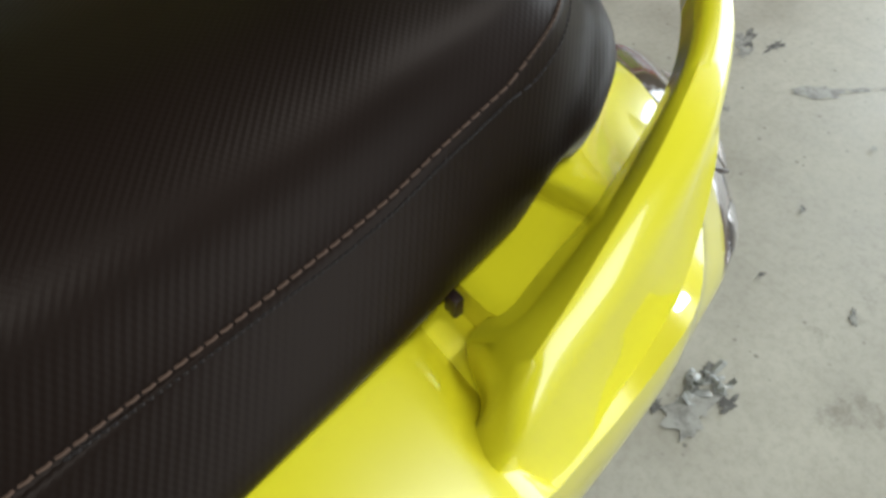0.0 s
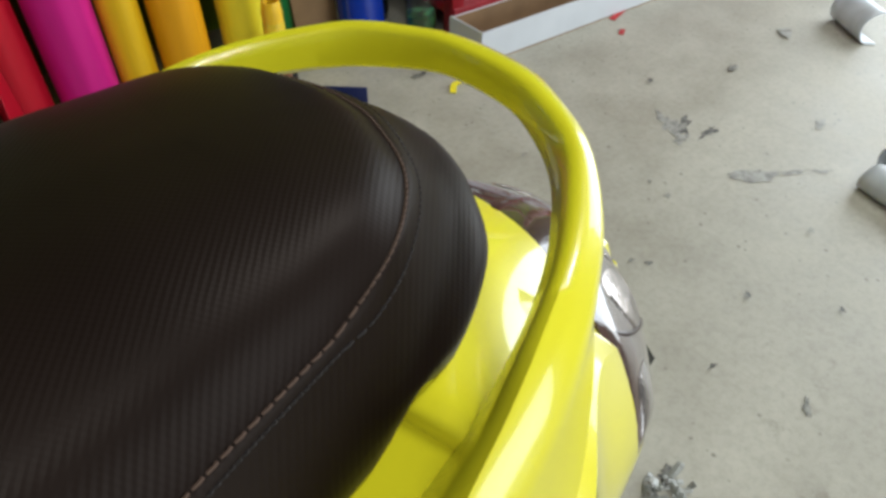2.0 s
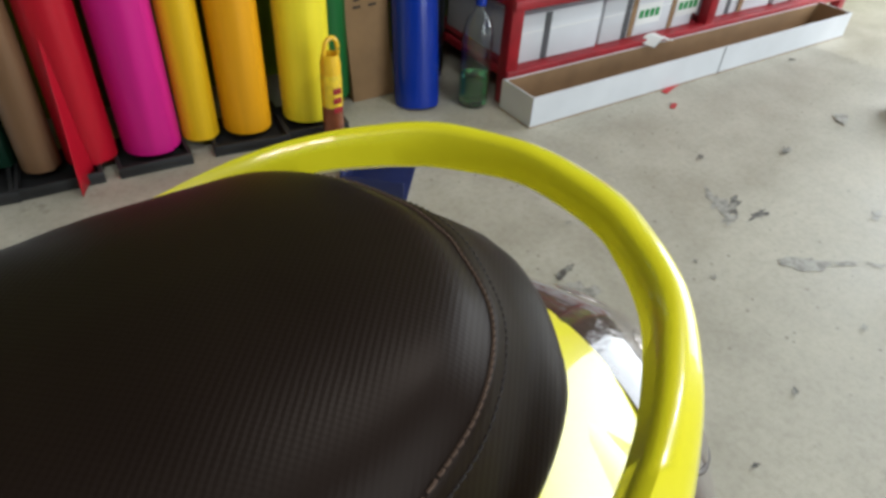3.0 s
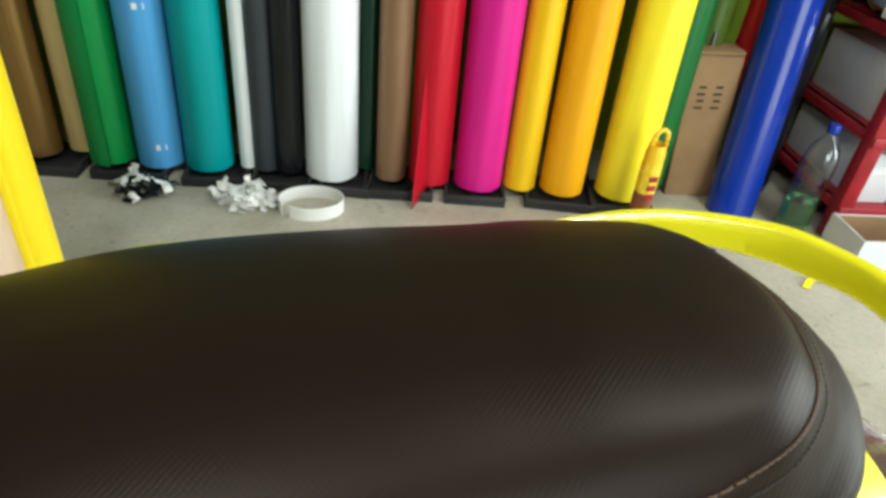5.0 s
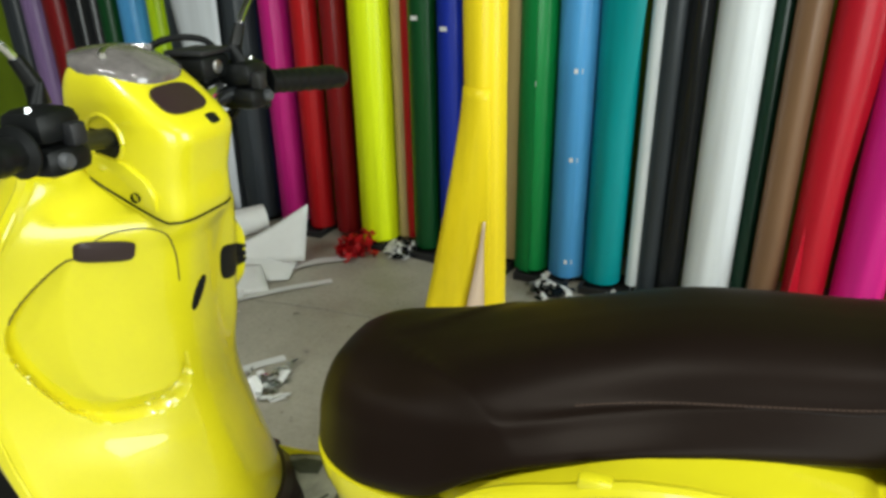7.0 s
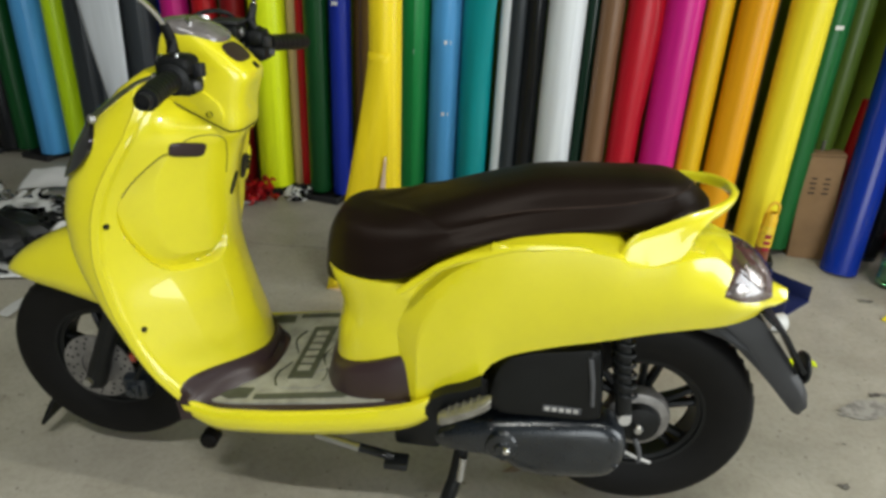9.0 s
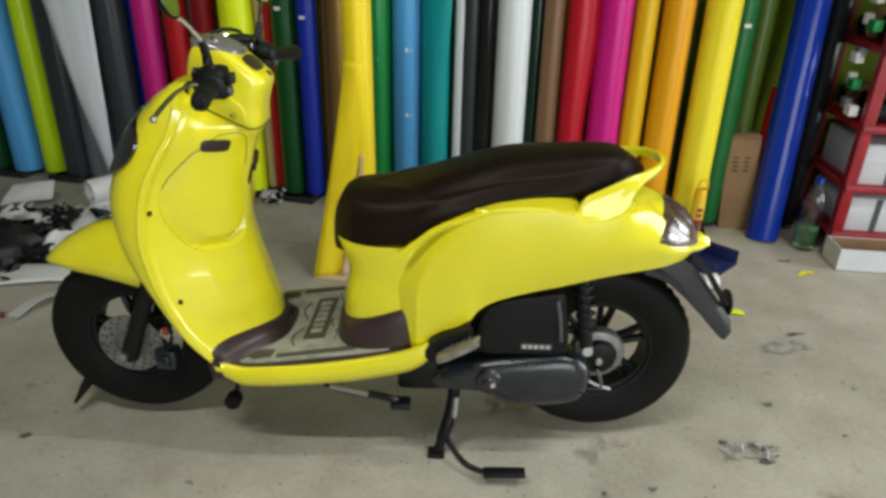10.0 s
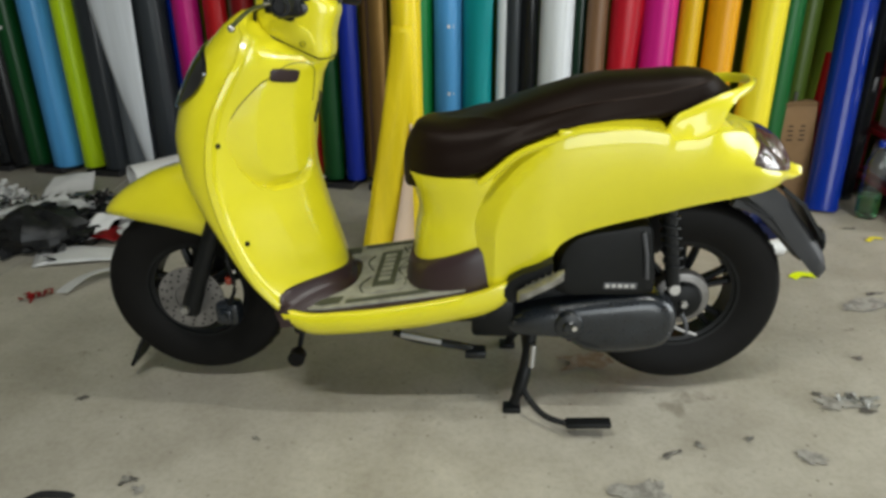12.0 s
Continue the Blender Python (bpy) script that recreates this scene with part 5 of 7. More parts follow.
# engine and transmission on the left
CVT = [(0.170, 0.240), (0.215, 0.268), (0.30, 0.288), (0.42, 0.306), (0.51, 0.312), (0.560, 0.290), (0.577, 0.250), (0.570, 0.205), (0.54, 0.176), (0.44, 0.160), (0.37, 0.166), (0.315, 0.198), (0.25, 0.204), (0.19, 0.210)]
outline = smooth_path(CVT, 56, True)
rings = []
for dy, k in ((0.0, 1.0), (-0.040, 1.0), (-0.052, 0.985), (-0.062, 0.95), (-0.070, 0.88), (-0.0745, 0.76), (-0.077, 0.58), (-0.078, 0.35)):
    cx, cz = outline[:, 0].mean(), outline[:, 1].mean()
    rings.append([(cx + (x - cx) * k, -0.075 + dy, cz + (z - cz) * (k if k > 0.9 else k * 0.92)) for x, z in outline])
cvt = part("transmission_case", loft(rings), CASE, scooter, "grey-black transmission cover", angle=50)
for x, z in ((0.20, 0.245), (0.30, 0.272), (0.42, 0.292), (0.540, 0.284), (0.556, 0.216), (0.44, 0.178), (0.33, 0.202)):
    part("case_bolt", lathe([(0.0, -0.146), (0.005, -0.146), (0.007, -0.143), (0.008, -0.135)], 10, "Y", (x, 0, z)), CASE, cvt, "painted bolt head")
part("kick_boss", lathe([(0.0, -0.166), (0.012, -0.166), (0.016, -0.160), (0.030, -0.157), (0.037, -0.148), (0.040, -0.10)], 26, "Y", (0.325, 0, 0.242)), CASE, cvt, "round kick-start boss")
part("kick_bolt", lathe([(0.0, -0.170), (0.006, -0.170), (0.009, -0.164), (0.009, -0.158)], 12, "Y", (0.335, -0.004, 0.246)), CHROME, cvt, "bright kick-start bolt")
part("engine_block", block(0.11, 0.40, -0.09, 0.10, 0.175, 0.36, 0.02), BLACK, scooter, "black engine block")
AIR = [(0.300, 0.315), (0.290, 0.37), (0.305, 0.43), (0.345, 0.462), (0.43, 0.480), (0.490, 0.486), (0.505, 0.43), (0.515, 0.34), (0.50, 0.315), (0.40, 0.312)]
outline = smooth_path(AIR, 50, True)
cx, cz = outline[:, 0].mean(), outline[:, 1].mean()
air = part("air_filter_box", loft([[(cx + (x - cx) * k, -0.055 + dy, cz + (z - cz) * k) for x, z in outline] for dy, k in ((0.0, 1.0), (-0.060, 1.0), (-0.072, 0.985), (-0.080, 0.94), (-0.082, 0.80))]), BLACK, scooter, "black plastic air filter box", angle=50)
plate = part("filter_plate", block(0.398, 0.474, -0.1385, -0.134, 0.331, 0.348, 0.002), GREYPLASTIC, air, "worn grey name plate")
for k in range(5):  # worn raised letters, as plain bars
    part("filter_bar", block(0.402 + k * 0.014, 0.412 + k * 0.014, -0.1400, -0.138, 0.335, 0.344, 0.001), CAST, plate, "pale worn raised bar")
part("filter_clip", tube([(0.475, -0.14, 0.47), (0.485, -0.143, 0.42), (0.492, -0.14, 0.36)], 0.005, 8), GREYPLASTIC, air)
# peg bracket, passenger peg
part("peg_pocket", loft([[(x, -0.165 - d, z0), (x, -0.194 - d * 0.3, z0 + 0.004), (x, -0.194 - d * 0.3, z1 - 0.004), (x, -0.165 - d, z1), (x, -0.12, z1), (x, -0.12, z0)] for x, z0, z1, d in ((0.172, 0.335, 0.358, 0.0), (0.185, 0.320, 0.382, 0.006), (0.21, 0.322, 0.398, 0.008), (0.245, 0.345, 0.410, 0.008), (0.275, 0.380, 0.425, 0.004))]), BLACK, scooter, "black recess for the passenger peg", angle=60)
PEG_METAL = plain("dull_peg_metal", (0.30, 0.29, 0.26), 0.40, metal=0.7, vary=0.3, scale=40, relief=0.25, rel_scale=120)
peg = part("passenger_peg", loft([[(x, y0 - k * (y0 - y1), z + dz) for k, dz in ((0.0, -0.008), (0.0, 0.008), (0.25, 0.012), (0.75, 0.013), (1.0, 0.009), (1.0, -0.006), (0.7, -0.012), (0.3, -0.012))] for x, z, y0, y1 in ((0.200, 0.349, -0.206, -0.222), (0.206, 0.352, -0.200, -0.230), (0.225, 0.362, -0.197, -0.233), (0.265, 0.384, -0.197, -0.233), (0.288, 0.397, -0.200, -0.230), (0.297, 0.402, -0.206, -0.222))]), PEG_METAL, scooter, "bare metal folding peg", angle=50)
for i in range(5):
    f = 0.2 + 0.14 * i
    part("peg_rib", block(-0.0015, 0.0015, -0.228, -0.202, -0.001, 0.0012, m=Matrix.Translation((0.200 + 0.097 * f, 0, 0.3625 + 0.0545 * f))), PEG_METAL, peg)
# rear shock
part("shock_body", tube([(0.523, -0.115, 0.56), (0.558, -0.118, 0.335)], 0.0165, 14), BLACK, scooter, "black rear shock absorber")
coil = [(0.525 + 0.030 * u + 0.0205 * math.cos(u * 44), -0.116 + 0.0205 * math.sin(u * 44), 0.545 - 0.165 * u) for u in np.linspace(0, 1, 160)]
part("shock_spring", tube(coil, 0.0036, 7), BLACK, scooter, "black coil spring")
part("shock_eye", lathe([(0.0, -0.018), (0.012, -0.018), (0.015, 0.0), (0.012, 0.018), (0.0, 0.018)], 18, "Y", (0.560, -0.118, 0.328)), CAST, scooter, "steel shock eye")
part("rear_hub_cover", lathe([(0.0, -0.072), (0.02, -0.072), (0.042, -0.066), (0.052, -0.045), (0.055, 0.02), (0.0, 0.03)], 30, "Y", (0.606, 0, 0.262)), BLACK, scooter, "black rear hub cover")
part("hub_plate", lathe([(0.0, -0.050), (0.048, -0.052), (0.066, -0.046), (0.070, -0.036), (0.070, -0.020), (0.0, -0.02)], 34, "Y", (0.606, 0, 0.262)), DISC, scooter, "dusty grey alloy hub plate")
part("hub_bolt", lathe([(0.0, -0.084), (0.008, -0.084), (0.011, -0.078), (0.011, -0.06)], 6, "Y", (0.604, 0, 0.262)), STEEL, scooter, "steel axle nut", smooth=False)
part("brake_arm", tube(smooth_path([(0.600, -0.082, 0.240), (0.612, -0.086, 0.215), (0.616, -0.088, 0.185)], 12), 0.0055, 8), GREYPLASTIC, scooter, "dull grey rear brake arm")
part("brake_arm", tube(smooth_path([(0.575, -0.088, 0.214), (0.600, -0.088, 0.200), (0.640, -0.088, 0.186)], 12), 0.0035, 8), CAST, scooter, "pale rear brake rod")
# rear mudguard with plate holder, inner guard
part("inner_guard", loft([[(x, -w, z), (x, -w * 0.6, z + 0.02), (x, w * 0.6, z + 0.02), (x, w, z), (x, w * 0.6, z + 0.012), (x, -w * 0.6, z + 0.012)] for x, w, z in ((0.44, 0.07, 0.525), (0.60, 0.075, 0.535), (0.70, 0.07, 0.522), (0.78, 0.062, 0.47), (0.83, 0.055, 0.41))]), BLACK, scooter, "black inner mudguard")
GUARD = [(0.700, 0.552, 0.500, 0.050), (0.75, 0.550, 0.484, 0.052), (0.80, 0.526, 0.446, 0.054), (0.85, 0.468, 0.398, 0.056), (0.89, 0.420, 0.355, 0.058), (0.915, 0.388, 0.330, 0.056), (0.928, 0.366, 0.322, 0.050)]
part("rear_mudguard", loft([[(x, -w, (zt + zb) / 2), (x, -w * 0.7, zt), (x, w * 0.7, zt), (x, w, (zt + zb) / 2), (x - 0.012, w, zb), (x - 0.004, 0, zb + 0.03), (x - 0.012, -w, zb)] for x, zt, zb, w in table(GUARD, np.linspace(0.70, 0.928, 18))]), DARKPLASTIC, scooter, "dull dark grey rear mudguard", angle=50)
part("plate_holder", loft([[(x, -w, z), (x, w, z), (x + 0.006, w, z + 0.006), (x + 0.006, -w, z + 0.006)] for x, w, z in ((0.80, 0.03, 0.535), (0.845, 0.050, 0.50), (0.90, 0.052, 0.42), (0.905, 0.03, 0.41))]), BLACK, scooter, "black number plate holder, empty")
part("reflector_plate", lathe([(0.0, 0.0), (0.032, 0.0), (0.036, 0.004), (0.034, 0.010), (0.0, 0.012)], 22, "X", (0.930, 0.03, 0.385)), BLACK, scooter, "dark round rear reflector")
# centre stand and side stand
for s in (-1, 1):
    leg = part("stand_leg", tube(smooth_path([(0.245, s * 0.10, 0.205), (0.236, s * 0.118, 0.13), (0.222, s * 0.136, 0.07), (0.205, s * 0.146, 0.018)], 20), 0.014, 12, scale=[1.1] * 10 + [1.2] * 6 + [0.9] * 4), BLACK, scooter, "black centre stand leg")
    part("stand_shoe", block(0.178, 0.222, s * 0.148 - 0.018, s * 0.148 + 0.018, 0.0, 0.014, 0.004), BLACK, leg, "flat steel shoe")
part("stand_tang", tube(smooth_path([(0.222, -0.138, 0.072), (0.240, -0.165, 0.045), (0.275, -0.205, 0.028), (0.325, -0.232, 0.028), (0.372, -0.236, 0.034)], 24), 0.0075, 10), BLACK, scooter, "black curved tread arm of the stand")
part("tang_pad", block(0.320, 0.425, -0.252, -0.222, 0.014, 0.028, 0.005, m=Matrix.Rotation(radians(-2), 4, "Y")), BLACK, scooter, "black foot pad of the stand")
part("stand_spring", tube(smooth_path([(0.248, -0.128, 0.175), (0.244, -0.138, 0.12)], 6), 0.008, 10), STEEL, scooter, "bright return spring")
part("stand_crossbar", tube([(0.236, -0.12, 0.14), (0.236, 0.12, 0.14)], 0.011, 10), BLACK, scooter)
side = part("side_stand", tube(smooth_path([(-0.085, -0.13, 0.205), (-0.02, -0.145, 0.195), (0.06, -0.15, 0.185), (0.105, -0.155, 0.178)], 20), 0.010, 10), SATIN, scooter, "folded black side stand")
part("stand_spring", tube([(-0.065, -0.150, 0.214), (0.03, -0.160, 0.200)], 0.009, 8), STEEL, side, "bright spring")
part("stand_foot", block(0.085, 0.135, -0.178, -0.140, 0.164, 0.182, 0.004), SATIN, side)
part("belly_frame", tube(smooth_path([(-0.30, -0.06, 0.24), (-0.1, -0.07, 0.222), (0.12, -0.07, 0.225)], 10), 0.018, 10), BLACK, scooter, "black frame tube below the floor")
part("belly_pan", block(-0.30, 0.16, -0.15, 0.15, 0.236, 0.262, 0.01, m=Matrix.Rotation(radians(-6), 4, "Y")), BLACK, scooter, "black underside cover")
part("belly_bracket", block(0.10, 0.20, -0.14, -0.04, 0.20, 0.30, 0.012), BLACK, scooter, "black engine hanger")
st = part("rubber_stop", lathe([(0.0, -0.024), (0.017, -0.024), (0.021, -0.019), (0.021, 0.010), (0.016, 0.019), (0.0, 0.021)], 20, "Y", (-0.345, -0.075, 0.098)), RUBBER, scooter, "black rubber stop below the nose")
part("stop_stalk", tube([(-0.345, -0.06, 0.10), (-0.335, -0.03, 0.16), (-0.31, -0.02, 0.25)], 0.007, 8), BLACK, st)

# ---- rolls of film standing along the wall ----
PALETTE = {
    "black": (0.008, 0.009, 0.0105), "green": (0.010, 0.115, 0.025), "dark green": (0.006, 0.060, 0.014), "sky blue": (0.085, 0.33, 0.66), "lime": (0.50, 0.72, 0.010),
    "charcoal": (0.034, 0.040, 0.046), "grey": (0.16, 0.18, 0.20), "silver white": (0.60, 0.63, 0.66), "magenta": (0.50, 0.012, 0.19), "red": (0.42, 0.008, 0.012), "dark red": (0.20, 0.006, 0.008),
    "neon yellow": (0.78, 0.92, 0.010), "tan": (0.52, 0.39, 0.17), "navy blue": (0.010, 0.028, 0.33), "gold": (0.30, 0.175, 0.055), "yellow": (0.86, 0.66, 0.015),
    "bright green": (0.012, 0.23, 0.050), "teal": (0.008, 0.27, 0.285), "white": (0.70, 0.735, 0.76), "bottle green": (0.007, 0.028, 0.016), "brown": (0.20, 0.112, 0.060),
    "crimson": (0.44, 0.006, 0.020), "pink": (0.56, 0.010, 0.21), "amber": (0.72, 0.44, 0.008), "orange": (0.74, 0.34, 0.006), "grey-brown": (0.22, 0.16, 0.12), "lemon yellow": (0.88, 0.74, 0.030),
    "lavender": (0.24, 0.15, 0.32), "royal blue": (0.004, 0.030, 0.32), "olive": (0.06, 0.10, 0.012),
}
FILM = {k: vinyl("film_" + k.replace(" ", "_").replace("-", "_"), v, 0.24 if k in ("black", "royal blue", "bottle green") else 0.36, 0.25 if k in ("black", "royal blue") else 0.09, 0.7 if k == "gold" else 0.0) for k, v in PALETTE.items()}
TAG = plain("paper_tag", (0.70, 0.70, 0.68), 0.6, vary=0.08, relief=0.1)
TRAY_RUBBER = plain("tray_rubber", (0.013, 0.013, 0.014), 0.6, vary=0.2, relief=0.3, rel_scale=150)
ROW_TURN = math.atan(-0.15)  # the row runs askew to the scooter


def row_y(x):
    return 1.59 - 0.15 * x


def film_bm(r, z0, z1, flap=0.0, n=36, flare=None, face=-90.0):
    """A wound sheet: a near closed spiral, whose loose edge stands off by flap; flare(f) widens that edge along the height f."""
    rings = []
    for k in range(15):
        f = k / 14
        z = z0 + (z1 - z0) * f
        edge = flap + (flare(f) if flare else 0.0)
        outer, inner_ = [], []
        for i in range(n + 1):
            u = i / n
            a = radians(face) + 2 * math.pi * u
            rr = r + edge * max(0.0, (u - 0.78) / 0.22) ** 2
            outer.append((rr * math.cos(a), rr * math.sin(a), z))
            inner_.append(((rr - 0.004) * math.cos(a), (rr - 0.004) * math.sin(a), z))
        rings.append(outer + inner_[::-1])
    return loft(rings)


def film_roll(x, r, colour, y=1.59, z0=0.03, top=1.205, lean=1.4, side=0.0, flap=0.003, flare=None, face=-60.0, tags=(), note="", name="vinyl_roll", group="film rolls along the wall"):
    """One roll: wound film, cardboard core, paper tags; it leans back to the wall by lean degrees."""
    ob = thing(name, f"{colour} vinyl film roll standing upright{note}", "vinyl roll", group, at=(x, y, z0))
    ob.rotation_euler = (radians(-lean), radians(side), ROW_TURN + radians(random.uniform(-4, 4)))
    h = (top - z0) / math.cos(radians(lean)) / math.cos(radians(side))
    part("film", film_bm(r, 0.0, h, flap, flare=flare, face=face), FILM[colour], ob, angle=50)
    part("wound_edge", lathe([(r * 0.55, 0.006), (r * 0.985, 0.002), (r * 0.985, h - 0.003), (r * 0.80, h - 0.007), (r * 0.55, h - 0.004)], 30, close=True), FILM[colour], ob, "wound film edge")
    part("core", lathe([(r * 0.44, -0.002), (r * 0.545, -0.002), (r * 0.545, h + 0.004), (r * 0.44, h + 0.004)], 24, close=True), CARD_KRAFT, ob, "brown cardboard core")
    for ta, tz in tags:
        a = radians(ta)
        m = Matrix.Translation(((r + 0.0012) * math.cos(a), (r + 0.0012) * math.sin(a), tz - z0)) @ Matrix.Rotation(a, 4, "Z")
        part("tag", block(-0.001, 0.0008, -0.014, 0.014, -0.0075, 0.0075, m=m), TAG, ob, "small white paper tag")
    return ob


def bulge(lo, hi, amount):
    return lambda f: amount * max(0.0, math.sin(math.pi * min(1, max(0, (f - lo) / (hi - lo))))) ** 1.3


ROLLS = [  # middle, radius, colour, further settings; back: how far it stands behind the row
    (-3.080, 0.070, "charcoal", {}), (-2.910, 0.072, "lavender", {}), (-2.722, 0.076, "dark red", {}), (-2.543, 0.071, "black", {}),
    (-2.412, 0.062, "black", dict(back=-0.02)), (-2.326, 0.055, "dark green", dict(tags=((-90, 0.748357),))), (-2.147, 0.076, "sky blue", {}), (-2.034, 0.033, "grey-brown", dict(back=0.05)),
    (-1.984, 0.056, "lime", {}), (-1.826, 0.078, "charcoal", dict(flare=bulge(0.5, 1.3, 0.05))), (-1.677, 0.079, "grey", {}), (-1.500, 0.078, "charcoal", {}),
    (-1.403, 0.033, "royal blue", dict(back=0.07)), (-1.309, 0.063, "magenta", {}), (-1.154, 0.055, "red", {}), (-1.060, 0.039, "grey-brown", dict(back=0.05)),
    (-1.011, 0.052, "dark red", {}), (-0.845, 0.079, "neon yellow", dict(top=1.225)), (-0.743, 0.023, "tan", dict(back=0.04)), (-0.705, 0.023, "red", dict(back=0.05)),
    (-0.613, 0.054, "dark green", dict(tags=((-95, 0.914674),))), (-0.500, 0.047, "navy blue", dict(tags=((-95, 0.879146),))), (-0.425, 0.029, "gold", dict(back=0.06)), (-0.362, 0.050, "gold", dict(flap=0.006)),
    (-0.254, 0.047, "tan", dict(back=0.05)), (-0.165, 0.064, "bright green", dict(flap=0.016, face=-75, tags=((-86, 0.715326),))), (-0.030, 0.065, "sky blue", dict(tags=((-70, 0.761326), (-70, 0.46922), (-68, 0.0935083), (-70, 1.04517),))), (0.103, 0.066, "teal", dict(flare=bulge(0.45, 1.55, 0.05), face=-40)),
    (0.213, 0.025, "white", dict(back=-0.00)), (0.262, 0.037, "charcoal", {}), (0.326, 0.041, "black", dict(flap=0.006)), (0.448, 0.074, "white", {}),
    (0.547, 0.031, "bottle green", dict(back=0.05)), (0.617, 0.044, "brown", {}), (0.727, 0.058, "crimson", dict(flare=bulge(0.4, 1.05, 0.02), face=-20, top=1.195)), (0.870, 0.071, "pink", dict(flap=0.005)),
    (0.992, 0.047, "amber", dict(top=1.180)), (1.117, 0.064, "orange", {}), (1.194, 0.027, "grey-brown", dict(back=0.10, top=1.170)), (1.290, 0.071, "lemon yellow", dict(flare=bulge(0.6, 1.5, 0.015))),
    (1.407, 0.056, "green", dict(back=0.09, top=1.189, tags=((-80, 0.908297),))), (1.509, 0.048, "olive", dict(back=0.16)),
]
for x, r, colour, extra in ROLLS:
    film_roll(x, r, colour, y=row_y(x) + extra.get("back", 0.0), **{k: v for k, v in extra.items() if k != "back"})

# square rubber trays under the rolls
tray_x = [-2.88, -2.54, -2.2, -1.87, -1.54, -1.21, -0.87, -0.58, -0.32, -0.1, 0.13, 0.33, 0.48, 0.64, 0.86, 1.11, 1.29]
for k, x in enumerate(tray_x):
    w = 0.100 if k % 2 else 0.088
    tr = thing("floor_tray", "black rubber tray under the film rolls", "tray", "trays under the rolls", at=(x, row_y(x), 0))
    tr.rotation_euler = (0, 0, ROW_TURN + radians(random.uniform(-5, 5)))
    bm = block(-w, w, -0.098, 0.10, 0.0, 0.008, 0.002)
    bm = block(-w, w, -0.098, -0.088, 0.006, 0.030, 0.003, bm=bm)
    bm = block(-w, -w + 0.010, -0.09, 0.10, 0.006, 0.030, 0.003, bm=bm)
    bm = block(w - 0.010, w, -0.09, 0.10, 0.006, 0.030, 0.003, bm=bm)
    part("tray", bm, TRAY_RUBBER, tr)

# the silver-white sheet that hangs loose from its roll
bm = bmesh.new()
rows = []
for k in range(19):
    f = k / 18
    z = 1.19 - 1.14 * f
    xl, xr = -1.785 + 0.176 * f ** 1.15, -1.525 - 0.054 * f
    row = []
    for i in range(9):
        u = i / 8
        row.append(bm.verts.new((xl + (xr - xl) * u, 1.745 - 0.012 * math.sin(math.pi * u) - 0.02 * (1 - u) * math.sin(3 * f), z)))
    rows.append(row)
for a, b in zip(rows, rows[1:]):
    for i in range(8):
        bm.faces.new((a[i], a[i + 1], b[i + 1], b[i]))
tagged(part("hanging_film", bm, FILM["silver white"], solid=0.001), "silver-white film sheet hanging loose over grey rolls", "film sheet")

bm = loft([[(x + 0.112 * u * (1 - 0.75 * f), 1.757 - 0.014 * math.sin(math.pi * u) - 0.01 * u, z) for u in np.linspace(0, 1, 9)] for f, x, z in [(k / 12, -1.906 + 0.195 * (k / 12) ** 0.8, 1.148 - 0.35 * (k / 12)) for k in range(13)]], closed=False, cap=False)
tagged(part("hanging_film", bm, FILM["charcoal"], solid=0.001), "charcoal film corner curling away from its roll", "film sheet")

# the free-standing yellow roll, its outer turn peeled off to one side
yr = thing("peeled_roll", "yellow vinyl film roll with its outer sheet peeling away", "vinyl roll", at=(-0.150, 0.965, 0.0))
part("film", film_bm(0.052, 0.0, 1.20, 0.003, face=10), FILM["yellow"], yr, angle=50)
part("core", lathe([(0.030, 0.0), (0.040, 0.0), (0.040, 1.222), (0.030, 1.222)], 24, close=True), FILM["yellow"], yr, "inner turns of the film")
rings = []
for k in range(29):
    f = k / 28
    z = 0.815 * (1 - f) + 0.002
    reach = 0.20 * f ** 1.2
    row = []
    for i in range(13):
        u = i / 12
        a = radians(-60 - 95 * u)
        base = Vector((0.0545 * math.cos(a), 0.0545 * math.sin(a), z))
        out = max(0.0, (u - 0.30) / 0.70)
        row.append(base + Vector((-0.66, -0.72, 0)) * reach * out ** 1.25 + Vector((0.35, -0.3, 0)) * reach * 0.35 * math.sin(math.pi * out))
    rings.append(row)
part("loose_sheet", loft(rings, closed=False, cap=False), FILM["yellow"], yr, "loose flared yellow sheet", solid=0.0012)
rings = []
for k in range(22):
    f = 0.42 + 0.58 * k / 21
    z = 0.815 * (1 - f) + 0.003
    reach = 0.20 * f ** 1.2
    a0 = Vector((0.012, -0.0560, z))
    a1 = a0 + Vector((-0.62, -0.78, 0)) * (0.004 + 0.125 * (k / 21) ** 1.2)
    rings.append([a0, a0.lerp(a1, 0.5) + Vector((0.006, 0, 0)), a1])
part("backing", loft(rings, closed=False, cap=False), PAPER_PINK, yr, "pale pink backing paper", solid=0.001)
tagged(part("backing_offcut", extrude_outline([(-0.335, 0.80, 0.0015), (-0.20, 0.77, 0.0015), (-0.10, 0.85, 0.0015), (-0.13, 0.98, 0.0015), (-0.27, 0.95, 0.0015)], 0.0015, (0, 0, 1)), PAPER_PINK), "pale backing paper lying at the roll's foot", "paper offcut")

# leaning royal blue roll by the rack, and the short red one behind it
film_roll(1.625, 0.068, "royal blue", y=1.325, z0=0.0, top=1.72, lean=9.5, side=2.0, note=" and leaning against the wall", name="leaning_roll")
film_roll(1.600, 0.026, "red", y=1.50, z0=0.0, top=0.64, lean=5, side=3.5, note=", short and thin", name="short_roll")

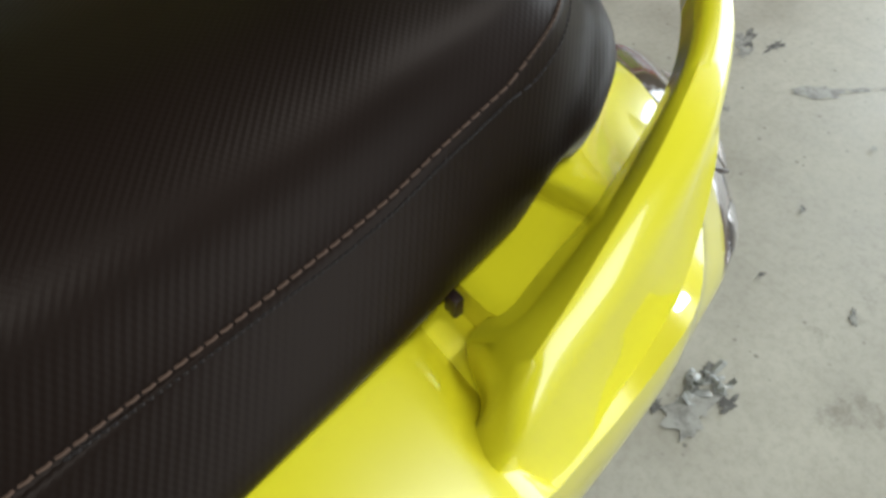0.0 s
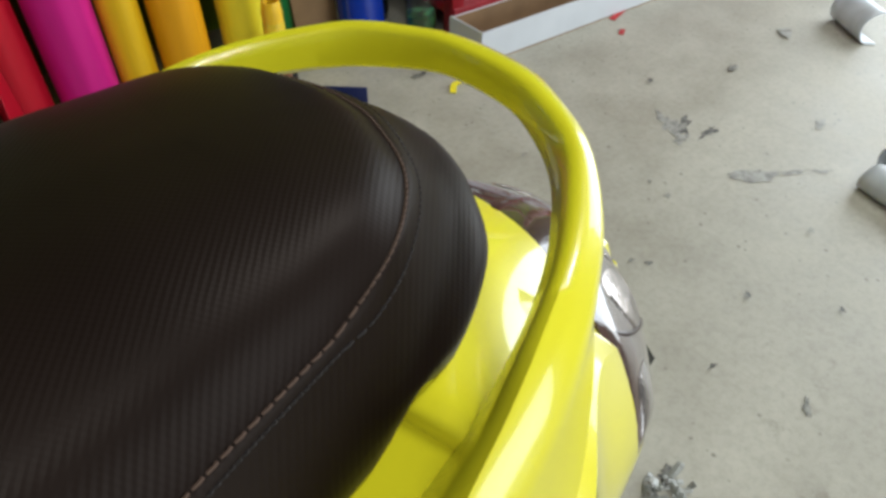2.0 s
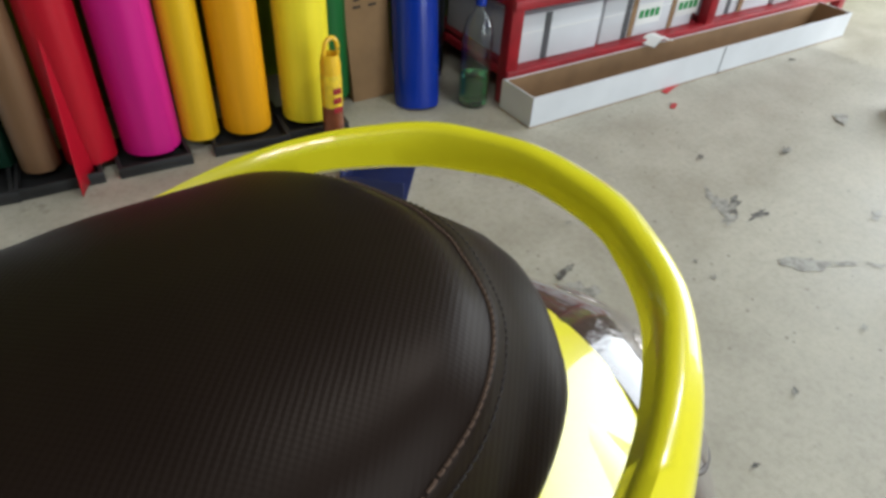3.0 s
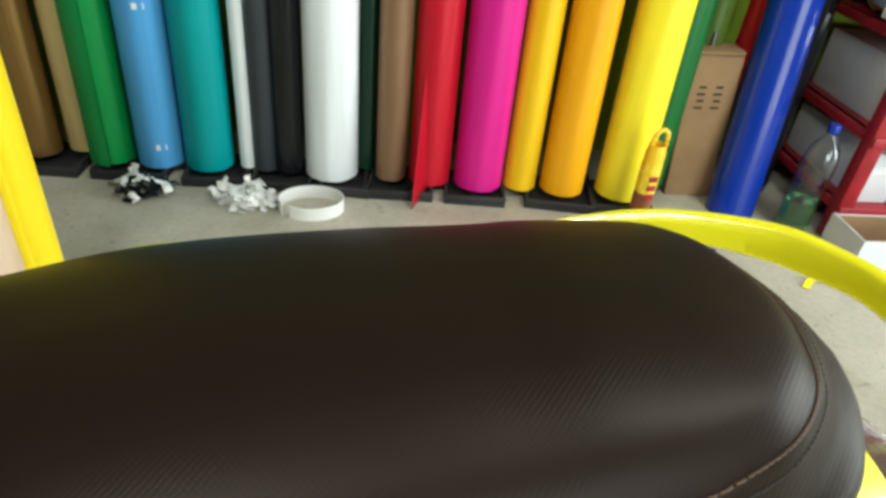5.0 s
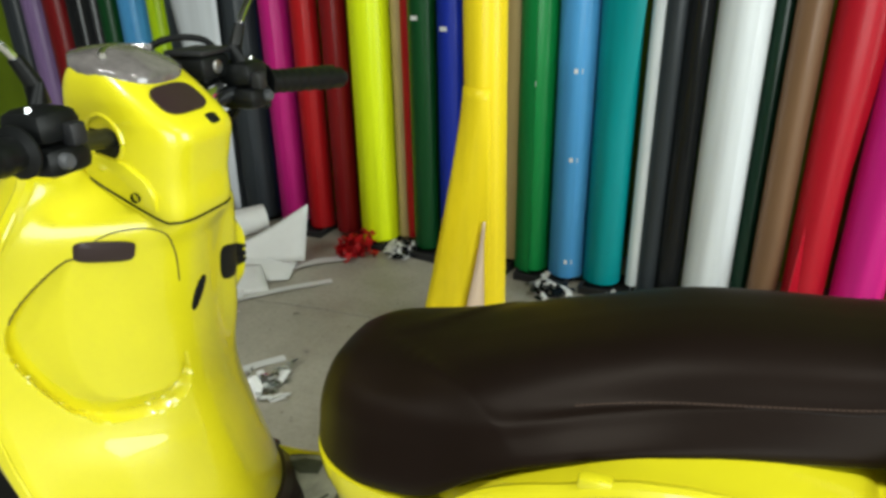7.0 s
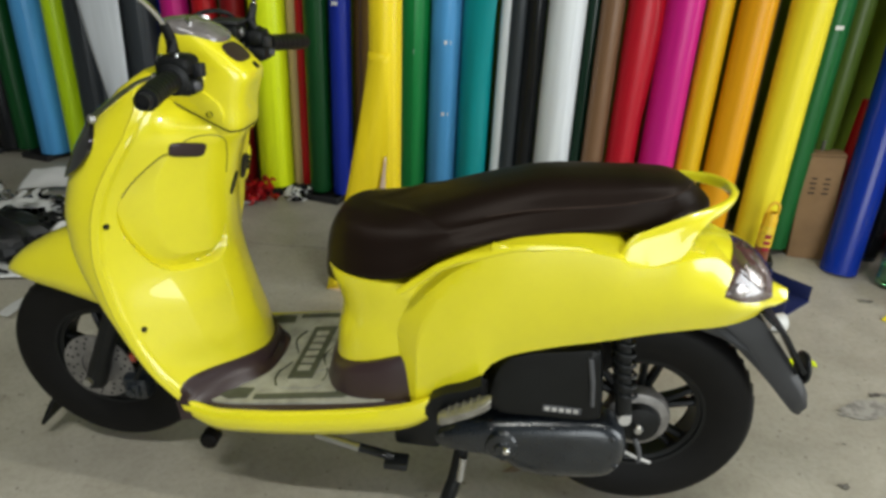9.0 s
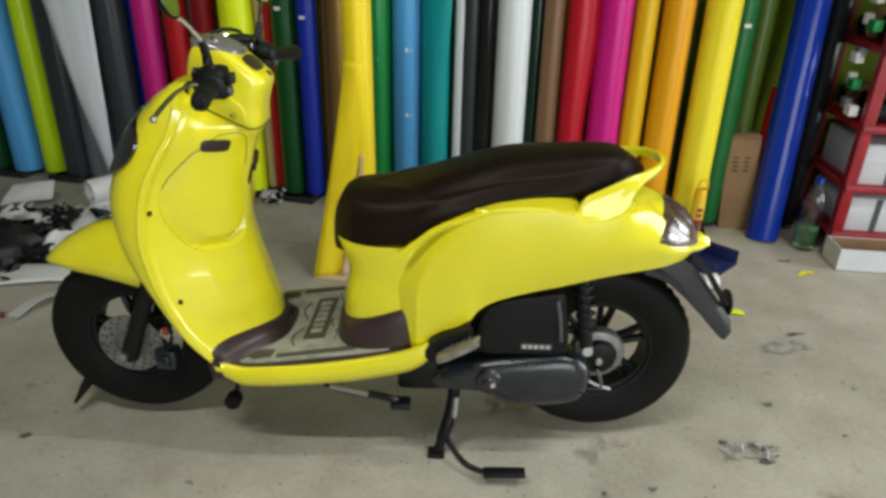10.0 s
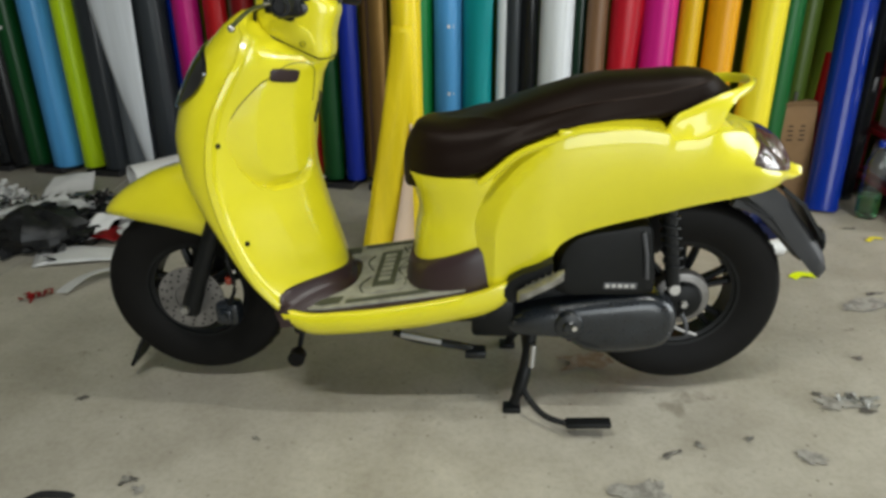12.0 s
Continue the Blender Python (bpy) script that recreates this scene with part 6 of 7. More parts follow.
# ---- things on the floor ----
def crumple(name, x, y, r, materials, label, n=34, seed=1, flat=0.6):
    """A crushed tangle of film strips."""
    rnd = random.Random(seed)
    ob = thing(name, label, "waste film", "balls of waste film", at=(x, y, 0))
    for mi, mat_ in enumerate(materials):
        bm = bmesh.new()
        for k in range(int(n * 1.8) // len(materials)):
            c = Vector((rnd.gauss(0, 0.5), rnd.gauss(0, 0.5), abs(rnd.gauss(0, 0.45))))
            c = Vector((c.x * r * 0.9, c.y * r * 0.9, 0.006 + min(c.z, 1.2) * r * flat))
            pts = []
            d = Vector((rnd.uniform(-1, 1), rnd.uniform(-1, 1), rnd.uniform(-0.5, 0.7))).normalized()
            for j in range(4):
                pts.append(c + d * (j - 1.5) * r * 0.20 + Vector((rnd.uniform(-1, 1), rnd.uniform(-1, 1), rnd.uniform(-1, 1))) * r * 0.17)
            for p in pts:
                p.z = max(p.z, 0.004)
            w = r * rnd.uniform(0.08, 0.20)
            sweep(smooth_path(pts, 7), [(-w, 0), (0, w * 0.25), (w, 0), (0, w * 0.25 - 0.0012)], bm)
        tagged(part("film_tangle", bm, mat_, ob, angle=25), kind="stuff")
    return ob


crumple("film_ball", -0.068, 1.450, 0.062, [PAPER, FILM["black"]], "crushed ball of white and black film strips", seed=3, n=60)
crumple("film_ball", -0.700, 1.620, 0.060, [PAPER, FILM["black"]], "crushed ball of white and black film strips", seed=5, n=60)
crumple("film_ball", 0.207, 1.400, 0.062, [PAPER], "crushed ball of white release paper", seed=7, n=48)
crumple("film_ball", -0.885, 1.545, 0.075, [FILM["red"]], "crushed ball of red film at the foot of a roll", seed=9, n=46, flat=1.5)
crumple("clear_scrap", -0.72, 0.67, 0.085, [CLEAR, PAPER], "crumpled clear film on the floor", seed=11, n=13, flat=0.12)
DULL_FILM = plain("dull_clear_film", (0.30, 0.30, 0.275), 0.34, coat=0.2, vary=0.35, scale=60, relief=0.4, rel_scale=50, depth=0.004)
crumple("clear_scrap", 1.06, -0.09, 0.036, [DULL_FILM], "crushed clear film scrap on the floor", seed=13, n=9, flat=0.05)


def curl(x, y, r, length, turn, a0, a1, material, label):
    """A sheet of film curled round its own axis, lying on the floor."""
    bm = bmesh.new()
    cols = []
    for i in range(19):
        a = a0 + (a1 - a0) * i / 18
        rr = r * (1 + 0.25 * i / 18)
        cols.append([bm.verts.new((length * (k / 6 - 0.5) * (1 - 0.12 * i / 18), rr * math.cos(a) * (1 + 0.03 * math.sin(k * 2.1)), max(0.002, r + rr * math.sin(a)))) for k in range(7)])
    for p, q in zip(cols[:-1], cols[1:]):
        for k in range(6):
            bm.faces.new((p[k], p[k + 1], q[k + 1], q[k]))
    bm.transform(Matrix.Translation((x, y, 0)) @ Matrix.Rotation(radians(turn), 4, "Z"))
    return tagged(part("film_curl", bm, material, solid=0.0012), label, "film offcut")


curl(2.03, -0.06, 0.030, 0.15, 70, radians(-110), radians(120), FILM["silver white"], "curled silver-white film offcut on the floor")
crumple("clear_scrap", 1.97, -0.13, 0.05, [DULL_FILM], "flat crushed clear plastic on the floor", seed=15, n=8, flat=0.08)

# ring of white strip
ring = [(0.390 + 0.086 * math.cos(a), 1.355 + 0.062 * math.sin(a), 0.020) for a in np.linspace(-2.3, 3.6, 50)]
tagged(part("paper_ring", sweep(ring, [(-0.001, -0.019), (0.001, -0.019), (0.001, 0.019), (-0.001, 0.019)]), PAPER, smooth=True), "curled white paper strip standing on its edge", "paper strip")


def sheet(name, corners, lift, curl, material, label, n=10, m=6, thick=0.0012, category="paper offcut", group="offcuts on the floor"):
    """A thin sheet between four floor corners, bowed up in the middle by curl."""
    a, b, c, d = (Vector((*p, 0)) for p in corners)
    rows = []
    for i in range(n + 1):
        u = i / n
        row = []
        for j in range(m + 1):
            v = j / m
            q = a.lerp(b, u).lerp(d.lerp(c, u), v)
            q.z = lift + 0.003 + curl * math.sin(math.pi * u) * (0.6 + 0.4 * math.sin(math.pi * v)) + 0.12 * curl * math.sin(9 * u + 5 * v)
            row.append(q)
        rows.append(row)
    ob = part(name, loft(rows, closed=False, cap=False), material, solid=thick)
    return tagged(ob, label, category, group)


def strip(name, line, w, z, material, label, tilt=0.0, group="offcuts on the floor"):
    pts = smooth_path([(x, y, z + dz) for x, y, dz in line], 24)
    ob = part(name, sweep(pts, [(-w, -tilt), (w, tilt), (w, tilt + 0.0015), (-w, -tilt + 0.0015)]), material)
    return tagged(ob, label, "paper strip", group)


# the pile of white offcuts and the black bag beyond the front wheel
sheet("white_sheet", ((-1.53, 0.62), (-1.24, 0.69), (-1.26, 0.82), (-1.62, 0.79)), 0.004, 0.018, PAPER, "white release paper sheet lying flat")
strip("white_strip", [(-1.30, 0.425, 0.0), (-1.275, 0.485, 0.018), (-1.235, 0.54, 0.026), (-1.16, 0.595, 0.02), (-1.06, 0.62, 0.01)], 0.038, 0.006, PAPER, "curled white paper strip", 0.010)
sheet("white_sheet", ((-1.22, 0.78), (-1.02, 0.92), (-1.14, 1.08), (-1.38, 0.96)), 0.02, 0.045, PAPER, "crumpled white paper sheet on the pile")
sheet("white_sheet", ((-1.42, 0.92), (-1.20, 1.02), (-1.34, 1.22), (-1.60, 1.12)), 0.04, 0.06, PAPER, "crumpled white paper sheet on the pile")
strip("white_strip", [(-0.86, 0.66, 0), (-0.80, 0.73, 0.004), (-0.74, 0.80, 0)], 0.016, 0.004, PAPER, "short white paper strip")
sheet("red_scrap", ((-0.80, 0.56), (-0.72, 0.58), (-0.735, 0.67), (-0.79, 0.66)), 0.001, 0.006, FILM["red"], "red film scrap on the floor", category="film scrap")
crumple("red_scrap", -1.370, 0.395, 0.042, [FILM["dark red"]], "small crumpled red film scrap", seed=41, n=8, flat=0.35)
strip("yellow_scrap", [(1.20, 0.61, 0), (1.235, 0.63, 0.006), (1.285, 0.625, 0.002)], 0.016, 0.003, FILM["neon yellow"], "neon yellow film scrap on the floor")
strip("yellow_scrap", [(1.63, 0.945, 0), (1.66, 0.97, 0.004), (1.70, 0.975, 0.0)], 0.009, 0.003, FILM["lemon yellow"], "small yellow film scrap on the floor")
strip("red_scrap", [(2.29, 0.855, 0), (2.325, 0.87, 0)], 0.008, 0.002, FILM["red"], "tiny red film scrap")
strip("red_scrap", [(2.36, 0.94, 0), (2.47, 0.965, 0)], 0.010, 0.002, FILM["red"], "small red film strip beside the carton")
strip("black_rag", [(-0.825, -0.505, 0), (-0.790, -0.487, 0.012), (-0.745, -0.478, 0.005), (-0.725, -0.482, 0)], 0.010, 0.004, TRAY_RUBBER, "black rag on the floor")
sheet("white_sheet", ((-1.02, -0.520), (-0.735, -0.535), (-0.64, -0.72), (-0.98, -0.76)), 0.001, 0.008, PAPER, "white paper sheet on the floor")
# rolled white paper
bm = lathe([(0.052, 0.0), (0.055, 0.0), (0.056, 0.30), (0.053, 0.30)], 28, "X", close=True)
bm.transform(Matrix.Translation((-1.40, 1.19, 0.175)) @ Matrix.Rotation(radians(50), 4, "Z") @ Matrix.Rotation(radians(-1), 4, "Y"))
tagged(part("paper_roll", bm, PAPER), "loose roll of white release paper lying on the pile", "paper roll")


def bent_sheet(corners, bow, label, material=PAPER, n=12, m=8, ripple=0.008):
    """A crumpled sheet between four corners in the air, bowed across and rippled."""
    a, b, c, d = (Vector(q) for q in corners)
    rows = []
    for i in range(n + 1):
        u = i / n
        row = []
        for j in range(m + 1):
            v = j / m
            q = a.lerp(b, u).lerp(d.lerp(c, u), v)
            q.z = max(0.003, q.z + bow * math.sin(math.pi * u) * math.sin(math.pi * v) + ripple * noise.noise((u * 3 + a.x * 9, v * 3, a.y * 7)))
            row.append(q)
        rows.append(row)
    return tagged(part("white_sheet", loft(rows, closed=False, cap=False), material, solid=0.001), label, "paper offcut", "offcuts on the floor")


bent_sheet(((-1.34, 1.12, 0.10), (-1.02, 1.38, 0.03), (-1.00, 1.42, 0.26), (-1.22, 1.32, 0.12)), 0.02, "white sheet whose corner stands up beside the paper roll")
bent_sheet(((-1.38, 1.02, 0.04), (-1.02, 1.26, 0.01), (-1.06, 1.40, 0.03), (-1.40, 1.20, 0.15)), 0.03, "white sheet sloping down from the pile")
bent_sheet(((-1.30, 0.95, 0.02), (-1.04, 1.16, 0.01), (-1.12, 1.24, 0.07), (-1.34, 1.08, 0.10)), 0.02, "folded white paper on the pile")
bent_sheet(((-1.36, 0.90, 0.01), (-1.10, 1.08, 0.01), (-1.15, 1.20, 0.07), (-1.40, 1.05, 0.06)), 0.03, "crumpled white sheet at the foot of the pile", ripple=0.03)
bent_sheet(((-1.30, 0.86, 0.01), (-1.08, 0.98, 0.02), (-1.10, 1.06, 0.04), (-1.34, 0.95, 0.03)), 0.03, "narrow curled white offcut at the foot of the pile", ripple=0.02)
bent_sheet(((-1.98, 1.04, 0.05), (-1.60, 1.08, 0.09), (-1.60, 1.14, 0.10), (-1.97, 1.10, 0.06)), 0.025, "long curled white offcut over the waste bag")
bent_sheet(((-1.55, 0.83, 0.01), (-1.44, 0.95, 0.10), (-1.36, 0.97, 0.09), (-1.40, 0.88, 0.02)), 0.01, "white triangular offcut leaning on the waste bag")
bent_sheet(((-1.98, 1.38, 0.02), (-1.76, 1.46, 0.03), (-1.78, 1.54, 0.10), (-1.96, 1.48, 0.09)), 0.02, "curled white paper offcut by the wall")
strip("white_strip", [(-1.60, 1.16, 0.02), (-1.50, 1.26, 0.10), (-1.40, 1.32, 0.17), (-1.33, 1.33, 0.15)], 0.016, 0.02, PAPER, "arched white paper strip on the pile", 0.006)
strip("white_strip", [(-1.11, 1.31, 0.0), (-1.01, 1.41, 0.012), (-0.905, 1.50, 0.004)], 0.026, 0.004, PAPER, "flat white paper strip beside the pile", 0.002)
strip("white_strip", [(-1.16, 1.03, 0.0), (-1.01, 1.17, 0.006), (-0.862, 1.31, 0.0)], 0.018, 0.004, PAPER, "long thin white paper strip on the floor", 0.001)
sheet("red_scrap", ((-1.16, 0.93), (-1.05, 0.95), (-1.06, 1.00), (-1.15, 1.02)), 0.001, 0.02, FILM["red"], "red film scrap beside the pile", category="film scrap")
sheet("red_scrap", ((-1.50, 0.86), (-1.34, 0.85), (-1.33, 0.98), (-1.46, 0.98)), 0.012, 0.03, FILM["dark red"], "dark red film scrap by the waste bag", category="film scrap")
bent_sheet(((0.690, 1.425, 0.36), (0.694, 1.424, 0.34), (0.715, 1.425, 0.01), (0.662, 1.345, 0.004)), 0.0, "red film corner folded out at the roll's foot", FILM["crimson"], ripple=0.002)
# rolled paper and clear wrap far along the floor
bm = lathe([(0.030, 0.0), (0.034, 0.0), (0.040, 0.12), (0.036, 0.12)], 24, "X", close=True)
bm.transform(Matrix.Translation((2.13, 0.0, 0.036)) @ Matrix.Rotation(radians(-48), 4, "Z"))
tagged(part("paper_tube", bm, CARD_WHITE), "short white curled paper on the floor", "paper roll")
curl(2.90, 0.36, 0.045, 0.20, 50, radians(-110), radians(130), FILM["silver white"], "curled silvery film sheet on the floor")
# black waste bag
rings = []
for k in range(12):
    f = k / 11
    rr = 0.145 * math.sin(math.pi * (0.16 + 0.80 * f)) ** 0.8
    ring = []
    for i in range(26):
        a = 2 * math.pi * i / 26
        q = rr * (1 + 0.34 * noise.noise((math.cos(a) * 2, math.sin(a) * 2, f * 3)) + 0.16 * noise.noise((math.cos(a) * 6, math.sin(a) * 6, f * 8)))
        ring.append((-1.62 + q * 1.25 * math.cos(a), 0.84 + q * 0.95 * math.sin(a), 0.004 + 0.155 * f * (1 + 0.3 * noise.noise((a, f, 2)))))
    rings.append(ring)
tagged(part("waste_bag", loft(rings), BAG, angle=22), "black plastic waste bag lying on the floor", "waste bag")
for k, (x, y, r, sd) in enumerate(((-1.50, 1.10, 0.12, 21), (-1.36, 1.16, 0.11, 23), (-1.72, 1.18, 0.10, 25), (-2.05, 1.22, 0.11, 27), (-2.25, 1.28, 0.12, 29), (-1.20, 0.92, 0.10, 31))):
    crumple("film_heap", x, y, r, [PAPER, FILM["black"]] if k < 3 else [PAPER, CLEAR] if k < 5 else [PAPER], "heap of cut white and black film strips" if k < 3 else "heap of cut white paper and clear film", seed=sd, n=70, flat=0.8)
for x, y, r, sd in ((-1.56, 0.85, 0.13, 43), (-1.50, 1.08, 0.11, 45), (-1.42, 1.18, 0.10, 47), (-1.74, 0.80, 0.09, 49)):
    crumple("film_heap", x, y, r, [BAG], "heap of torn black film beside the waste bag", seed=sd, n=44, flat=0.9)
sheet("white_sheet", ((-2.55, 1.20), (-2.25, 1.15), (-2.22, 1.32), (-2.50, 1.38)), 0.02, 0.04, PAPER, "crumpled white paper by the wall")

# dustpan with a paper cup in it
m = Matrix.Translation((1.295, 1.025, 0.0)) @ Matrix.Rotation(radians(45), 4, "Z")
pan = thing("dustpan", "dark navy plastic dustpan lying on the floor", "dustpan")
NAVY_PLASTIC = plain("navy_plastic", (0.012, 0.018, 0.075), 0.4, vary=0.15, relief=0.15)
bm = block(-0.095, 0.095, -0.075, 0.085, 0.0, 0.006, 0.002)
bm = block(-0.095, 0.095, 0.079, 0.088, 0.0, 0.070, 0.003, bm=bm)
bm = block(-0.098, -0.091, -0.070, 0.085, 0.0, 0.060, 0.003, bm=bm)
bm = block(0.091, 0.098, -0.070, 0.085, 0.0, 0.060, 0.003, bm=bm)
bm.transform(m)
part("pan", bm, NAVY_PLASTIC, pan)
bm = tube(smooth_path([(0.0, 0.085, 0.05), (0.0, 0.15, 0.05), (0.0, 0.31, 0.02)], 12), 0.014, 10)
bm.transform(m)
part("pan_handle", bm, NAVY_PLASTIC, pan)
bm = lathe([(0.0, 0.0), (0.026, 0.0), (0.033, 0.052), (0.031, 0.052), (0.025, 0.003), (0.0, 0.003)], 24, "X", (0, 0, 0))
bm.transform(Matrix.Translation((1.190, 0.805, 0.033)) @ Matrix.Rotation(radians(12), 4, "Z"))
tagged(part("paper_cup", bm, PAPER), "white paper cup lying beside the dustpan", "cup")

# spray can with a yellow cap
can = thing("spray_can", "yellow spray can with a red and brown label", "spray can", at=(1.279, 1.235, 0.0))
part("can_body", lathe([(0.0, 0.0), (0.026, 0.0), (0.0275, 0.004), (0.0275, 0.125)], 26), plain("can_brown", (0.20, 0.060, 0.025), 0.3, coat=0.4, vary=0.3, scale=40), can, "red-brown lower label")
part("can_upper", lathe([(0.0275, 0.125), (0.0275, 0.205), (0.026, 0.212)], 26), plain("can_yellow", (0.75, 0.52, 0.02), 0.3, coat=0.4, vary=0.2, scale=40), can, "yellow upper label")
CAP_YELLOW = plain("cap_yellow", (0.80, 0.48, 0.012), 0.35, coat=0.3, vary=0.1)
bm = lathe([(0.026, 0.212), (0.0265, 0.235), (0.022, 0.262), (0.019, 0.262), (0.018, 0.22)], 26)
part("can_cap", bm, CAP_YELLOW, can, "yellow ribbed cap")
part("can_trigger", tube(smooth_path([(-0.018, 0, 0.258), (-0.012, 0, 0.288), (0.004, 0, 0.302), (0.020, 0, 0.29), (0.022, 0, 0.258)], 24), 0.006, 8), CAP_YELLOW, can, "yellow trigger loop")
for k in range(3):
    part("label_bar", block(-0.012, 0.012, -0.0290, -0.0275, 0.112 + 0.026 * k, 0.128 + 0.026 * k, 0.0005), RED_STEEL, can, "red label bar")

# tall brown carton
box = thing("cardboard_box", "tall brown cardboard carton standing by the rolls", "box", at=(1.535, 1.46, 0))
box.rotation_euler = (radians(-2), radians(-3.5), radians(-8))
part("carton", block(-0.068, 0.068, -0.045, 0.045, 0.0, 0.44, 0.002), CARD_KRAFT, box)
part("carton_flap", block(-0.066, 0.066, -0.043, 0.041, 0.441, 0.446, 0.001, m=Matrix.Rotation(radians(1.5), 4, "X")), CARD_KRAFT, box, "folded top flaps")
INK = plain("dark_ink", (0.03, 0.022, 0.016), 0.8, vary=0.2, relief=0.0)
for cx in (-0.03, 0.018):
    for k in range(4):
        part("ink_bar", block(cx - 0.012 + 0.004 * (k % 2), cx + 0.012, -0.0462, -0.0455, 0.28 + 0.020 * k, 0.287 + 0.020 * k), INK, box, "dark hand-inked bar")
part("carton_prong", tube([(-0.012, 0.0, 0.43), (-0.008, 0.0, 0.485)], 0.006, 8), STEEL, box, "small metal rod")

# big clear bottle, a third full of green liquid
bot = thing("plastic_bottle", "clear ribbed plastic bottle with green liquid", "bottle", at=(1.765, 1.225, 0))
prof = [(0.0, 0.004), (0.034, 0.0), (0.044, 0.010)]
for k in range(9):
    prof += [(0.046, 0.02 + k * 0.022), (0.0435, 0.031 + k * 0.022)]
prof += [(0.045, 0.22), (0.036, 0.262), (0.018, 0.290), (0.014, 0.300), (0.014, 0.318)]
part("bottle_wall", lathe(prof, 30), CLEAR, bot, solid=0.001)
part("liquid", lathe([(0.0, 0.006), (0.033, 0.004), (0.042, 0.012), (0.042, 0.098), (0.0, 0.098)], 28), GREEN_LIQ, bot, "green liquid")
part("bottle_cap", lathe([(0.0, 0.330), (0.014, 0.330), (0.016, 0.326), (0.016, 0.306), (0.014, 0.304)], 20), FILM["royal blue"], bot, "blue screw cap")

# red steel rack with cartons and rolls
rack = thing("storage_rack", "red painted steel rack with slanted posts", "rack")
RACK_TURN = Matrix.Translation((1.86, 1.175, 0)) @ Matrix.Rotation(-0.087, 4, "Z") @ Matrix.Translation((-1.86, -1.175, 0))
rack.matrix_world = RACK_TURN
RX0, RX1, RY0, RY1 = 1.86, 3.70, 1.175, 1.62
LEVELS = (0.10, 0.31, 0.56, 0.86, 1.18, 1.50)
for px in (RX0, 2.78, RX1):
    part("post", block(px - 0.022, px + 0.022, RY0 - 0.012, RY0 + 0.030, 0.0, 1.75, 0.003), RED_STEEL, rack)
    part("post", block(px - 0.022, px + 0.022, RY1 - 0.03, RY1 + 0.012, 0.0, 1.75, 0.003), RED_STEEL, rack)
    for z in LEVELS:
        part("side_rail", block(px - 0.016, px + 0.016, RY0 + 0.03, RY1 - 0.03, z - 0.018, z + 0.006, 0.002), RED_STEEL, rack)
for z in LEVELS:
    part("beam", block(RX0 - 0.02, RX1 + 0.02, RY0 - 0.020, RY0 + 0.012, z - 0.020, z + 0.010, 0.003), RED_STEEL, rack, "red front beam")
    part("beam", block(RX0 - 0.02, RX1 + 0.02, RY1 - 0.012, RY1 + 0.020, z - 0.020, z + 0.010, 0.003), RED_STEEL, rack)
    part("deck", block(RX0, RX1, RY0 + 0.02, RY1 - 0.02, z - 0.004, z + 0.006), RED_STEEL, rack)
for x0, x1, z, h, y0 in ((1.90, 2.24, 0.106, 0.15, 1.20), (2.26, 2.72, 0.106, 0.145, 1.205), (2.82, 3.20, 0.106, 0.15, 1.21), (3.22, 3.66, 0.106, 0.14, 1.20), (1.90, 2.30, 0.316, 0.17, 1.20), (2.32, 2.74, 0.316, 0.165, 1.21), (2.82, 3.26, 0.316, 0.17, 1.20), (3.28, 3.66, 0.316, 0.16, 1.21)):
    c = thing("white_carton", "long white carton of film on the rack", "carton", "cartons on the rack")
    c.matrix_world = RACK_TURN
    part("carton", block(x0, x1, y0, 1.58, z, z + h, 0.003), CARD_WHITE, c)
    part("tape", block(x0 + 0.10, x0 + 0.125, y0 - 0.0015, y0 - 0.0002, z + 0.002, z + h - 0.002), GREYPLASTIC, c, "dark strap")
    part("carton_seam", block(x0 + 0.002, x1 - 0.002, y0 - 0.001, y0 - 0.0002, z + h * 0.62, z + h * 0.64), PAPER, c)
for x in (2.42, 2.62, 3.02):
    tb = thing("carton_label", "green printed label on a white carton", "label", "labels on the cartons")
    tb.matrix_world = RACK_TURN
    part("label", block(x, x + 0.12, 1.2035, 1.2045, 0.145, 0.215), TAG, tb)
    for k in range(4):
        part("label_bar", block(x + 0.012 + 0.026 * k, x + 0.030 + 0.026 * k, 1.2020, 1.2034, 0.168, 0.195), FILM["bright green"], tb, "green bar")
    part("label_edge", block(x - 0.03, x - 0.006, 1.2028, 1.2045, 0.110, 0.250), CARD_KRAFT, tb, "brown tape")
for zi, cols in ((0.57, ("black", "black", "brown", "black")), (0.87, ("brown", "black", "tan", "black")), (1.19, ("black", "gold", "black", "brown"))):
    for k, col in enumerate(cols):
        for xx in (1.90, 2.82):
            r = 0.045 + 0.008 * ((k * 7) % 3)
            bm = lathe([(0.022, 0.0), (r, 0.0), (r, 0.84), (0.022, 0.84)], 26, "X", (xx, 1.25 + k * 0.10, zi + r), close=True)
            bm.transform(RACK_TURN)
            tagged(part("shelf_roll", bm, FILM[col]), f"{col} film roll lying on the red rack", "vinyl roll", "rolls on the rack")
for zi, n in ((0.66, 5), (0.97, 5)):
    for k in range(n):
        x0 = 1.92 + k * 0.16
        tagged(part("packet", block(x0, x0 + 0.13, 1.20, 1.26, zi + 0.006, zi + 0.11, 0.003, m=RACK_TURN), (CARD_KRAFT, CARD_WHITE, FILM["grey-brown"])[k % 3]), "small card packet on the rack", "packet", "packets on the rack")
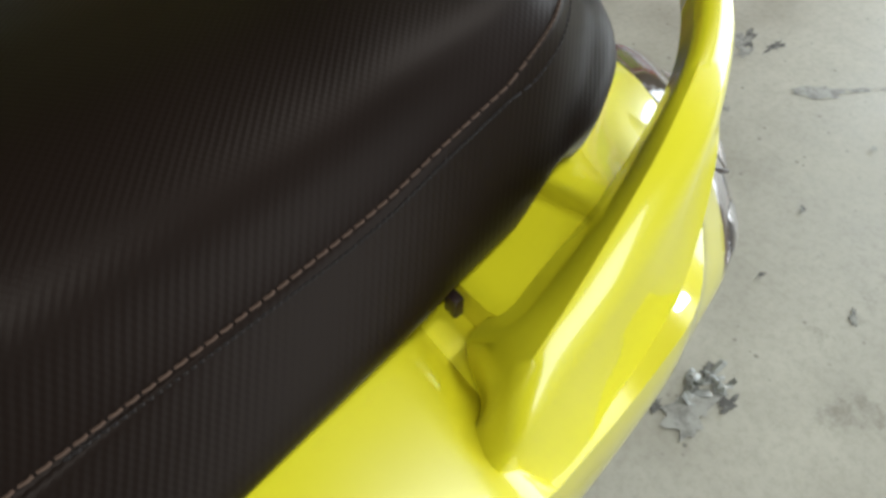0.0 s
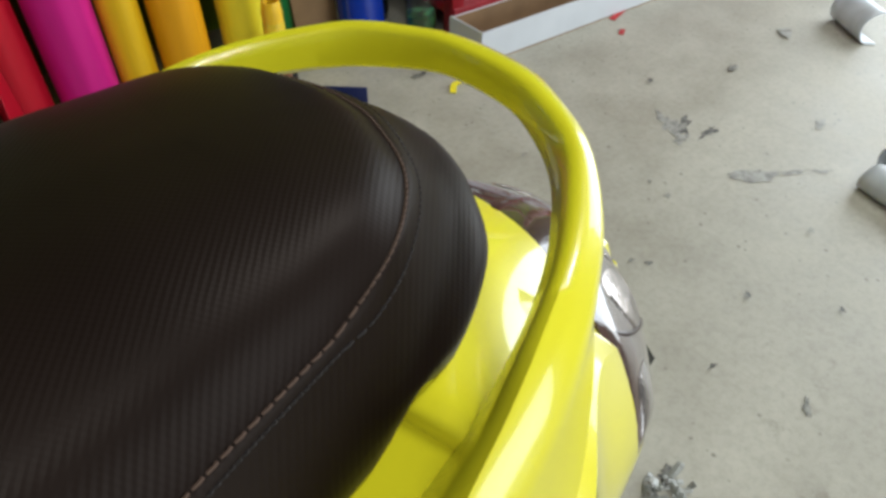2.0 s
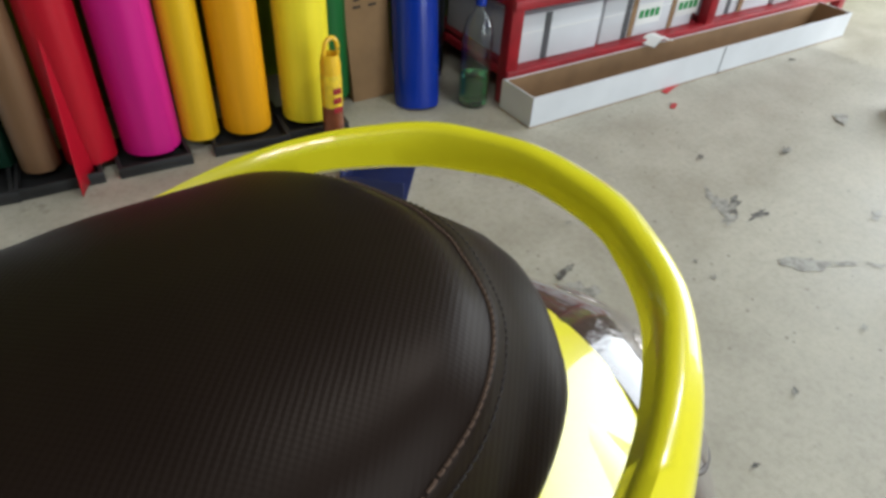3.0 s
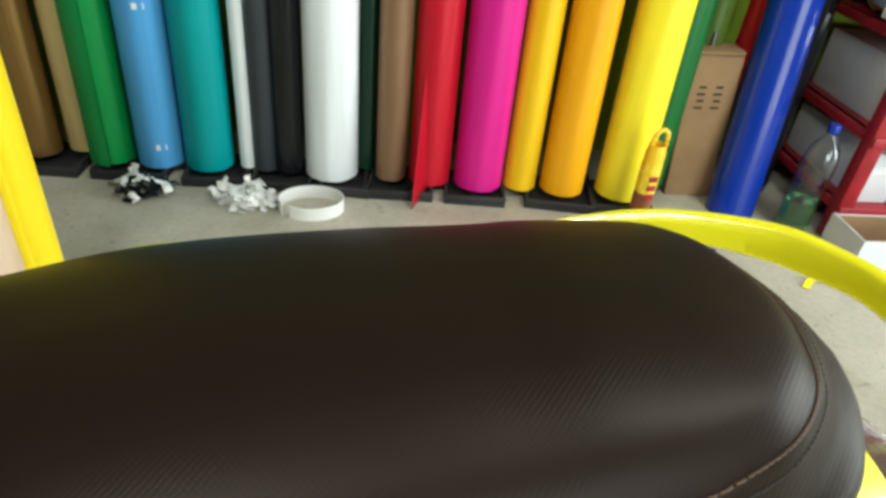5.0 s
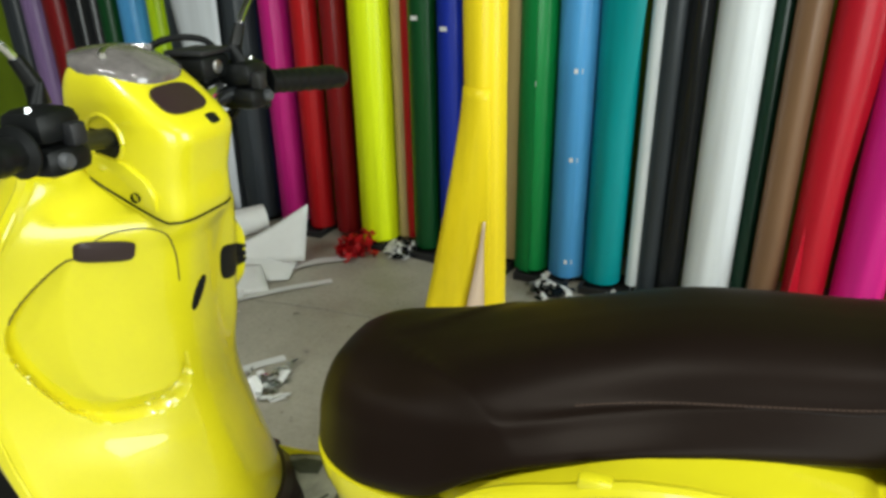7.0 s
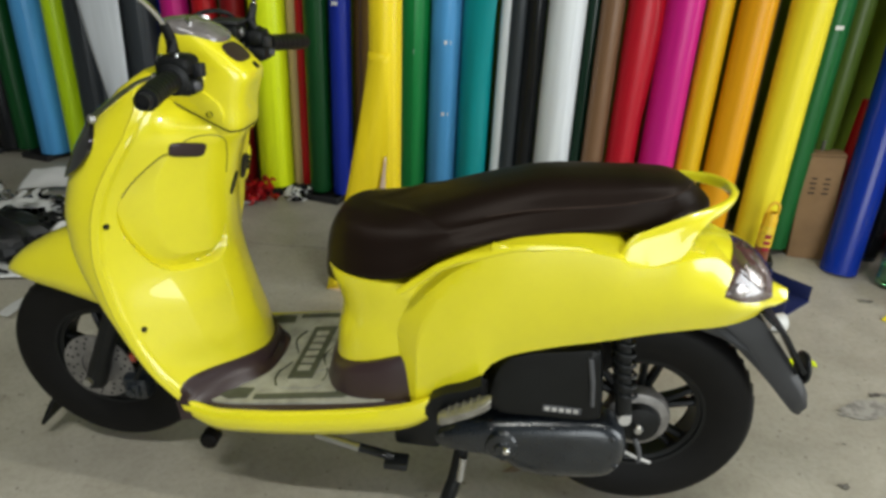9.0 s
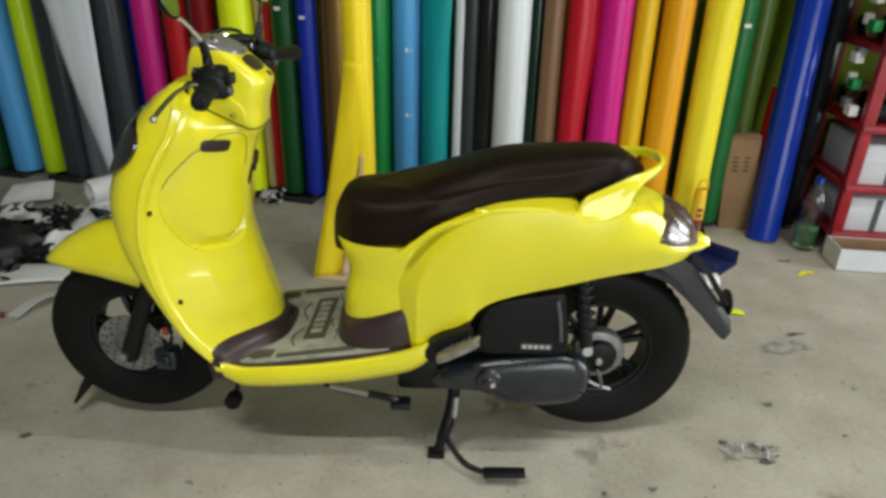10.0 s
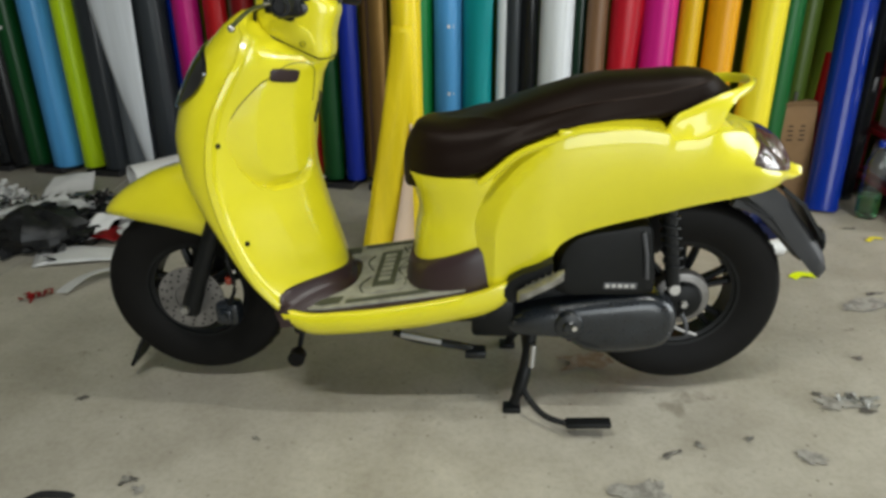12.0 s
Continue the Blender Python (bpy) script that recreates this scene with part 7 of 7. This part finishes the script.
for k, z in enumerate((0.62, 0.72, 0.82, 0.95, 1.05, 1.16)):
    bun = thing("clip_bundle", "white and green clips hung on the rack's end", "clips", "clips on the rack end")
    bun.matrix_world = RACK_TURN
    part("clip", block(RX0 - 0.058, RX0 - 0.024, 1.23 + 0.035 * (k % 3), 1.29 + 0.035 * (k % 3), z - 0.03, z + 0.012, 0.004), (PAPER, FILM["bright green"])[k % 2], bun)
    part("clip", block(RX0 - 0.052, RX0 - 0.022, 1.30 + 0.02 * (k % 2), 1.35, z - 0.012, z + 0.03, 0.004), (FILM["grey"], PAPER)[k % 2], bun)
dark = thing("wrapped_roll", "film roll in crinkled clear wrap beside the rack", "vinyl roll", at=(1.775, 1.48, 0.0))
dark.rotation_euler = (radians(-5), radians(3), 0)
part("film", lathe([(0.02, 0.0), (0.055, 0.0), (0.055, 1.52), (0.02, 1.52)], 26, close=True), FILM["charcoal"], dark)
part("wrap", film_bm(0.058, 0.02, 1.50, 0.02, face=-100), FILM["black"], dark, "dark shiny wrap")

# long open white carton on the floor in front of the rack
car = thing("open_carton", "long shallow white carton, open at the top", "box", at=(1.805, 1.010, 0))
car.rotation_euler = (0, 0, -0.087)
L_, W_, H_ = 1.66, 0.148, 0.098
part("carton_base", block(0, L_, 0, W_, 0, 0.004), CARD_KRAFT, car)
for nm, b4 in (("front", (0, L_, 0, 0.004)), ("back", (0, L_, W_ - 0.004, W_)), ("end", (0, 0.004, 0.004, W_ - 0.004)), ("end", (L_ - 0.004, L_, 0.004, W_ - 0.004))):
    wall = part("carton_" + nm, block(*b4, 0.004, H_ - (0.006 if nm == "back" else 0)), CARD_WHITE, car)
    x0, x1, y0, y1 = b4
    ins = {"front": (x0 + 0.005, x1 - 0.005, y1, y1 + 0.0015), "back": (x0 + 0.005, x1 - 0.005, y0 - 0.0015, y0), "end": (x1, x1 + 0.0015, y0, y1) if x0 < 1 else (x0 - 0.0015, x0, y0, y1)}[nm]
    part("carton_inside", block(*ins, 0.005, H_ - 0.002 - (0.006 if nm == "back" else 0)), CARD_KRAFT, wall, "bare brown card inside")
part("carton_join", block(0.86, 0.864, -0.0012, 0.0, 0.0, H_), GREYPLASTIC, car, "grey seam where two lengths meet")
strip("paper_bit", [(2.42, 1.09, 0.10), (2.48, 1.10, 0.115), (2.54, 1.095, 0.10)], 0.03, 0.0, PAPER, "white paper scrap on the carton's edge")
